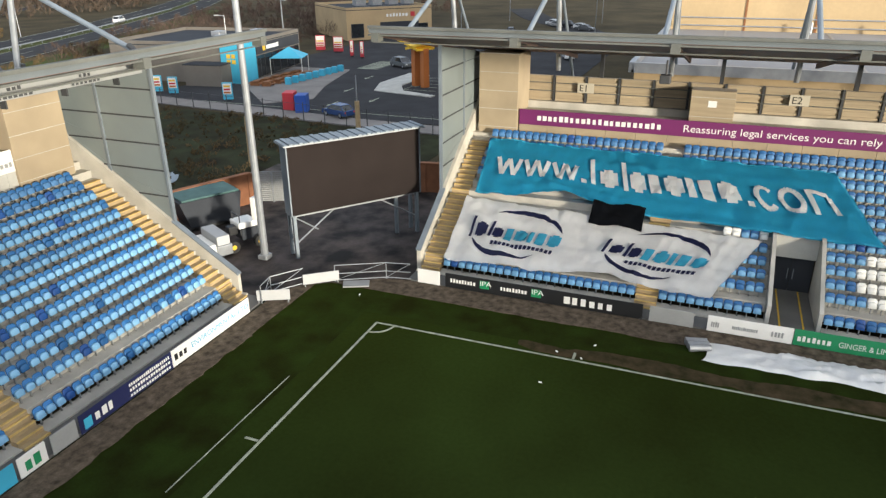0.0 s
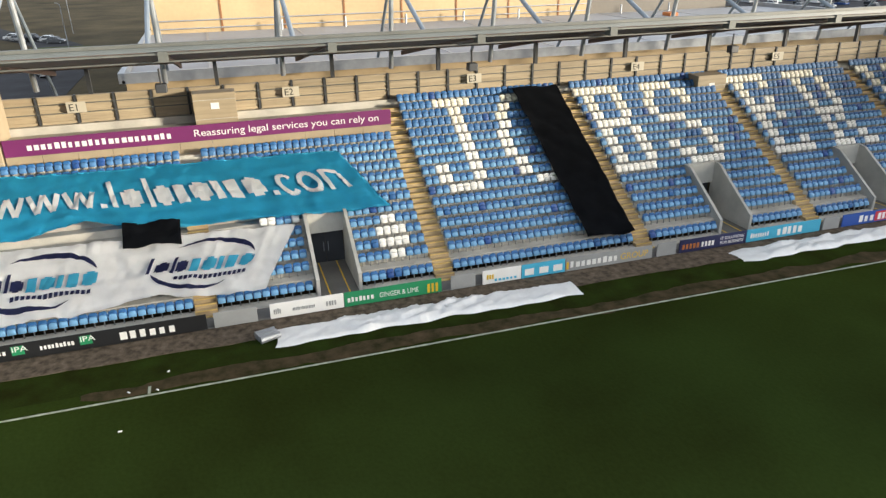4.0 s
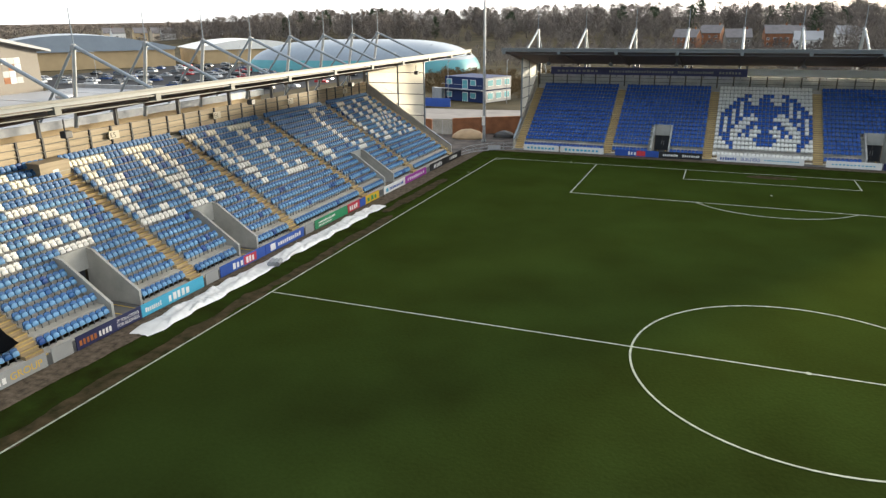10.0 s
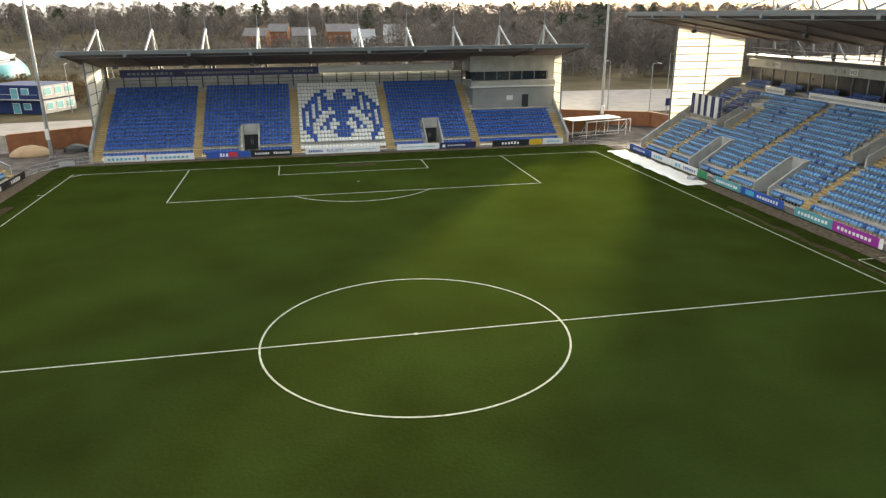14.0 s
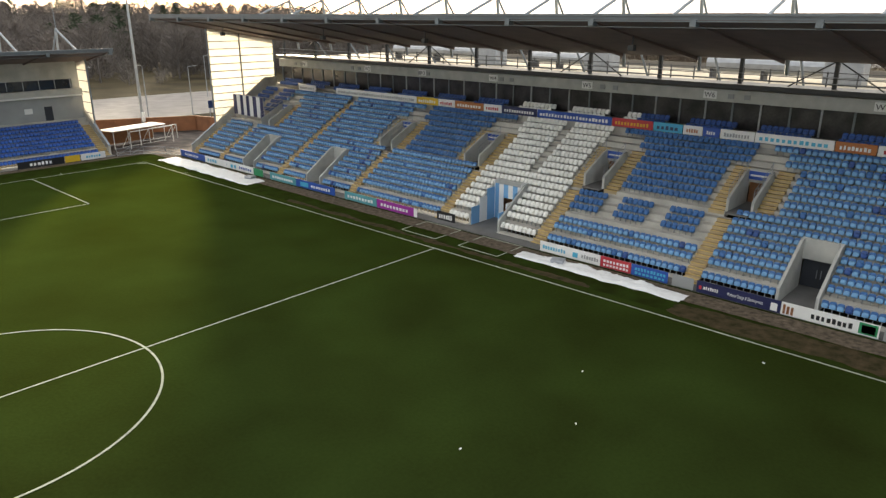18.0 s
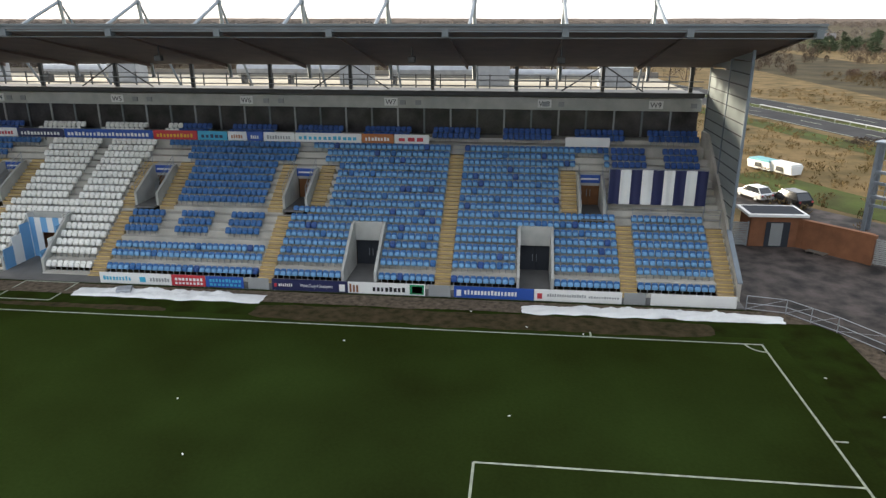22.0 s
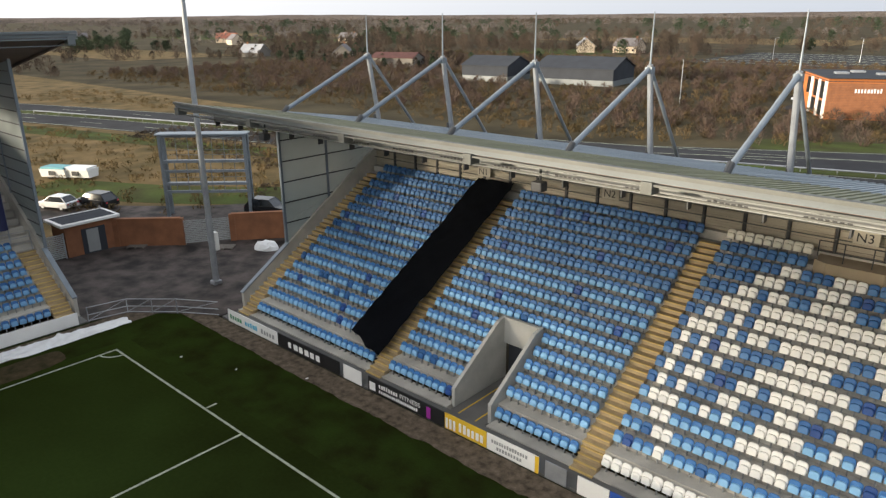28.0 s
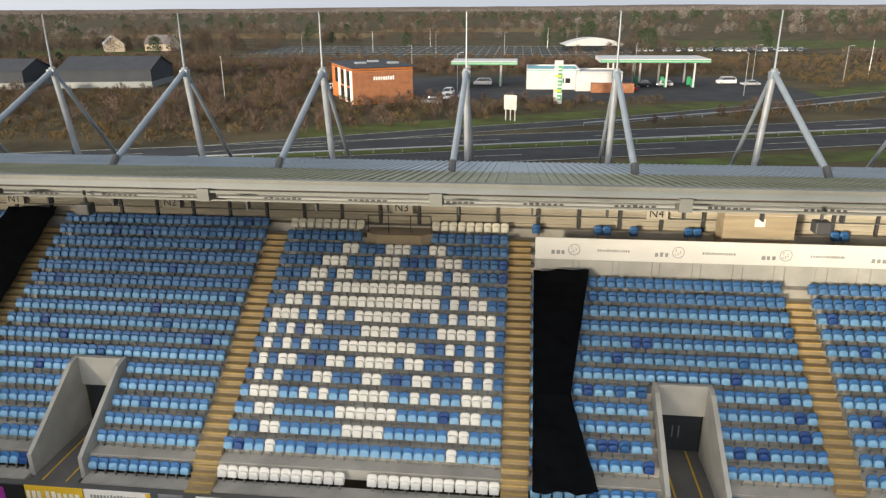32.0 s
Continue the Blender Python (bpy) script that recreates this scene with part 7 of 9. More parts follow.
def ribbon(name, pts, width, z, material, label, dash=None, edge=False):
    """A strip of road along a bent line, smoothed, with painted lines."""
    P = [Vector((x, y)) for x, y in pts]
    dense = []
    for i in range(len(P) - 1):
        p0, p1, p2, p3 = P[max(i - 1, 0)], P[i], P[i + 1], P[min(i + 2, len(P) - 1)]
        for j in range(10):
            t = j / 10
            dense.append(0.5 * ((2 * p1) + (p2 - p0) * t + (2 * p0 - 5 * p1 + 4 * p2 - p3) * t * t + (3 * p1 - p0 - 3 * p2 + p3) * t ** 3))
    dense.append(P[-1])

    def strip(off, w, z0, z1, mm, nm, parent=None, every=None):
        bm = bmesh.new()
        sides = []
        for i, p in enumerate(dense):
            d = (dense[min(i + 1, len(dense) - 1)] - dense[max(i - 1, 0)]).normalized()
            n = Vector((-d.y, d.x))
            sides.append([bm.verts.new((*(p + n * (off + s * w / 2)), zz)) for s, zz in ((-1, z0), (-1, z1), (1, z1), (1, z0))])
        for i, (a_, b_) in enumerate(zip(sides, sides[1:])):
            if every and i % every:
                continue
            for j in range(4):
                bm.faces.new((a_[j], a_[(j + 1) % 4], b_[(j + 1) % 4], b_[j]))
        loose = [v for v in bm.verts if not v.link_faces]
        bmesh.ops.delete(bm, geom=loose, context="VERTS")
        return part(nm, bm, mm, parent)

    road = strip(0, width, z - 0.12, z, material, name)
    tagged(road, label, kind="structure")
    if edge:
        for s in (-1, 1):
            strip(s * (width / 2 - 0.5), 0.18, z, z + 0.012, M["line"], "edge_line", road)
    if dash:
        strip(0, 0.16, z, z + 0.012, M["line"], "centre_line", road, dash)
    return road


CENTRE = [(700, 120), (400, -14), (250, -62), (160, -92), (98, -110), (10, -136), (-63, -158), (-130, -184), (-210, -222), (-330, -290), (-600, -420)]


def shifted(pts, off):
    out = []
    for i, p in enumerate(pts):
        a_, b_ = Vector(pts[max(i - 1, 0)]), Vector(pts[min(i + 1, len(pts) - 1)])
        d = (b_ - a_).normalized()
        out.append((p[0] - d.y * off, p[1] + d.x * off))
    return out


ribbon("road", shifted(CENTRE, 6.0), 9.5, G + 0.06, M["asphalt"], "dark asphalt dual carriageway lane behind the stand", 3, True)
ribbon("road", shifted(CENTRE, -6.0), 9.5, G + 0.06, M["asphalt"], "dark asphalt dual carriageway lane behind the stand", 3, True)
ribbon("verge", CENTRE, 2.4, G + 0.14, M["bank"], "grass strip between the two carriageways")
ribbon("road", [(40, -135), (6, -153), (-25, -168), (-60, -190), (-95, -214), (-150, -250), (-230, -300)], 6.5, G + 0.07, M["asphalt"], "dark asphalt slip road curving up from the main road", None, True)
ribbon("verge", [(30, -150), (-5, -166), (-45, -188), (-90, -220), (-130, -250)], 10.0, G + 0.03, M["bank"], "green grass bank beside the slip road")
ribbon("verge", shifted(CENTRE[2:9], -16.5), 6.0, G + 0.03, M["bank"], "green grass bank beside the main road")
slab("dry_grass", 58, 300, -128, -40, G + 0.012, M["straw"], "dry tan grass field outside the corner yard", 0.02)
ribbon("road", [(75, -60), (66, -66), (58, -73), (53, -80), (44, -88)], 7.0, G + 0.05, M["yard"], "grey access lane outside the corner wall")
ribbon("verge", [(86, -66), (72, -73), (62, -80), (52, -90)], 8.0, G + 0.03, M["bank"], "green grass bank beside the access lane")


def rail_run(pts, label):
    b = empty("crash_barrier")
    tagged(b, label, "crash barrier", "crash barriers")
    for p, q in zip(pts, pts[1:]):
        part("beam", tube(bmesh.new(), (*p, G + 0.65), (*q, G + 0.65), 0.12, None, 5), M["galv"], b)
        n = max(1, int(math.dist(p, q) / 4))
        for i in range(n):
            x, y = p[0] + (q[0] - p[0]) * i / n, p[1] + (q[1] - p[1]) * i / n
            part("post", bx(x - 0.05, x + 0.05, y - 0.05, y + 0.05, G, G + 0.65), M["galv"], b)


rail_run(shifted(CENTRE[3:9], -0.9), "galvanised crash barrier along the central strip")
rail_run([(-18, -160), (-60, -183), (-95, -206)], "galvanised crash barrier beside the slip road")
# petrol station and retail ground north of the road
slab("forecourt", -75, 40, -250, -196, G + 0.04, M["asphalt"], "dark asphalt forecourt and car park beyond the road", 0.1)
cpk = slab("car_park", -60, 120, -420, -330, G + 0.04, M["asphalt"], "distant asphalt park and ride car park", 0.1)
bm = bmesh.new()
for r_ in range(6):
    box(bm, -58, 118, -416 + 16 * r_, -415.6 + 16 * r_, G + 0.04, G + 0.06)
    for q_ in range(44):
        box(bm, -56 + 4 * q_, -55.7 + 4 * q_, -421 + 16 * r_ + 0.5, -411 + 16 * r_, G + 0.04, G + 0.06)
tagged(part("bay_lines", bm, M["line"], cpk), kind="stuff")
slab("retail_yard", -175, -77.5, -112, -58, G + 0.05, M["asphalt"], "dark asphalt drive-through lanes and car park", 0.1)
ribbon("pavement", [(-79.5, -116), (-78, -100), (-76.8, -88), (-75.4, -76), (-74.6, -58)], 3.6, G + 0.12, M["pavingpale"], "pale concrete pavement along the drive-through fence")
tagged(part("forecourt_paving", plate(bmesh.new(), [(-81, -92.5), (-92.5, -104.0), (-110, -106.5), (-110, -95.5), (-95, -91.5), (-86, -88)], G, G + 0.1), M["pavingpale"]), "pale paving in front of the bakery cafe", kind="structure")
isl = part("kerb_island", plate(bmesh.new(), [(-94.0, -83.0), (-100, -85.0), (-109.5, -84.5), (-111, -82), (-108.5, -80.5), (-99, -81), (-95.2, -79), (-93.2, -73.4), (-92.2, -73.6)], G, G + 0.16), M["vom"])
tagged(isl, "pale concrete kerb round the parking bays", kind="structure")
lines = empty("parking_lines", pose(0, 0, G))
tagged(lines, "white painted bay lines and arrows on the asphalt", kind="structure")
for i in range(6):
    part("bay_line", bx(-107.0 + 2.6 * i, -106.88 + 2.6 * i, -79.5, -74.8, 0.05, 0.062), M["line"], lines)
part("bay_line", bx(-107.0, -93.5, -79.6, -79.48, 0.05, 0.062), M["line"], lines)
for i in range(7):
    part("crossing_bar", bx(-120.4 + 1.3 * i, -119.7 + 1.3 * i, -95.2, -91.5, 0.05, 0.062), M["line"], lines)
for x, y in ((-93.5, -86.8), (-88.0, -80.0), (-84.0, -84.0), (-104, -89)):
    bm = bmesh.new()
    plate(bm, [(x - 1.6, y - 0.1), (x + 0.4, y - 0.1), (x + 0.4, y - 0.4), (x + 1.4, y), (x + 0.4, y + 0.4), (x + 0.4, y + 0.1), (x - 1.6, y + 0.1)], 0.05, 0.062)
    part("arrow", bm, M["line"], lines)
part("edge_line", bx(-80.2, -80.05, -108, -62, 0.05, 0.062), M["line"], lines)
slab("wasteland", -74.8, -44, -122, -62, G + 0.03, M["weeds"], "green and brown weedy wasteland by the fence", 0.05)
ribbon("road", [(-150, -60), (-185, -72), (-215, -90), (-250, -105)], 9.0, G + 0.07, M["asphalt"], "asphalt access road with a curved kerb")
slab("lawn", -176, -150, -74, -62, G + 0.1, M["bank"], "green lawn beside the access road", 0.05)
# south-west: bright road surface and yard
ribbon("road", [(30, 108), (60, 112), (110, 106), (200, 80), (330, 30)], 40.0, G + 0.06, M["pavingpale"], "wide pale concrete road behind the corner yard", None, True)
ribbon("road", [(-120, 100), (-70, 96), (-30, 100), (30, 108)], 16.0, G + 0.05, M["pavingpale"], "pale concrete road behind the south stand")
slab("car_park", -240, -120, 118, 235, G + 0.04, M["asphalt"], "large asphalt car park full of cars", 0.1)


# ---- buildings ----
def block(name, m, w, d, h, wall, roof, label, category, parapet=0.4, windows=(), doors=(), over=0.0):
    """A box-shaped building: x along its front, y back, z up, front on y = 0."""
    b = empty(name, m)
    tagged(b, label, category)
    part("wall", bx(0, w, 0, d, 0, h), wall, b)
    part("roof", bx(-over, w + over, -over, d + over, h, h + 0.15), roof, b)
    if parapet:
        for x0, x1, y0, y1 in ((-over, w + over, -over - 0.02, 0.25 - over), (-over, w + over, d + over - 0.25, d + over + 0.02), (-over - 0.02, 0.25 - over, 0.25, d - 0.25), (w + over - 0.25, w + over + 0.02, 0.25, d - 0.25)):
            part("parapet", bx(x0, x1, y0, y1, h + 0.15, h + 0.15 + parapet), wall if over == 0 else roof, b)
    for x0, x1, z0, z1, mm in windows:
        wn_ = part("window", bx(x0, x1, -0.08, 0.06, z0, z1), M["darksteel"], b)
        part("pane", bx(x0 + 0.08, x1 - 0.08, -0.11, -0.08, z0 + 0.08, z1 - 0.08), M[mm], wn_)
    for x0, x1, z1, mm in doors:
        part("door", bx(x0, x1, -0.09, 0.05, 0.0, z1), M[mm], b)
    return b


def at(x, y, deg, z=G):
    return pose(x, y, z, 0, 0, deg)


# orange clad restaurant beyond the road
mc = block("restaurant", at(28.6, -185.5, 207), 13.5, 20, 7.0, M["orange"], M["graphite"], "flat-roofed restaurant clad in orange-brown boards", "restaurant", 0.5)
for i in range(22):
    part("cladding_board", bx(0.02, 13.48, -0.06, 0.0, 0.3 * i + 0.2, 0.3 * i + 0.47), M["brick"], mc)
bars(mc, 4.6, 9.4, 5.0, 5.9, -0.07, M["white"], 9, 77)
for z0, z1, y0 in ((3.6, 6.8, 2), (0.4, 3.2, 2), (3.6, 6.8, 7), (0.4, 3.2, 8), (3.6, 6.8, 13)):
    part("side_window", bx(-0.1, 0.0, y0, y0 + 3.2, z0, z1), M["glass"], mc)
for y0 in (0.2, 5.4, 11.4):
    part("white_pier", bx(-0.25, 0.0, y0, y0 + 1.3, 0, 7.0), M["white"], mc)
part("roof_edge", bx(-0.5, 14.1, -0.7, 20.4, 7.62, 7.85), M["graphite"], mc)
for x, y in ((3, 8), (7, 12), (10, 6)):
    part("roof_unit", bevelbox(x, x + 2.4, y, y + 2.0, 7.4, 8.2, 0.05, 1), M["galv"], mc)


def canopy(x0, x1, y0, y1, h, label):
    c = empty("fuel_canopy", pose(0, 0, G))
    tagged(c, label, "fuel canopy", "fuel canopies")
    part("deck", bx(x0, x1, y0, y1, h, h + 0.9), M["offwhite"], c)
    for i, (za, zb) in enumerate(((0.05, 0.3), (0.42, 0.66))):
        part("green_band", bx(x0 - 0.05, x1 + 0.05, y1 - 0.02, y1 + 0.06, h + za, h + zb), M["green"], c)
        part("green_band", bx(x0 - 0.06, x0 + 0.02, y0, y1, h + za, h + zb), M["green"], c)
    n = max(2, int((x1 - x0) / 6))
    for i in range(n):
        x = x0 + (x1 - x0) * (i + 0.5) / n
        for y in (y0 + 1.5, y1 - 1.5):
            part("column", bx(x - 0.2, x + 0.2, y - 0.2, y + 0.2, 0, h), M["offwhite"], c)
        part("pump", bevelbox(x - 0.45, x + 0.45, (y0 + y1) / 2 - 0.3, (y0 + y1) / 2 + 0.3, 0.15, 2.2, 0.05, 1), M["green"], c)
        part("pump", bevelbox(x - 0.45, x + 0.45, y1 - 2.6, y1 - 2.0, 0.15, 2.2, 0.05, 1), M["green"], c)


canopy(-6.0, 11.0, -232, -222, 5.6, "small white and green fuel canopy on columns")
canopy(-54.0, -27.0, -236, -222, 6.2, "long white and green fuel canopy over pumps")
block("petrol_shop", at(-8.5, -217, 180), 13.0, 14, 4.6, M["offwhite"], M["aqua"], "white petrol station shop with a pale green roof", "shop", 0.3, ((8.0, 9.2, 1.6, 2.8, "glass"), (9.6, 10.8, 1.6, 2.8, "glass")))
block("petrol_shop", at(-20.5, -213.5, 180), 11.0, 10, 4.3, M["offwhite"], M["roofgrey"], "white single-storey shop wing of the petrol station", "shop", 0.3)
block("bin_store", at(-24.0, -210.5, 180), 10.0, 3.0, 2.0, M["brick"], M["brick"], "brown timber bin store beside the shop", "bin store", 0)
sg = empty("price_sign", pose(-14.9, -190, G))
tagged(sg, "tall green and white price totem by the road", "totem sign")
part("post", bx(-0.9, 0.9, -0.2, 0.2, 0, 9.0), M["offwhite"], sg)
for i in range(5):
    part("green_panel", bx(-0.8, 0.1, 0.2, 0.24, 0.8 + 1.5 * i, 1.9 + 1.5 * i), M["green"], sg)
    part("price_bar", bx(-0.6, 0.7, 0.24, 0.27, 1.1 + 1.5 * i, 1.5 + 1.5 * i), M["yellow"] if i % 2 else M["offwhite"], sg)
hs = empty("hoarding", pose(-5.2, -166, G, 0, 0, -20))
tagged(hs, "roadside hoarding on three white posts", "hoarding")
part("panel", bx(-1.2, 1.2, -0.06, 0.06, 2.0, 4.6), M["vom"], hs)
for x in (-0.9, 0, 0.9):
    part("post", bx(x - 0.08, x + 0.08, -0.18, -0.06, 0, 4.4), M["offwhite"], hs)
for i in range(5):
    bars(hs, -1.0, 1.0, 2.3 + 0.42 * i, 2.5 + 0.42 * i, 0.1, M["grey"], 7, 200 + i)


def barn(x, y, deg, w, d, h, label, roof="graphite", wall="graphite", low="grey"):
    b = empty("barn", at(x, y, deg))
    tagged(b, label, "barn", "barns")
    part("lower_wall", bx(0, w, 0, d, 0, h * 0.35), M[low], b)
    part("upper_wall", bx(-0.05, w + 0.05, -0.05, d + 0.05, h * 0.35, h), M[wall], b)
    bm = bmesh.new()
    prism(bm, [(-0.4, h), (d / 2, h + d * 0.17), (d + 0.4, h), (d + 0.4, h + 0.15), (d / 2, h + d * 0.17 + 0.2), (-0.4, h + 0.15)], -0.4, w + 0.4)
    part("roof", bm, M[roof], b)
    for x0 in (0, w):
        bm = bmesh.new()
        prism(bm, [(0, h), (d / 2, h + d * 0.17 - 0.02), (d, h)], x0 - 0.05, x0 + 0.05)
        part("gable", bm, M[wall], b)


barn(114, -213, 188, 24, 17, 4.6, "dark grey metal barn with a pale base in the field", low="fasciadark")
barn(138, -208, 188, 16, 15, 4.6, "dark grey metal barn with a pale base in the field", low="fasciadark")
barn(204, -230, 200, 18, 11, 3.6, "old barn with a dark red roof among trees", "oldred", "stonewall", "stonewall")


def house(x, y, deg, w, d, h, roof, wall, label, group="far houses", z=G):
    b = empty("house", at(x, y, deg, z))
    tagged(b, label, "house", group)
    part("wall", bx(0, w, 0, d, 0, h), M[wall], b)
    bm = bmesh.new()
    rise = d * 0.42
    prism(bm, [(-0.4, h - 0.2), (d / 2, h + rise), (d + 0.4, h - 0.2), (d + 0.4, h), (d / 2, h + rise + 0.25), (-0.4, h)], -0.3, w + 0.3)
    part("roof", bm, M[roof], b)
    for x0 in (0, w):
        bm = bmesh.new()
        prism(bm, [(0, h - 0.05), (d / 2, h + rise - 0.1), (d, h - 0.05)], x0 - 0.04, x0 + 0.04)
        part("gable", bm, M[wall], b)
    for i in range(max(2, int(w / 3))):
        xx = w * (i + 0.5) / max(2, int(w / 3))
        for z in ((1.0, 3.6) if h > 4 else (1.0,)):
            wn_ = part("window", bx(xx - 0.55, xx + 0.55, -0.06, 0.05, z, z + 1.2), M["white"], b)
            part("pane", bx(xx - 0.45, xx + 0.45, -0.09, -0.06, z + 0.1, z + 1.1), M["glass"], wn_)
    part("chimney", bx(w * 0.8, w * 0.8 + 0.7, d / 2 - 0.3, d / 2 + 0.3, h + rise - 0.5, h + rise + 1.2), M["brick"], b)


def rise(x, y):
    """Height of the wooded slope south of the ground."""
    return G + max(0.0, min(15.0, 0.055 * (y - 300))) * max(0.0, min(1.0, (520 - abs(x)) / 120))


bm = bmesh.new()
gridv = [[bm.verts.new((-520 + 40 * i, 296 + 20 * j, rise(-520 + 40 * i, 296 + 20 * j) - (0.3 if i in (0, 26) or j == 0 else 0))) for i in range(27)] for j in range(30)]
for p, q in zip(gridv, gridv[1:]):
    for i in range(26):
        bm.faces.new((p[i], p[i + 1], q[i + 1], q[i]))
tagged(part("hillside", bm, M["field"], smooth=True), "brown wooded slope rising behind the houses", kind="structure")
rng = random.Random(21)
for i, (x, y, w) in enumerate(((-34, 358, 12), (-8, 346, 12), (10, 360, 12), (22, 342, 12), (-22, 376, 11), (66, 350, 11), (18, 380, 13), (42, 364, 12))):
    house(x, y, rng.uniform(-25, 25), w, 9, 5.2 + (i % 3) * 0.8, ("rooftile", "rooftile", "rooftile", "roofgrey")[i % 4], ("brick", "stonewall", "brick", "white")[i % 4],
          ("brick house with a slate roof below the woods", "grey-brown house with a slate roof below the woods", "brick house with a dark roof below the woods", "white house with a pale grey roof below the woods")[i % 4], z=rise(x, y) + 0.2)
for i in range(11):
    house(-640 + i * 24, 560 + rng.uniform(-8, 8) - i * 3, 60 + rng.uniform(-6, 6), 13, 13, 8.5, "rooftile", ("render_wall", "white", "tanwall")[i % 3], ("cream gabled town house in a far row", "white gabled town house in a far row", "sand-coloured gabled town house in a far row")[i % 3], "far row of houses")
for x, y, w, r in ((500, -360, 16, "rooftilered"), (540, -380, 18, "rooftilered"), (470, -330, 14, "rooftile"), (420, -395, 14, "rooftile"), (205, -385, 20, "roofgrey"), (180, -380, 14, "rooftile"), (640, -300, 16, "rooftile"), (306, -254, 13, "roofgrey"), (262, -270, 14, "rooftile")):
    house(x, y, rng.uniform(0, 360), w, 9, 3.4 if y < -290 else 2.2, r, "render_wall" if y < -290 else "stonewall", {"rooftilered": "low cream farmhouse with a red roof among trees", "rooftile": "low cream house with a dark roof among trees", "roofgrey": "low house with a pale grey roof among trees"}[r])

# bakery cafe and burger restaurant of the drive-through park
ba = block("cafe", at(-93.0, -104.5, 188), 21.0, 22.0, 5.3, M["stonewall"], M["graphite"], "grey-brown flat-roofed bakery cafe with blue panels", "cafe", 0.5)
part("blue_panel", bx(0.0, 4.6, -0.25, 0.0, 0.0, 6.1), M["cyan"], ba)
part("blue_panel", bx(-0.25, 0.0, -0.25, 3.0, 0.0, 5.9), M["cyan"], ba)
for i in range(2):
    for j in range(2):
        part("orange_square", bx(-0.3, -0.25, 0.6 + 0.8 * i, 1.2 + 0.8 * i, 2.9 + 0.8 * j, 3.5 + 0.8 * j), M["yellow"], ba)
part("shopfront", bx(5.0, 20.4, -0.08, 0.0, 0.2, 3.4), M["glass"], ba)
for i in range(6):
    part("mullion", bx(5.0 + 2.6 * i, 5.1 + 2.6 * i, -0.14, -0.08, 0.2, 3.4), M["darksteel"], ba)
part("sign_field", bx(5.0, 20.4, -0.2, 0.0, 3.6, 5.2), M["graphite"], ba)
part("white_sign_bar", bx(8.2, 12.4, -0.26, -0.2, 4.1, 4.7), M["white"], ba)
part("orange_sign_bar", bx(7.0, 7.8, -0.26, -0.2, 4.0, 4.8), M["yellow"], ba)
part("low_wing", bx(-3.2, 0.0, 1.5, 7.5, 0.0, 3.0), M["stonewall"], ba)
part("wing_coping", bx(-3.3, 0.0, 1.4, 7.6, 3.0, 3.15), M["graphite"], ba)
for x, y in ((6, 6), (12, 10), (16, 5)):
    part("roof_unit", bevelbox(x, x + 2.2, y, y + 1.6, 5.35, 6.2, 0.05, 1), M["galv"], ba)
wr = block("burger_restaurant", at(-147.4, -116.5, 139), 21.0, 22.0, 6.3, M["tanwall"], M["graphite"], "tan flat-roofed restaurant with a white sign", "restaurant", 0.5, ((1.0, 4.0, 0.5, 3.5, "glass"), (15, 20, 0.5, 3.0, "glass")))
bars(wr, 9.5, 15.0, 4.7, 5.5, -0.06, M["white"], 7, 300)
part("red_disc", bx(15.6, 16.6, -0.1, 0.0, 4.6, 5.6), M["redboard"], wr)
part("dark_porch", bx(8.0, 17.5, -0.3, 0.0, 0.0, 3.6), M["graphite"], wr)
for i in range(4):
    part("roof_unit", bevelbox(4 + 4 * i, 6.4 + 4 * i, 4, 6.5, 7.0, 8.3, 0.06, 1), M["galv"], wr)


def menu_board(x, y, deg, back, face, label, h=2.4, w=1.3):
    b = empty("menu_board", at(x, y, deg, G + 0.05))
    tagged(b, label, "menu board", "drive-through boards")
    part("case", bevelbox(-w / 2, w / 2, -0.15, 0.15, 0.2, h, 0.04, 1), M[back], b)
    part("face", bx(-w / 2 + 0.12, w / 2 - 0.12, -0.17, -0.15, 0.9, h - 0.12), M[face], b)
    for i in range(3):
        part("picture", bx(-w / 2 + 0.2, w / 2 - 0.25, -0.185, -0.17, 1.0 + 0.4 * i, 1.25 + 0.4 * i), M[("orange", "redboard", "yellow")[i]], b)
    part("foot", bx(-w / 3, w / 3, -0.12, 0.12, 0, 0.2), M["graphite"], b)


for x, y in ((-82.8, -111.2), (-82.5, -108.2), (-81.2, -98.0)):
    menu_board(x, y, 115, "cyan", "white", "blue drive-through menu board with bright pictures")
for x, y in ((-130, -113.0), (-129, -108.4), (-124.2, -102.8), (-123.3, -100.2)):
    menu_board(x, y, 110, "redboard", "white", "red drive-through menu board with bright pictures", 3.0, 1.9 if x < -126 else 0.7)
gz = empty("blue_gazebo", at(-104.0, -103.2, 20))
tagged(gz, "blue pop-up canopy over cafe tables", "gazebo")
bm = bmesh.new()
ap = bm.verts.new((0, 0, 4.2))
cs = [bm.verts.new(c) for c in ((-2.6, -2.6, 2.7), (2.6, -2.6, 2.7), (2.6, 2.6, 2.7), (-2.6, 2.6, 2.7))]
for i in range(4):
    bm.faces.new((cs[i], cs[(i + 1) % 4], ap))
bm.faces.new(cs[::-1])
part("canopy", bm, M["cyan"], gz)
for sx in (-2.5, 2.5):
    for sy in (-2.5, 2.5):
        part("leg", tube(bmesh.new(), (sx, sy, 0), (sx, sy, 2.7), 0.04, None, 6), M["white"], gz)
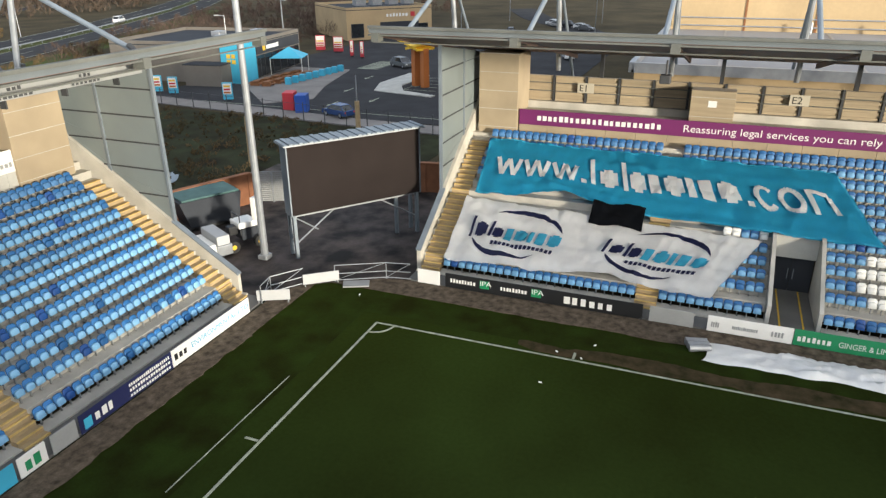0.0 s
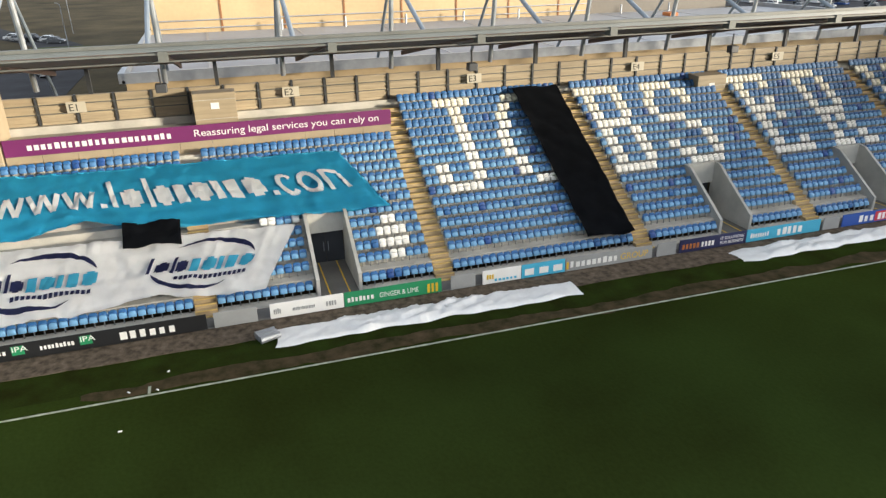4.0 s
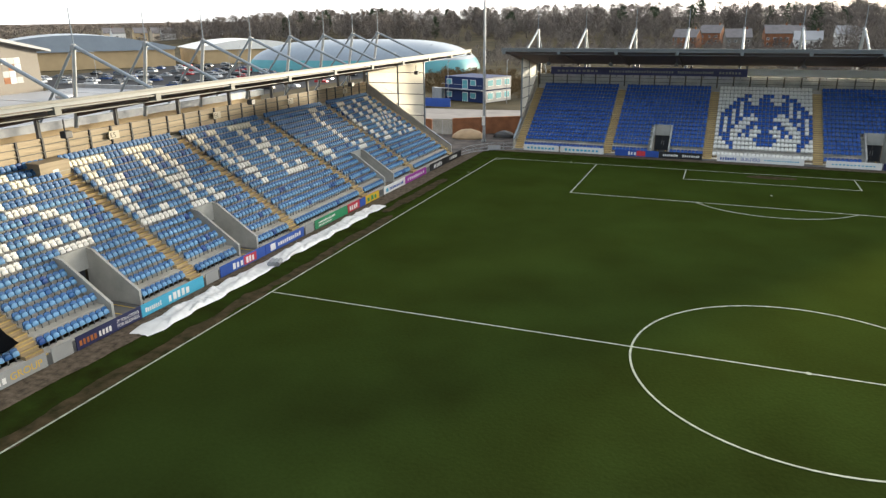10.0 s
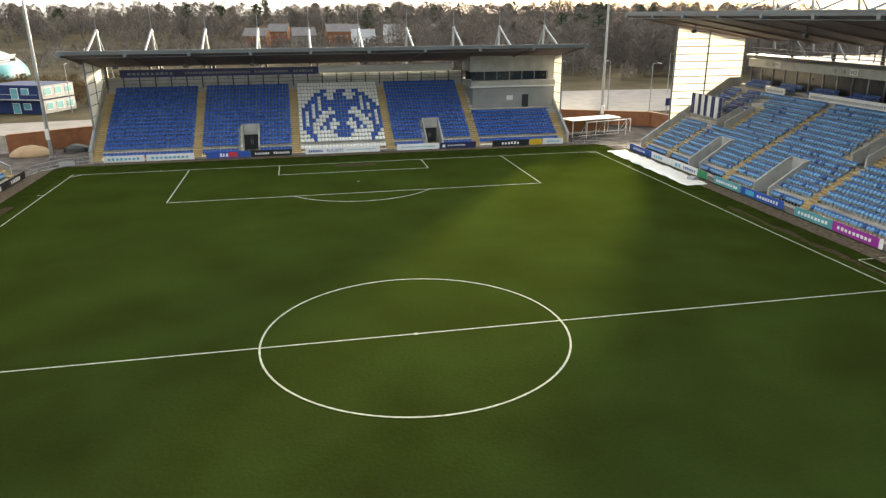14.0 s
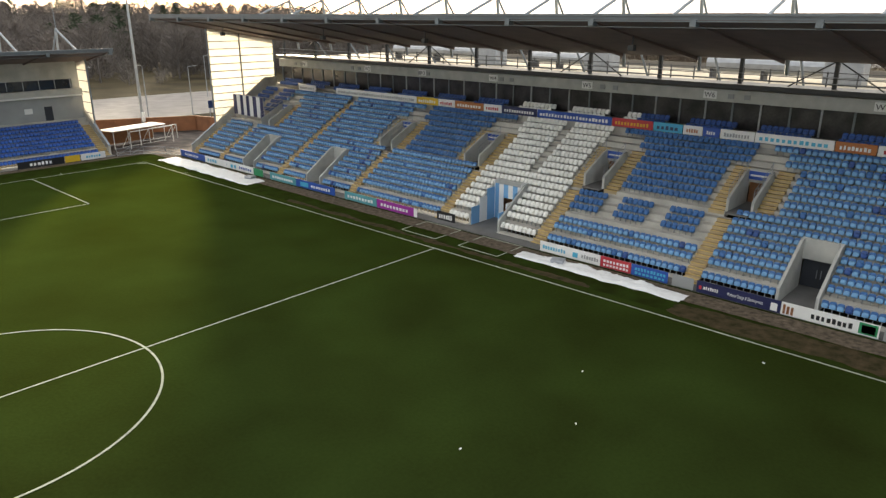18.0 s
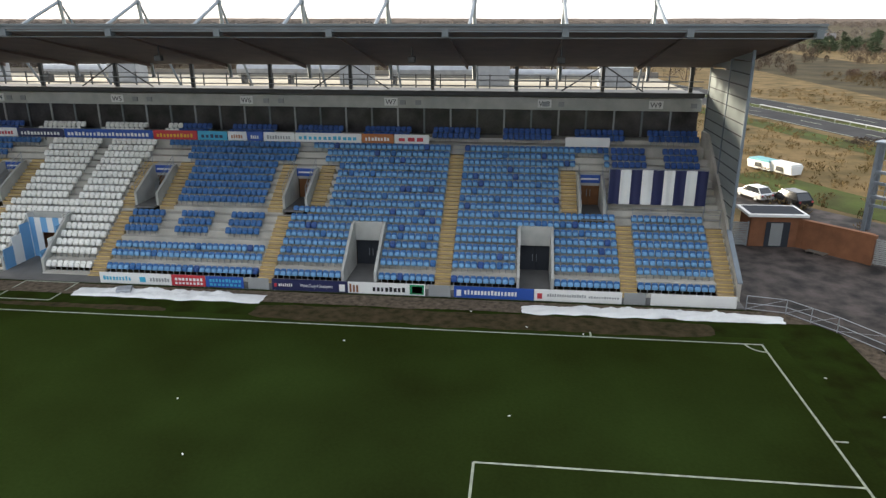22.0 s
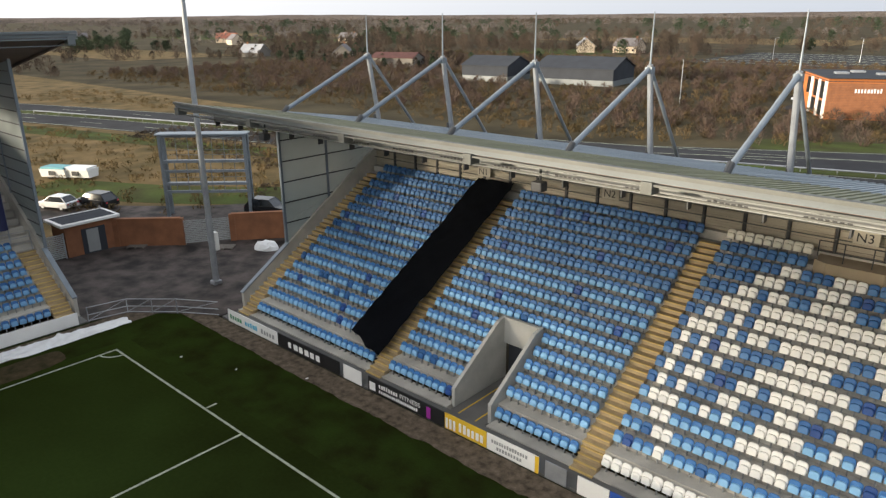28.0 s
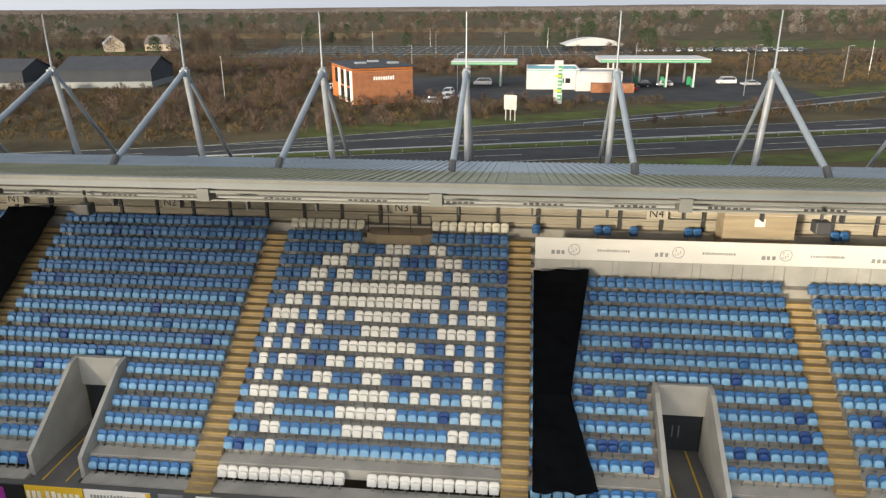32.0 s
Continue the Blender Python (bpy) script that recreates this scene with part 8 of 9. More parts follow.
for i in range(10):
    tbl = empty("picnic_table", at(-92.5 - 2.5 * (i % 5), -99.6 - 2.0 * (i // 5) + 0.1 * (i % 5), 10))
    tagged(tbl, "brown timber picnic table on the cafe paving", "picnic table", "cafe tables")
    part("top", bx(-0.9, 0.9, -0.4, 0.4, 0.7, 0.76), M["wood"], tbl)
    for s in (-1, 1):
        part("bench", bx(-0.9, 0.9, s * 0.75 - 0.13, s * 0.75 + 0.13, 0.42, 0.47), M["wood"], tbl)
        part("leg", bx(s * 0.6 - 0.05, s * 0.6 + 0.05, -0.7, 0.7, 0, 0.7), M["wood"], tbl)
for i in range(9):
    p = tagged(part("blue_planter", bevelbox(-0.4, 0.4, -0.4, 0.4, 0, 1.1, 0.05, 1), M["cyan"]), "blue square planter box on the paving", "planter", "planters")
    p.matrix_world = at(-94.5 - 1.7 * i, -97.4 + 0.15 * i, 10)
# coloured boards and skip by the fence
for x, y, mm, lb in ((-79.5, -87.3, "redboard", "red container box by the fence"), (-78.6, -85.0, "blueboard", "blue container panel by the fence")):
    o = tagged(part("container_box", bevelbox(-1.0, 1.0, -0.7, 0.7, 0, 2.2, 0.05, 1), M[mm]), lb, "container")
    o.matrix_world = at(x, y, 20)
# wings of the yellow roof beyond the east stand
yw = empty("yellow_canopy", at(-99.5, -78.2, 62))
tagged(yw, "yellow butterfly canopy on orange-brown columns", "canopy")
for s in (-1, 1):
    bm = bmesh.new()
    prism(bm, [(-1.6, 5.4), (1.6, 5.4), (1.6, 5.7), (-1.6, 5.7)], 0, 5.0)
    o = part("wing", bm, M["yellow"], yw)
    o.matrix_basis = pose(0, 0, 0, 0, -14 if s > 0 else -166, 0) if s > 0 else Matrix.Rotation(math.pi, 4, "Z") @ pose(0, 0, 0, 0, -14, 0)
for x in (-1.0, 1.0):
    part("column", bx(x - 0.4, x + 0.4, -0.5, 0.5, 0, 5.5), M["orange"], yw)
fe = empty("mesh_fence", pose(0, 0, G))
tagged(fe, "dark steel mesh fence along the pavement", "fence")
pts = [(-77.2, -118), (-76.0, -102), (-74.8, -88), (-73.4, -76), (-72.6, -60)]
for p, q in zip(pts, pts[1:]):
    for z in (0.2, 1.1, 2.0):
        part("rail", tube(bmesh.new(), (*p, z), (*q, z), 0.025, None, 5), M["darksteel"], fe)
    n = int(math.dist(p, q) / 2.6)
    for i in range(n):
        x, y = p[0] + (q[0] - p[0]) * i / n, p[1] + (q[1] - p[1]) * i / n
        part("post", bx(x - 0.04, x + 0.04, y - 0.04, y + 0.04, 0, 2.2), M["darksteel"], fe)
# mower, bin and puddles of the north-east yard
mo = empty("pitch_mower", pose(-39.3, -65.6, 0.02, 0, 0, 62))
tagged(mo, "grey and white ride-on pitch mower parked in the yard", "mower")
part("cutting_deck", bevelbox(-1.3, 1.3, -1.5, -0.5, 0.15, 0.85, 0.06), M["galv"], mo)
part("bonnet", bevelbox(-0.6, 0.6, 0.5, 1.8, 0.5, 1.35, 0.1), M["graphite"], mo)
part("grass_box", bevelbox(-1.2, 1.2, -2.3, -1.5, 0.3, 1.0, 0.06), M["white"], mo)
part("seat", bevelbox(-0.3, 0.3, -0.2, 0.4, 0.9, 1.5, 0.08), M["blackboard"], mo)
part("engine_cover", bevelbox(-0.7, 0.7, 0.3, 1.6, 1.35, 1.75, 0.08), M["white"], mo)
part("hopper", bevelbox(-1.25, 1.25, -1.45, -0.6, 0.85, 1.45, 0.06), M["offwhite"], mo)
for sx in (-0.55, 0.55):
    part("roll_bar", tube(bmesh.new(), (sx, 0.45, 0.9), (sx, 0.45, 2.2), 0.04, None, 6), M["darksteel"], mo)
part("roll_bar", tube(bmesh.new(), (-0.55, 0.45, 2.2), (0.55, 0.45, 2.2), 0.04, None, 6), M["darksteel"], mo)
for x in (-0.9, 0.9):
    for y in (-0.3, 1.5):
        w = part("wheel", tube(bmesh.new(), (x - 0.15, y, 0.4), (x + 0.15, y, 0.4), 0.4, None, 14), M["rubber"], mo)
        part("hub", tube(bmesh.new(), (x - 0.17, y, 0.4), (x + 0.17, y, 0.4), 0.16, None, 10), M["yellow"], w)
bn = empty("waste_container", pose(-42.5, -70.2, 0.02, 0, 0, 62))
tagged(bn, "dark tipping waste container with a dull green sheeted top", "waste container")
bm = bmesh.new()
prism(bm, [(-1.6, 0.3), (-2.2, 2.2), (2.2, 2.2), (1.9, 0.3)], -1.3, 1.3)
part("body", bm, M["graphite"], bn)
part("sheet_cover", bevelbox(-1.25, 1.25, -2.0, 2.1, 2.2, 2.35, 0.05), M["dullteal"], bn)
part("chassis", bx(-1.0, 1.0, -1.6, 1.9, 0.0, 0.3), M["darksteel"], bn)
for x, y, r in ((-50.5, -81.0, 1.8), (-48.2, -81.8, 1.0)):
    bm = bmesh.new()
    plate(bm, [(r * math.cos(k / 14 * math.tau) * (1 + 0.3 * math.sin(3 * k)), 0.5 * r * math.sin(k / 14 * math.tau)) for k in range(14)], 0, 0.02)
    o = tagged(part("puddle", bm, M["roof_pale"]), "pale puddle lying in the weedy wasteland", kind="structure")
    o.matrix_world = at(x, y, 30, G + 0.05)
for x, y, h in ((-56.5, -76.5, 4.6), (-66.0, -70.5, 4.6)):
    o = empty("timber_post", at(x, y, 0))
    tagged(o, "weathered timber post with a thin steel lamp column", "post", "timber posts")
    part("post", tube(bmesh.new(), (0, 0, 0), (0, 0, h), 0.28, 0.24, 8), M["step"], o)
    part("column", tube(bmesh.new(), (0, 0, h), (0, 0, h + 2.5), 0.05, None, 6), M["galv"], o)

# large building behind the east stand
eb = empty("retail_hall", pose(0, 0, G))
tagged(eb, "large retail hall with a grey flat roof behind the stand", "building")
part("wall", bx(-88, -58, -43.5, 34, 0, 9.9), M["tanwall"], eb)
part("roof", bx(-88, -57.8, -43.7, 34.2, 9.9, 10.1), M["roofgrey"], eb)
for x0, x1, y0, y1 in ((-88, -57.8, -43.9, -43.5), (-58.1, -57.7, -43.5, 34), (-88, -57.8, 34, 34.4)):
    part("parapet", bx(x0, x1, y0, y1, 9.9, 10.6), M["galv"], eb)
for i in range(8):
    part("roof_seam", bx(-87.5, -58.5, -38 + 9.5 * i, -37.8 + 9.5 * i, 10.1, 10.14), M["galv"], eb)
    part("flue", tube(bmesh.new(), (-86.5, -30 + 7 * i, 10.1), (-86.5, -30 + 7 * i, 11.2), 0.12, None, 8), M["galv"], eb)
part("tall_wall", bx(-150, -88, -43.5, 8.5, 0, 24.0), M["tanwall"], eb, "tall tan clad wall")
for i in range(8):
    part("wall_joint", bx(-88.0, -87.93, -43 + 6.7 * i, -42.8 + 6.7 * i, 10.1, 23.9), M["wood"], eb)
for z in (10.6, 11.4):
    part("pipe", tube(bmesh.new(), (-87.6, -43, z), (-87.6, 8, z), 0.06, None, 6), M["galv"], eb)
bm = bmesh.new()
prism(bm, [(8.6, 0), (8.6, 16.9), (16, 17.1), (24, 16.6), (30.5, 15.2), (30.5, 0)], -150, -90)
part("curved_hall", bm, M["stonewall"], eb, "dark stone-coloured hall with a curved roof edge")
bm = bmesh.new()
prism(bm, [(8.6, 16.9), (16, 17.1), (24, 16.6), (31.8, 14.9), (31.8, 15.2), (24, 17.0), (16, 17.5), (8.6, 17.3)], -151, -89)
part("curved_roof", bm, M["roofgrey"], eb)
for i in range(4):
    for j in range(3):
        part("checker_panel", bx(-90.06, -89.98, 25.2 + 0.9 * j, 26.05 + 0.9 * j, 11.2 + 0.8 * i, 11.95 + 0.8 * i), (M["brick"], M["offwhite"], M["grey"], M["offwhite"], M["stonewall"])[(i * 2 + j) % 5], eb)
for i in range(5):
    part("roof_clutter", bevelbox(-82 + 4.1 * i, -80.4 + 4.1 * i, 15 + (i * 7) % 9, 16.2 + (i * 7) % 9, 10.1, 10.5, 0.05, 1), M[("orange", "galv", "white", "wood", "galv")[i]], eb)


def vault(name, x, y, deg, w, d, h, rise, roof, wall, label):
    """A hall with an arched roof, spanning along x."""
    b = empty(name, at(x, y, deg))
    tagged(b, label, "hall", "far halls")
    part("wall", bx(-w / 2, w / 2, -d / 2, d / 2, 0, h), M[wall], b)
    n = 16
    prof = [(-w / 2 - 1 + (w + 2) * i / n, h + rise * math.sin(math.pi * (i + 0.6) / (n + 1.2))) for i in range(n + 1)]
    bm = bmesh.new()
    a_ = [bm.verts.new((px, -d / 2 - 1, pz)) for px, pz in prof] + [bm.verts.new((px, -d / 2 - 1, h - 0.3)) for px in (w / 2, -w / 2)]
    b_ = [bm.verts.new((v.co.x, d / 2 + 1, v.co.z)) for v in a_]
    m_ = len(a_)
    for i in range(m_):
        bm.faces.new((a_[i], a_[(i + 1) % m_], b_[(i + 1) % m_], b_[i]))
    bm.faces.new(a_[::-1])
    bm.faces.new(b_)
    part("arched_roof", bm, M[roof], b)


vault("leisure_hall", -285, 205, 52, 80, 60, 7.5, 6.5, "membrane", "tanwall", "wide leisure hall with a pale arched roof")
vault("leisure_hall", -235, 262, 52, 50, 40, 6.5, 4.0, "white", "tanwall", "leisure hall with a white arched roof and tan wall")
vault("transport_shelter", -40, -385, 8, 26, 10, 2.6, 3.2, "offwhite", "glass", "arched white shelter building in the far car park")
# air dome
ad = empty("air_dome", at(-141, 217, 8))
tagged(ad, "white inflated sports dome with aqua lower skirt", "air dome")
nu, nv = 40, 12
for nm, lo_, hi_, mm in (("skirt", 0, 3, "aqua"), ("membrane", 3, nv, "membrane")):
    bm = bmesh.new()
    gridv = []
    for j in range(lo_, hi_ + 1):
        ph = (j / nv) * math.pi / 2
        row = []
        for i in range(nu):
            th = i / nu * math.tau
            c_, s_ = math.cos(th), math.sin(th)
            k_ = (abs(c_) ** 4 + abs(s_) ** 4) ** -0.25
            row.append(bm.verts.new((46 * c_ * k_ * math.cos(ph) ** 0.55, 21 * s_ * k_ * math.cos(ph) ** 0.55, 11.4 * math.sin(ph))))
        gridv.append(row)
    for p, q in zip(gridv, gridv[1:]):
        for i in range(nu):
            bm.faces.new((p[i], p[(i + 1) % nu], q[(i + 1) % nu], q[i]))
    part(nm, bm, M[mm], ad, smooth=True)
# stacked site cabins in the south-east
for lv in (0, 1):
    cbn = empty("site_cabin", at(-68.3, 121.0, -22, G + 2.9 * lv))
    tagged(cbn, "dark blue stacked site cabin with aqua windows", "site cabin", "site cabins")
    part("body", bevelbox(0, 12.6, 0, 9.5, 0.05, 2.8, 0.05, 1), M["darkblue"], cbn)
    for i in (0, 2, 3):
        wn_ = part("window", bx(0.6 + 2.5 * i, 2.3 + 2.5 * i, -0.06, 0.05, 0.9 if i != 2 else 0.1, 2.2), M["white"], cbn)
        part("pane", bx(0.7 + 2.5 * i, 2.2 + 2.5 * i, -0.09, -0.06, 1.0 if i != 2 else 0.2, 2.1), M["aqua"], wn_)
    for i in range(3):
        wn_ = part("window", bx(12.58, 12.66, 0.8 + 3.0 * i, 2.8 + 3.0 * i, 0.8, 2.3), M["white"], cbn)
        part("pane", bx(12.66, 12.69, 0.9 + 3.0 * i, 2.7 + 3.0 * i, 0.9, 2.2), M["aqua"], wn_)
    part("pale_end", bx(12.6, 12.64, 0.1, 9.4, 0.1, 2.7), M["grey"], cbn)
    if lv:
        for z in (0.2, 1.1):
            part("balcony_rail", tube(bmesh.new(), (0, -1.2, z), (12.6, -1.2, z), 0.04, None, 6), M["galv"], cbn)
        part("balcony", bx(0, 12.6, -1.25, 0.0, -0.05, 0.05), M["galv"], cbn)
        part("stair", bx(-3.2, 0.0, -1.2, -0.2, -2.8, 0.0), M["galv"], cbn)
bp = tagged(part("blue_hoarding", bx(-74, -62, 108.0, 108.2, G, 1.5), M["blueboard"]), "blue timber hoarding beside the road", "hoarding")
# sand heap, rolls of turf, spare goals
bm = bmesh.new()
bmesh.ops.create_icosphere(bm, subdivisions=3, radius=1.0)
for v in bm.verts:
    v.co = Vector((v.co.x * 2.8, v.co.y * 2.2, max(0, v.co.z) ** 1.3 * 1.4 + 0.1 * noise.noise(v.co * 3)))
o = tagged(part("sand_heap", bm, M["sand"], smooth=True), "heap of pale brown sand in the corner yard", "sand heap")
o.matrix_world = pose(-43.2, 67.5, 0.0)
bm = bmesh.new()
bmesh.ops.create_icosphere(bm, subdivisions=2, radius=1.0)
for v in bm.verts:
    v.co = Vector((v.co.x * 1.9, v.co.y * 1.2, max(0, v.co.z) * 1.1 + 0.2 * noise.noise(v.co * 2.5)))
o = tagged(part("tarpaulin_cover", bm, M["blackboard"]), "black tarpaulin heap in the corner yard", "tarpaulin")
o.matrix_world = pose(-37.8, 69.5, 0.02)


def spare_goal(x, y, deg, w, h, d):
    g = empty("goal_frame", pose(x, y, 0.02, 0, 0, deg))
    tagged(g, "white tubular goal frame stored in the corner yard", "goal", "stored goals")
    for s in (-w / 2, w / 2):
        part("post", tube(bmesh.new(), (s, 0, 0), (s, 0, h), 0.06, None, 8), M["white"], g)
        part("stay", tube(bmesh.new(), (s, 0, h), (s, d, 0), 0.04, None, 6), M["white"], g)
    part("crossbar", tube(bmesh.new(), (-w / 2, 0, h), (w / 2, 0, h), 0.06, None, 8), M["white"], g)
    part("back_bar", tube(bmesh.new(), (-w / 2, d, 0.05), (w / 2, d, 0.05), 0.04, None, 6), M["white"], g)


spare_goal(40.3, 63.5, 12, 7.3, 2.44, 2.0)
spare_goal(43.5, 66.5, 12, 5.0, 2.1, 1.8)
sh = empty("dugout_shelter", pose(38.5, 65.0, 0.02, 0, 0, 12))
tagged(sh, "white-roofed low shelter standing in the corner yard", "shelter")
part("roof", bevelbox(-4.0, 5.0, -0.6, 2.6, 2.5, 2.65, 0.03, 1), M["white"], sh)
for x in (-3.8, 0.5, 4.8):
    for y in (-0.4, 2.4):
        part("post", tube(bmesh.new(), (x, y, 0), (x, y, 2.5), 0.06, None, 6), M["white"], sh)
part("back_board", bx(-3.8, 4.8, 2.45, 2.55, 0.3, 2.3), M["wood"], sh)
o = tagged(part("blue_road_sign", bevelbox(-3, 3, -0.06, 0.06, 1.6, 3.0, 0.03, 1), M["darkblue"]), "dark blue sign panel beside the road", "road sign")
o.matrix_world = at(66, 88, 10)
for s in (-2.6, 2.6):
    part("post", bx(s - 0.08, s + 0.08, 0.06, 0.2, 0, 2.9), M["galv"], o)
# blue and white trailer box in the north-west field
for i in range(2):
    t = empty("skip_trailer", at(88.6 - 2.6 * i, -69.6 - 1.8 * i, 30) @ Matrix.Scale(0.7, 4))
    tagged(t, "pale blue and white waste trailer on the field edge", "trailer", "waste trailers")
    bm = bmesh.new()
    prism(bm, [(-1.2, 0.4), (-1.6, 1.9), (1.6, 1.9), (1.2, 0.4)], -2.6, 2.6)
    part("body", bm, M["white"], t)
    part("lid", bevelbox(-2.4, 2.4, -1.4, 1.4, 1.9, 2.25, 0.08), M["white"] if i else M["aqua"], t)
    part("dark_window", bx(-0.7, 0.7, 1.45, 1.55, 0.8, 1.6), M["blackboard"], t)
    for x in (-1.2, 1.2):
        part("wheel", tube(bmesh.new(), (x, -1.0, 0.35), (x, 1.0, 0.35), 0.34, None, 10), M["rubber"], t)
# heap of rubble by the wall, built as one lump in white cloth material
bm = bmesh.new()
bmesh.ops.create_icosphere(bm, subdivisions=3, radius=1.0)
for v in bm.verts:
    v.co = Vector((v.co.x * 1.1, v.co.y * 0.7, max(0, v.co.z) * 0.75 + 0.22 * noise.noise(v.co * 3.5) * (v.co.z > 0)))
o = tagged(part("bulk_bag", bm, M["whitecloth"]), "pale heap of rubble lying on the yard by the wall", "bulk bag")
o.matrix_world = pose(43.0, -69.6, 0.02, 0, 0, 30)
for x, y in ((52.2, -62.6), (46.0, -67.4)):
    pl = empty("timber_pallet", pose(x, y, 0.02, 0, 0, 40))
    tagged(pl, "weathered brown timber pallet lying on the yard", "pallet", "pallets")
    for i in range(3):
        part("bearer", bx(-0.75 + 0.7 * i, -0.65 + 0.7 * i, -0.6, 0.6, 0.0, 0.1), M["stonewall"], pl)
    for i in range(6):
        part("slat", bx(-0.8, 0.8, -0.6 + 0.2 * i, -0.46 + 0.2 * i, 0.1, 0.13), M["stonewall"], pl)
# people carriers and cars
for x, y, h, p, kd in ((72.6, -63.6, 24, 0, "hatch"), (70.0, -66.6, 20, 3, "suv"), (53.4, -77.0, 205, 3, "suv")):
    car(x, y, h, p, kd, G + 0.05, "cars by the access lane", "on the access lane")
car(-77.6, -79.4, 250, 4, "hatch", G + 0.12, "cars of the drive-through park", "beside the fence")
for x, y, h, p, kd in ((-115.5, -88.5, 60, 2, "suv"), (-172, -86, 10, 3, "saloon"), (-190, -76, 75, 3, "suv"), (-187, -72, 75, 0, "hatch"), (-184, -70.5, 75, 2, "saloon"), (-192, -79, 75, 1, "hatch"), (-196, -81, 75, 0, "saloon"), (-134, -64, 20, 0, "hatch")):
    car(x, y, h, p, kd, G + 0.06, "cars of the drive-through park", "on the retail car park")
for i, (x, y, h, p, kd) in enumerate(((-33, -215, 10, 5, "saloon"), (-38, -224, 0, 3, "suv"), (-31, -228, 0, 3, "hatch"), (-44, -226, 0, 1, "hatch"), (-61, -232, 5, 0, "van"), (-66, -228, 5, 1, "saloon"), (34, -205, 80, 3, "suv"), (37, -208, 80, 1, "hatch"),
                           (33, -216, 80, 2, "hatch"), (41, -214, 80, 0, "hatch"), (12, -188, 5, 1, "saloon"), (9, -196, 80, 0, "hatch"), (6, -199, 80, 1, "saloon"), (10, -204, 80, 0, "suv"), (3, -226, 0, 0, "van"))):
    car(x, y, h, p, kd, G + 0.05, "cars of the petrol station", "on the forecourt")
rng = random.Random(5)
for i in range(120):
    r_, c_ = i // 12, i % 12
    if rng.random() < 0.15:
        continue
    car(-225 + r_ * 11 + (3 if c_ % 2 else 0), 130 + c_ * 8.2, 0 if c_ % 2 else 180, rng.choice((0, 0, 1, 2, 3, 3, 4, 5)), rng.choice(("hatch", "suv", "saloon")), G + 0.05, "cars of the large car park", "in the large car park", True)
for i in range(40):
    car(-60 - i * 2.9 + (40 if i > 25 else 0), -372 - (8 if i > 25 else 0) - (i % 3), 85, rng.choice((0, 1, 1, 2, 3)), "hatch", G + 0.05, "cars of the far car park", "in the far car park", True)
car(-167, -202, 205, 0, "van", G + 0.07, "cars on the main road", "on the dual carriageway")


def lamp_post(x, y, h=9.0, z=G):
    t = empty("street_lamp", at(x, y, (x * 37 + y * 11) % 360, z))
    tagged(t, "slim grey street lamp with a short arm", "street lamp", "street lamps")
    part("pole", tube(bmesh.new(), (0, 0, 0), (0, 0, h), 0.1, 0.06, 7), M["galv"], t)
    part("arm", tube(bmesh.new(), (0, 0, h), (1.2, 0, h + 0.15), 0.045, None, 6), M["galv"], t)
    part("lamp_head", bevelbox(0.9, 1.6, -0.12, 0.12, h + 0.08, h + 0.22, 0.03, 1), M["grey"], t)


for x, y in ((-95, -108), (-112, -78), (-86, -99), (-128, -120), (-150, -135), (-176, -100), (-205, -96), (-205, -70), (-160, -64), (-130, -196), (-58, -206), (-70, -240), (-92, -236), (-110, -262), (8, -206), (24, -240), (60, -192), (-40, -250), (0, -340), (30, -350), (-30, -345),
             (60, -360), (90, -350), (-20, -400), (40, -410), (55, 96), (60, 88), (80, 118), (46, 99), (110, 100), (-64, 112), (-110, 210), (-70, 200), (-150, 150), (-180, 190), (-200, 140), (-130, 120), (-52, 118), (-95, 150)):
    lamp_post(x, y, 9.5)


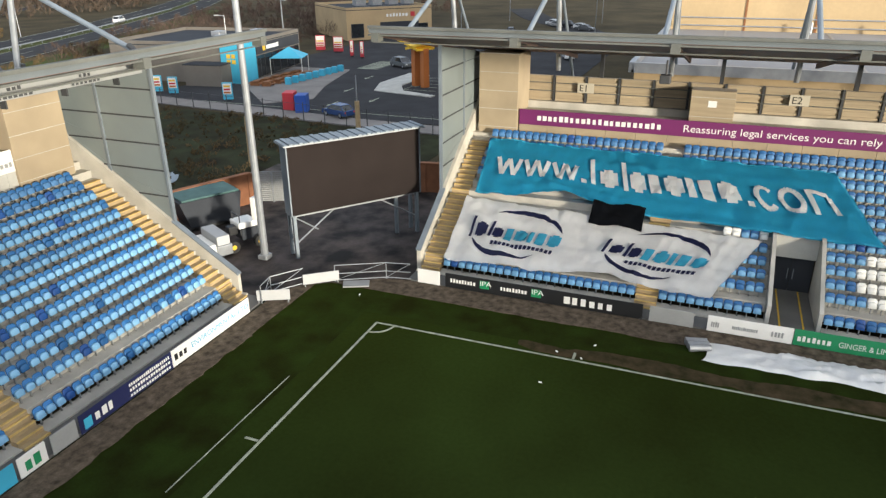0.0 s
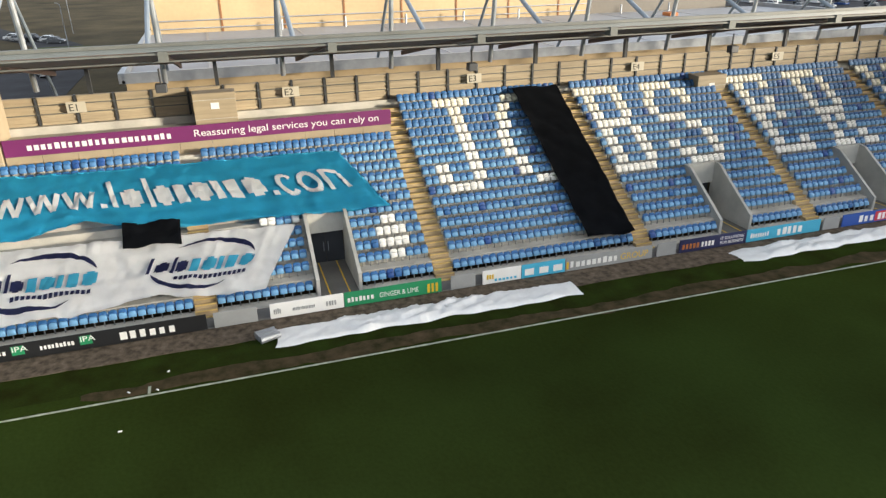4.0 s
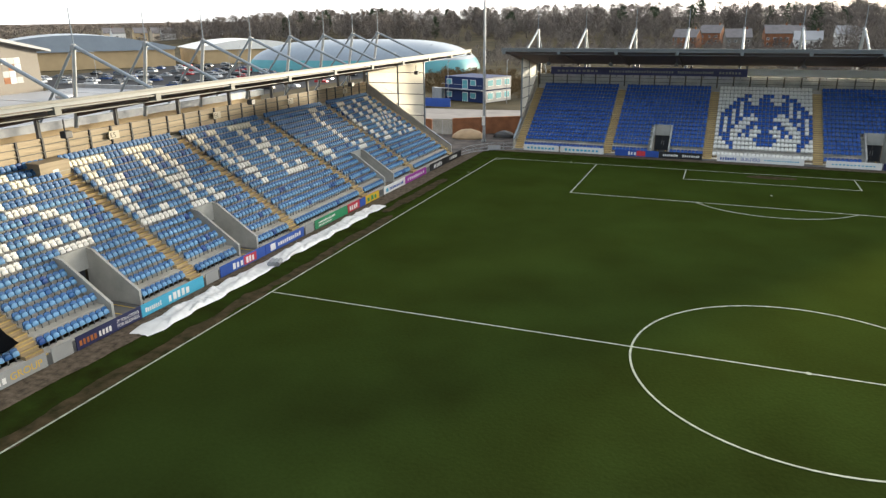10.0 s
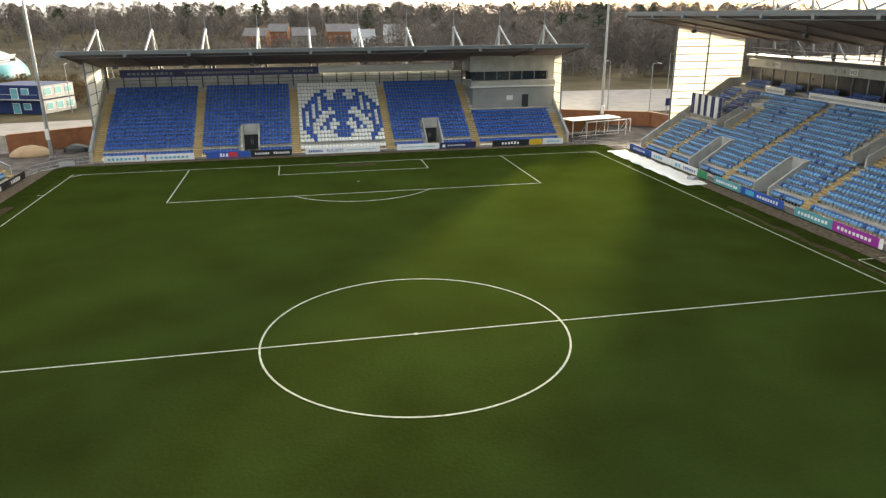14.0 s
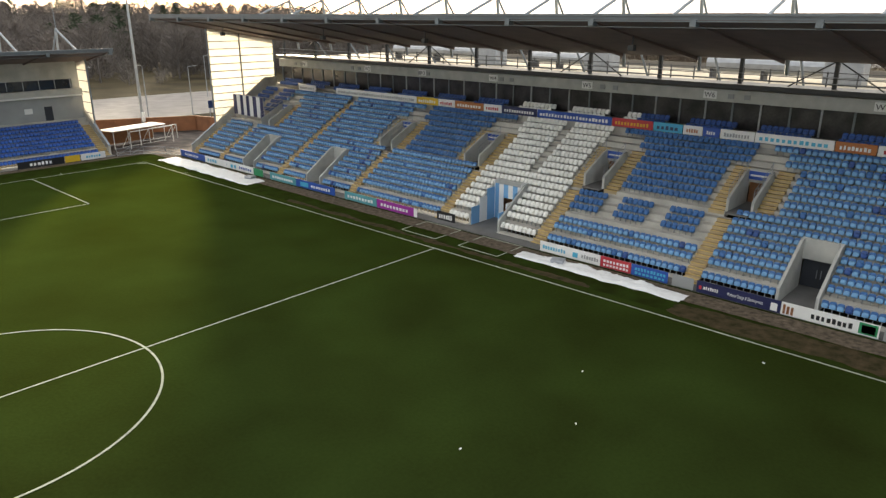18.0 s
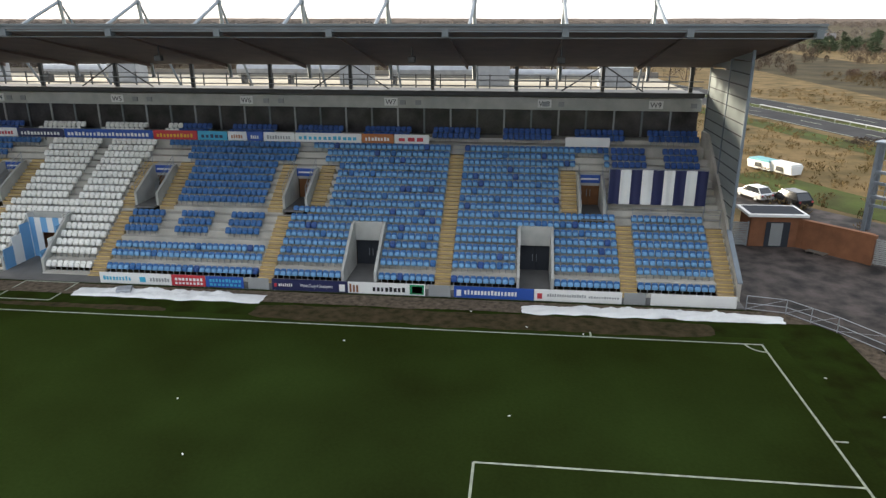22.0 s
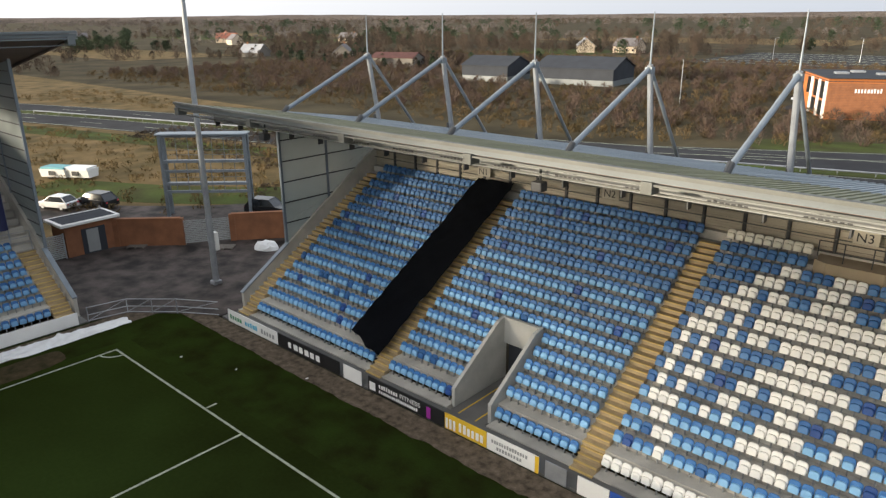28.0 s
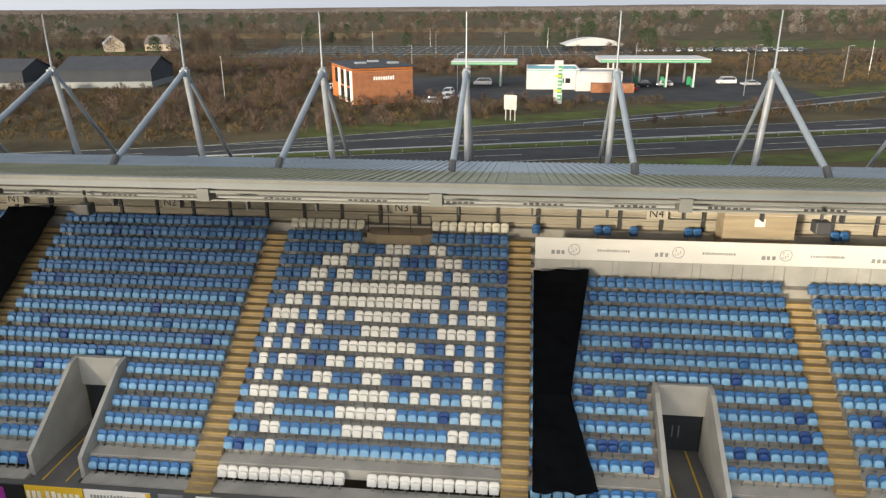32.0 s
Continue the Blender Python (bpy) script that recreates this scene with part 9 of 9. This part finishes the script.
# ---- trees and scrub: real twigs, joined ----
def brush(name, spots, material, label, twigs=60, width=0.3, up=0.5, trunk=True, seed=1, kind="stuff", category="trees", reach=(0.08, 0.2)):
    """Bare trees or bushes: a tapered stem each, limbs, and many thin twigs with gaps. spots: (x, y, ground, height, spread)."""
    r = np.random.RandomState(seed)
    S = np.asarray(spots, float)
    n = len(S)
    # limbs leave the stem between a third and the full height
    t = r.uniform(0.0, 1.0, (n, twigs)) ** 0.8
    ang = r.uniform(0, math.tau, (n, twigs))
    rad = r.uniform(0.15, 1.0, (n, twigs)) ** 0.6
    shape = np.sin(np.clip(0.15 + 0.85 * t, 0, 1) * math.pi) ** 0.6
    lump = 0.75 + 0.35 * np.sin(ang * 2 + S[:, :1]) * np.sin(ang * 3 + S[:, 1:2])
    h, w = S[:, 3:4], S[:, 4:5]
    cx = S[:, 0:1] + np.cos(ang) * rad * shape * w * lump
    cy = S[:, 1:2] + np.sin(ang) * rad * shape * w * lump
    cz = S[:, 2:3] + h * (0.1 + 0.86 * t) if trunk else S[:, 2:3] + h * (0.05 + 0.8 * t)
    c = np.stack([cx, cy, cz], -1).reshape(-1, 3)
    d = np.stack([np.cos(ang), np.sin(ang), np.full_like(ang, up * 2)], -1).reshape(-1, 3) + r.normal(0, 0.45, (n * twigs, 3))
    d /= np.linalg.norm(d, axis=1, keepdims=True)
    L = (np.repeat(S[:, 3], twigs) * r.uniform(reach[0], reach[1], n * twigs))[:, None]
    side = np.cross(d, r.normal(0, 1, (n * twigs, 3)))
    side /= np.linalg.norm(side, axis=1, keepdims=True) + 1e-9
    wd = width * r.uniform(0.5, 1.3, (n * twigs, 1))
    v = np.stack([c - d * L - side * wd, c - d * L + side * wd, c + d * L + side * wd * 0.4, c + d * L * 1.1 - side * wd * 0.4], 1).reshape(-1, 3)
    q = np.arange(n * twigs * 4).reshape(-1, 4)
    f = np.concatenate([q[:, [0, 1, 2]], q[:, [0, 2, 3]]])
    if trunk:
        tv, tf = [], []
        base = len(v)
        for i in range(n):
            x, y, z, hh, ww = S[i]
            k0 = base + len(tv)
            for zz, rr in ((z - 0.3, 0.02 * hh), (z + hh * 0.75, 0.006 * hh)):
                for a_ in range(4):
                    tv.append((x + rr * math.cos(a_ * math.pi / 2), y + rr * math.sin(a_ * math.pi / 2), zz))
            for a_ in range(4):
                b_ = (a_ + 1) % 4
                tf += [(k0 + a_, k0 + b_, k0 + 4 + b_), (k0 + a_, k0 + 4 + b_, k0 + 4 + a_)]
        v = np.concatenate([v, np.array(tv)])
        f = np.concatenate([f, np.array(tf)])
    ob = pydata(name, v, f, material)
    tagged(ob, label, category, kind=kind)
    return ob


def scatter(n, x0, x1, y0, y1, h0, h1, seed, spread=0.42, keep=None, ground=G):
    r = random.Random(seed)
    out = []
    while len(out) < n:
        x, y = r.uniform(x0, x1), r.uniform(y0, y1)
        if keep and not keep(x, y):
            continue
        h = r.uniform(h0, h1)
        gz_ = ground(x, y) if callable(ground) else ground
        out.append((x, y, gz_, h, h * spread * r.uniform(0.8, 1.2)))
    return out


def road_clear(x, y):
    for a_, b_ in zip(CENTRE, CENTRE[1:]):
        p, q, w = Vector(a_), Vector(b_), Vector((x, y))
        t_ = max(0, min(1, (w - p).dot(q - p) / (q - p).length_squared))
        if (p + (q - p) * t_ - w).length < 15:
            return False
    return True


def field_ok(x, y):
    if -80 < x < 45 and -255 < y < -192:
        return False
    if 78 < x < 150 and -235 < y < -205:
        return False
    if -150 < x < 45 and -260 < y < -140 and abs((y + 152) - (x - 6) * 0.66) < 11:
        return False
    return road_clear(x, y)


def belts(seed, low=0.0, sx=0.006, sy=0.017, also=None):
    """Woods and hedges stand in long clumps with open ground between."""
    def keep(x, y):
        return noise.noise(Vector((x * sx, y * sy, seed))) > low and (also is None or also(x, y))
    return keep


def open_view(x, y):
    """Clear of the far row of houses."""
    return not (-1.6 < (y + 37) / (x + 6) < -0.92 and y < 620)


# woods on the rise south of the ground
SHORT = (0.035, 0.1)
no_house = lambda x, y: not (-60 < x < 100 and 318 < y < 392)
brush("woodland", scatter(760, -420, 420, 400, 600, 11, 16, 1, 0.55, ground=rise), M["twighaze"], "bare brown winter woodland on the rise behind the houses", 420, 0.11, seed=1, reach=SHORT)
brush("woodland", scatter(520, -420, 420, 360, 520, 5, 11, 31, 0.55, ground=rise, keep=no_house), M["twighaze"], "bare brown undergrowth along the edge of the woodland", 150, 0.16, seed=31, reach=SHORT)
brush("woodland", scatter(170, -110, 120, 330, 400, 3.5, 7, 33, 0.55, ground=rise), M["twighaze"], "bare garden trees round the far houses", 120, 0.12, seed=33, reach=SHORT)
brush("woodland", scatter(40, -330, 260, 410, 560, 13, 19, 2, 0.3, ground=rise), M["evergreen"], "dark evergreen trees among the bare woodland", 260, 0.24, 0.2, seed=2, reach=SHORT)
brush("woodland", scatter(800, 40, 420, 150, 360, 12, 18, 3, 0.5, keep=lambda x, y: y > 195 - x * 0.3 and (x - 60) * 0.9 + (y - 120) > 55 and (x > 115 or y < 350)), M["twighaze"], "bare brown winter trees south-west of the ground", 400, 0.085, seed=3, reach=SHORT)
brush("woodland", scatter(800, 30, 420, 148, 300, 3, 8, 32, 0.6, keep=lambda x, y: y > 182 - x * 0.3), M["twighaze"], "bare brown undergrowth south-west of the ground", 140, 0.1, seed=32, reach=SHORT)
brush("woodland", scatter(26, 90, 400, 190, 340, 14, 20, 4, 0.3), M["evergreen"], "dark evergreen trees south-west of the ground", 260, 0.2, 0.2, seed=4, reach=SHORT)
brush("woodland", scatter(420, -110, 60, 150, 345, 4, 9, 5, keep=lambda x, y: y > 235 or x > 10), M["twighaze"], "bare scrub below the wooded rise", 130, 0.1, seed=5, reach=SHORT)
brush("scrub", scatter(420, -100, -20, 128, 200, 1.2, 3.6, 34, 0.8, keep=lambda x, y: not (x < -92 and y > 205)), M["twigdry"], "brown bramble scrub behind the site cabins", 110, 0.06, 0.7, False, 34, category="scrub")
brush("woodland", scatter(360, -900, -320, 180, 700, 6, 11, 6, keep=open_view), M["twighaze"], "bare winter trees beyond the car park", 150, 0.25, seed=6, reach=SHORT)
brush("woodland", scatter(900, -2200, -300, 650, 2200, 12, 20, 7, 0.8), M["twighaze"], "far bare woods along the south-east horizon", 80, 0.7, seed=7, reach=SHORT)
# belts north and west of the road
brush("hedgerow", scatter(420, -700, 900, -760, -430, 4, 9, 8, 0.6, keep=belts(3.1, 0.2, 0.006, 0.02, field_ok)), M["twig"], "bare winter hedgerows and trees across the fields", 260, 0.1, seed=8, reach=SHORT)
brush("hedgerow", scatter(260, -700, 900, -760, -400, 4, 8, 81, 0.6, keep=belts(7.7, 0.2, 0.006, 0.02, field_ok)), M["twighaze"], "grey-brown bare trees across the fields", 240, 0.1, seed=81, reach=SHORT)
brush("hedgerow", scatter(420, -120, 420, -430, -250, 1.5, 4.0, 35, 0.6, keep=belts(5.2, 0.12, 0.01, 0.02, lambda x, y: field_ok(x, y) and not (-62 < x < 122 and y < -326))), M["twigred"], "dense reddish bare thicket beyond the barns", 170, 0.06, 0.7, False, 35, reach=SHORT)
brush("hedgerow", scatter(150, -60, 420, -430, -255, 6, 12, 82, 0.5, keep=belts(9.4, 0.1, 0.012, 0.02, lambda x, y: field_ok(x, y) and not (-62 < x < 122 and y < -326))), M["twig"], "tall bare trees in clumps beyond the barns", 420, 0.06, seed=82, reach=SHORT)
brush("hedgerow", scatter(700, -1800, 2200, -1900, -820, 7, 12, 9, 0.9, keep=belts(1.7, 0.12, 0.003, 0.008)), M["twig"], "far bare woods along the northern horizon", 110, 0.4, seed=9, reach=SHORT)
brush("hedgerow", scatter(420, -1800, 2200, -1700, -760, 7, 12, 83, 0.9, keep=belts(4.6, 0.1, 0.003, 0.008)), M["twighaze"], "far grey-brown woods along the northern horizon", 110, 0.4, seed=83, reach=SHORT)
brush("hedgerow", scatter(500, -3600, 3600, -3600, -1900, 11, 19, 10, 1.8), M["twighaze"], "far bare woods along the northern horizon", 60, 1.5, seed=10, reach=SHORT)
brush("hedgerow", scatter(110, -500, 700, -720, -330, 6, 11, 11, 0.5, keep=belts(12.3, 0.15, 0.012, 0.03, field_ok)), M["evergreen"], "dark evergreen trees in clumps among the hedgerows", 420, 0.14, 0.2, seed=11, reach=SHORT)
brush("hedgerow", scatter(150, -900, 1400, -1500, -720, 9, 15, 84, 0.6, keep=belts(15.8, 0.15, 0.006, 0.02)), M["evergreen"], "dark evergreen copses on the northern horizon", 220, 0.32, 0.2, seed=84, reach=SHORT)
brush("hedgerow", scatter(320, 150, 700, -420, -120, 3, 8, 12, 0.5, keep=belts(18.1, 0.15, 0.01, 0.02, lambda x, y: field_ok(x, y) and y < -60 - (x - 100) * 0.05 and x > 170)), M["twig"], "bare trees and bushes beyond the road", 260, 0.08, seed=12, reach=SHORT)
brush("hedgerow", scatter(300, 170, 420, -100, 120, 6, 12, 13, 0.5, keep=road_clear), M["twig"], "bare tree belt beyond the main road", 240, 0.08, seed=13, reach=SHORT)
brush("hedgerow", scatter(650, 420, 2600, -900, 900, 6, 11, 14, 1.2, keep=belts(21.4, 0.12, 0.005, 0.005)), M["twighaze"], "far bare woods along the western horizon", 100, 0.6, seed=14, reach=SHORT)
brush("hedgerow", scatter(700, 1800, 3600, -2400, 2400, 9, 17, 15, 2.4), M["twighaze"], "far bare woods along the western horizon", 60, 1.5, seed=15, reach=SHORT)
brush("hedgerow", scatter(60, 300, 800, -500, 100, 6, 10, 16, 0.55, keep=belts(24.9, 0.1, 0.012, 0.012, road_clear)), M["evergreen"], "dark evergreen trees beyond the road", 320, 0.16, 0.2, seed=16)
# rough grass and scrub
brush("scrub", scatter(3600, -140, 260, -340, -140, 0.9, 2.2, 17, 0.9, keep=field_ok), M["twigdry"], "dry brown scrub and rank grass beside the road", 70, 0.055, 0.7, False, 17, category="scrub")
brush("scrub", scatter(1300, -60, 260, -300, -150, 1.6, 3.8, 18, 0.6, keep=field_ok), M["twigred"], "reddish bare bushes in the rough field", 130, 0.045, 0.7, False, 18, category="scrub")
brush("scrub", scatter(900, 60, 200, -120, -40, 0.5, 1.4, 19, 1.1, keep=lambda x, y: road_clear(x, y) and y < -66 + (x - 66) * 0.5), M["straw"], "dry grass tussocks in the north-west field", 30, 0.06, 0.7, False, 19, category="scrub")
brush("woodland", scatter(150, 150, 340, -300, -222, 2.5, 6, 42, 0.5), M["twig"], "bare dark hedge trees round the field houses", 150, 0.13, seed=42, reach=SHORT)
brush("woodland", scatter(34, 160, 340, -300, -226, 2.5, 6, 43, 0.4), M["evergreen"], "dark green garden shrubs round the field houses", 200, 0.2, 0.2, seed=43, reach=SHORT)
brush("scrub", scatter(1100, 60, 116, -112, -80, 0.25, 0.8, 44, 0.9, keep=lambda x, y: x < 64 or y < -90), M["twig"], "dead brown grass on the waste ground behind the frame", 26, 0.06, 0.7, False, 44, category="scrub")
brush("scrub", scatter(1500, 45, 250, -196, -138, 0.3, 1.1, 41, 0.9), M["twigdry"], "tall dry grass and reeds on the rough field", 26, 0.06, 0.7, False, 41, category="scrub")
brush("scrub", scatter(700, -74, -46, -122, -76, 0.2, 0.9, 20, 0.9), M["twigdry"], "dry weeds on the wasteland", 30, 0.05, 0.7, False, 20, category="scrub")
brush("scrub", scatter(300, -250, -90, -200, -122, 2.0, 4.5, 21, 0.7, keep=field_ok), M["twigred"], "reddish bare bushes on the road bank", 90, 0.05, 0.7, False, 21, category="scrub")
brush("scrub", scatter(300, -330, -130, -330, -235, 3.0, 7.0, 22, 0.6, keep=field_ok), M["twig"], "bare bushes beyond the dual carriageway", 50, 0.15, 0.7, False, 22, category="scrub")
for x0, x1, y0, y1, mm, lb in ((420, 720, -450, -380, "bank", "green paddock among the hedgerows"), (480, 640, -680, -580, "bank", "green field between far hedges"), (180, 240, -400, -350, "bank", "green paddock beside the farm buildings"),
                               (-260, -90, -480, -400, "bank", "green field beyond the petrol station"), (600, 900, -330, -230, "bank", "green field beyond the main road"), (330, 470, -250, -190, "straw", "pale dry meadow beyond the road"),
                               (100, 330, -620, -520, "straw", "pale dry meadow between hedges"), (540, 760, -560, -470, "straw", "pale dry meadow between far hedges"), (-60, 120, -760, -640, "straw", "pale dry field below the woods")):
    slab("field_patch", x0, x1, y0, y1, G + 0.02, M[mm], lb, 0.03)

# low wooded ridges all round the horizon
bm = bmesh.new()
ring = []
for i in range(241):
    a = math.tau * i / 240
    h = 20 + 9 * noise.noise(Vector((math.cos(a) * 3, math.sin(a) * 3, 2))) + 3 * noise.noise(Vector((math.cos(a) * 22, math.sin(a) * 22, 5)))
    ring.append([bm.verts.new((r * math.cos(a), r * math.sin(a), z)) for r, z in ((3500, G - 0.2), (3800, h), (4300, G - 0.2))])
for p, q in zip(ring, ring[1:]):
    for j in range(2):
        bm.faces.new((p[j], p[j + 1], q[j + 1], q[j]))
tagged(part("backdrop", bm, M["ridge"], smooth=True), "low pale brown wooded ridge along the horizon", kind="structure")
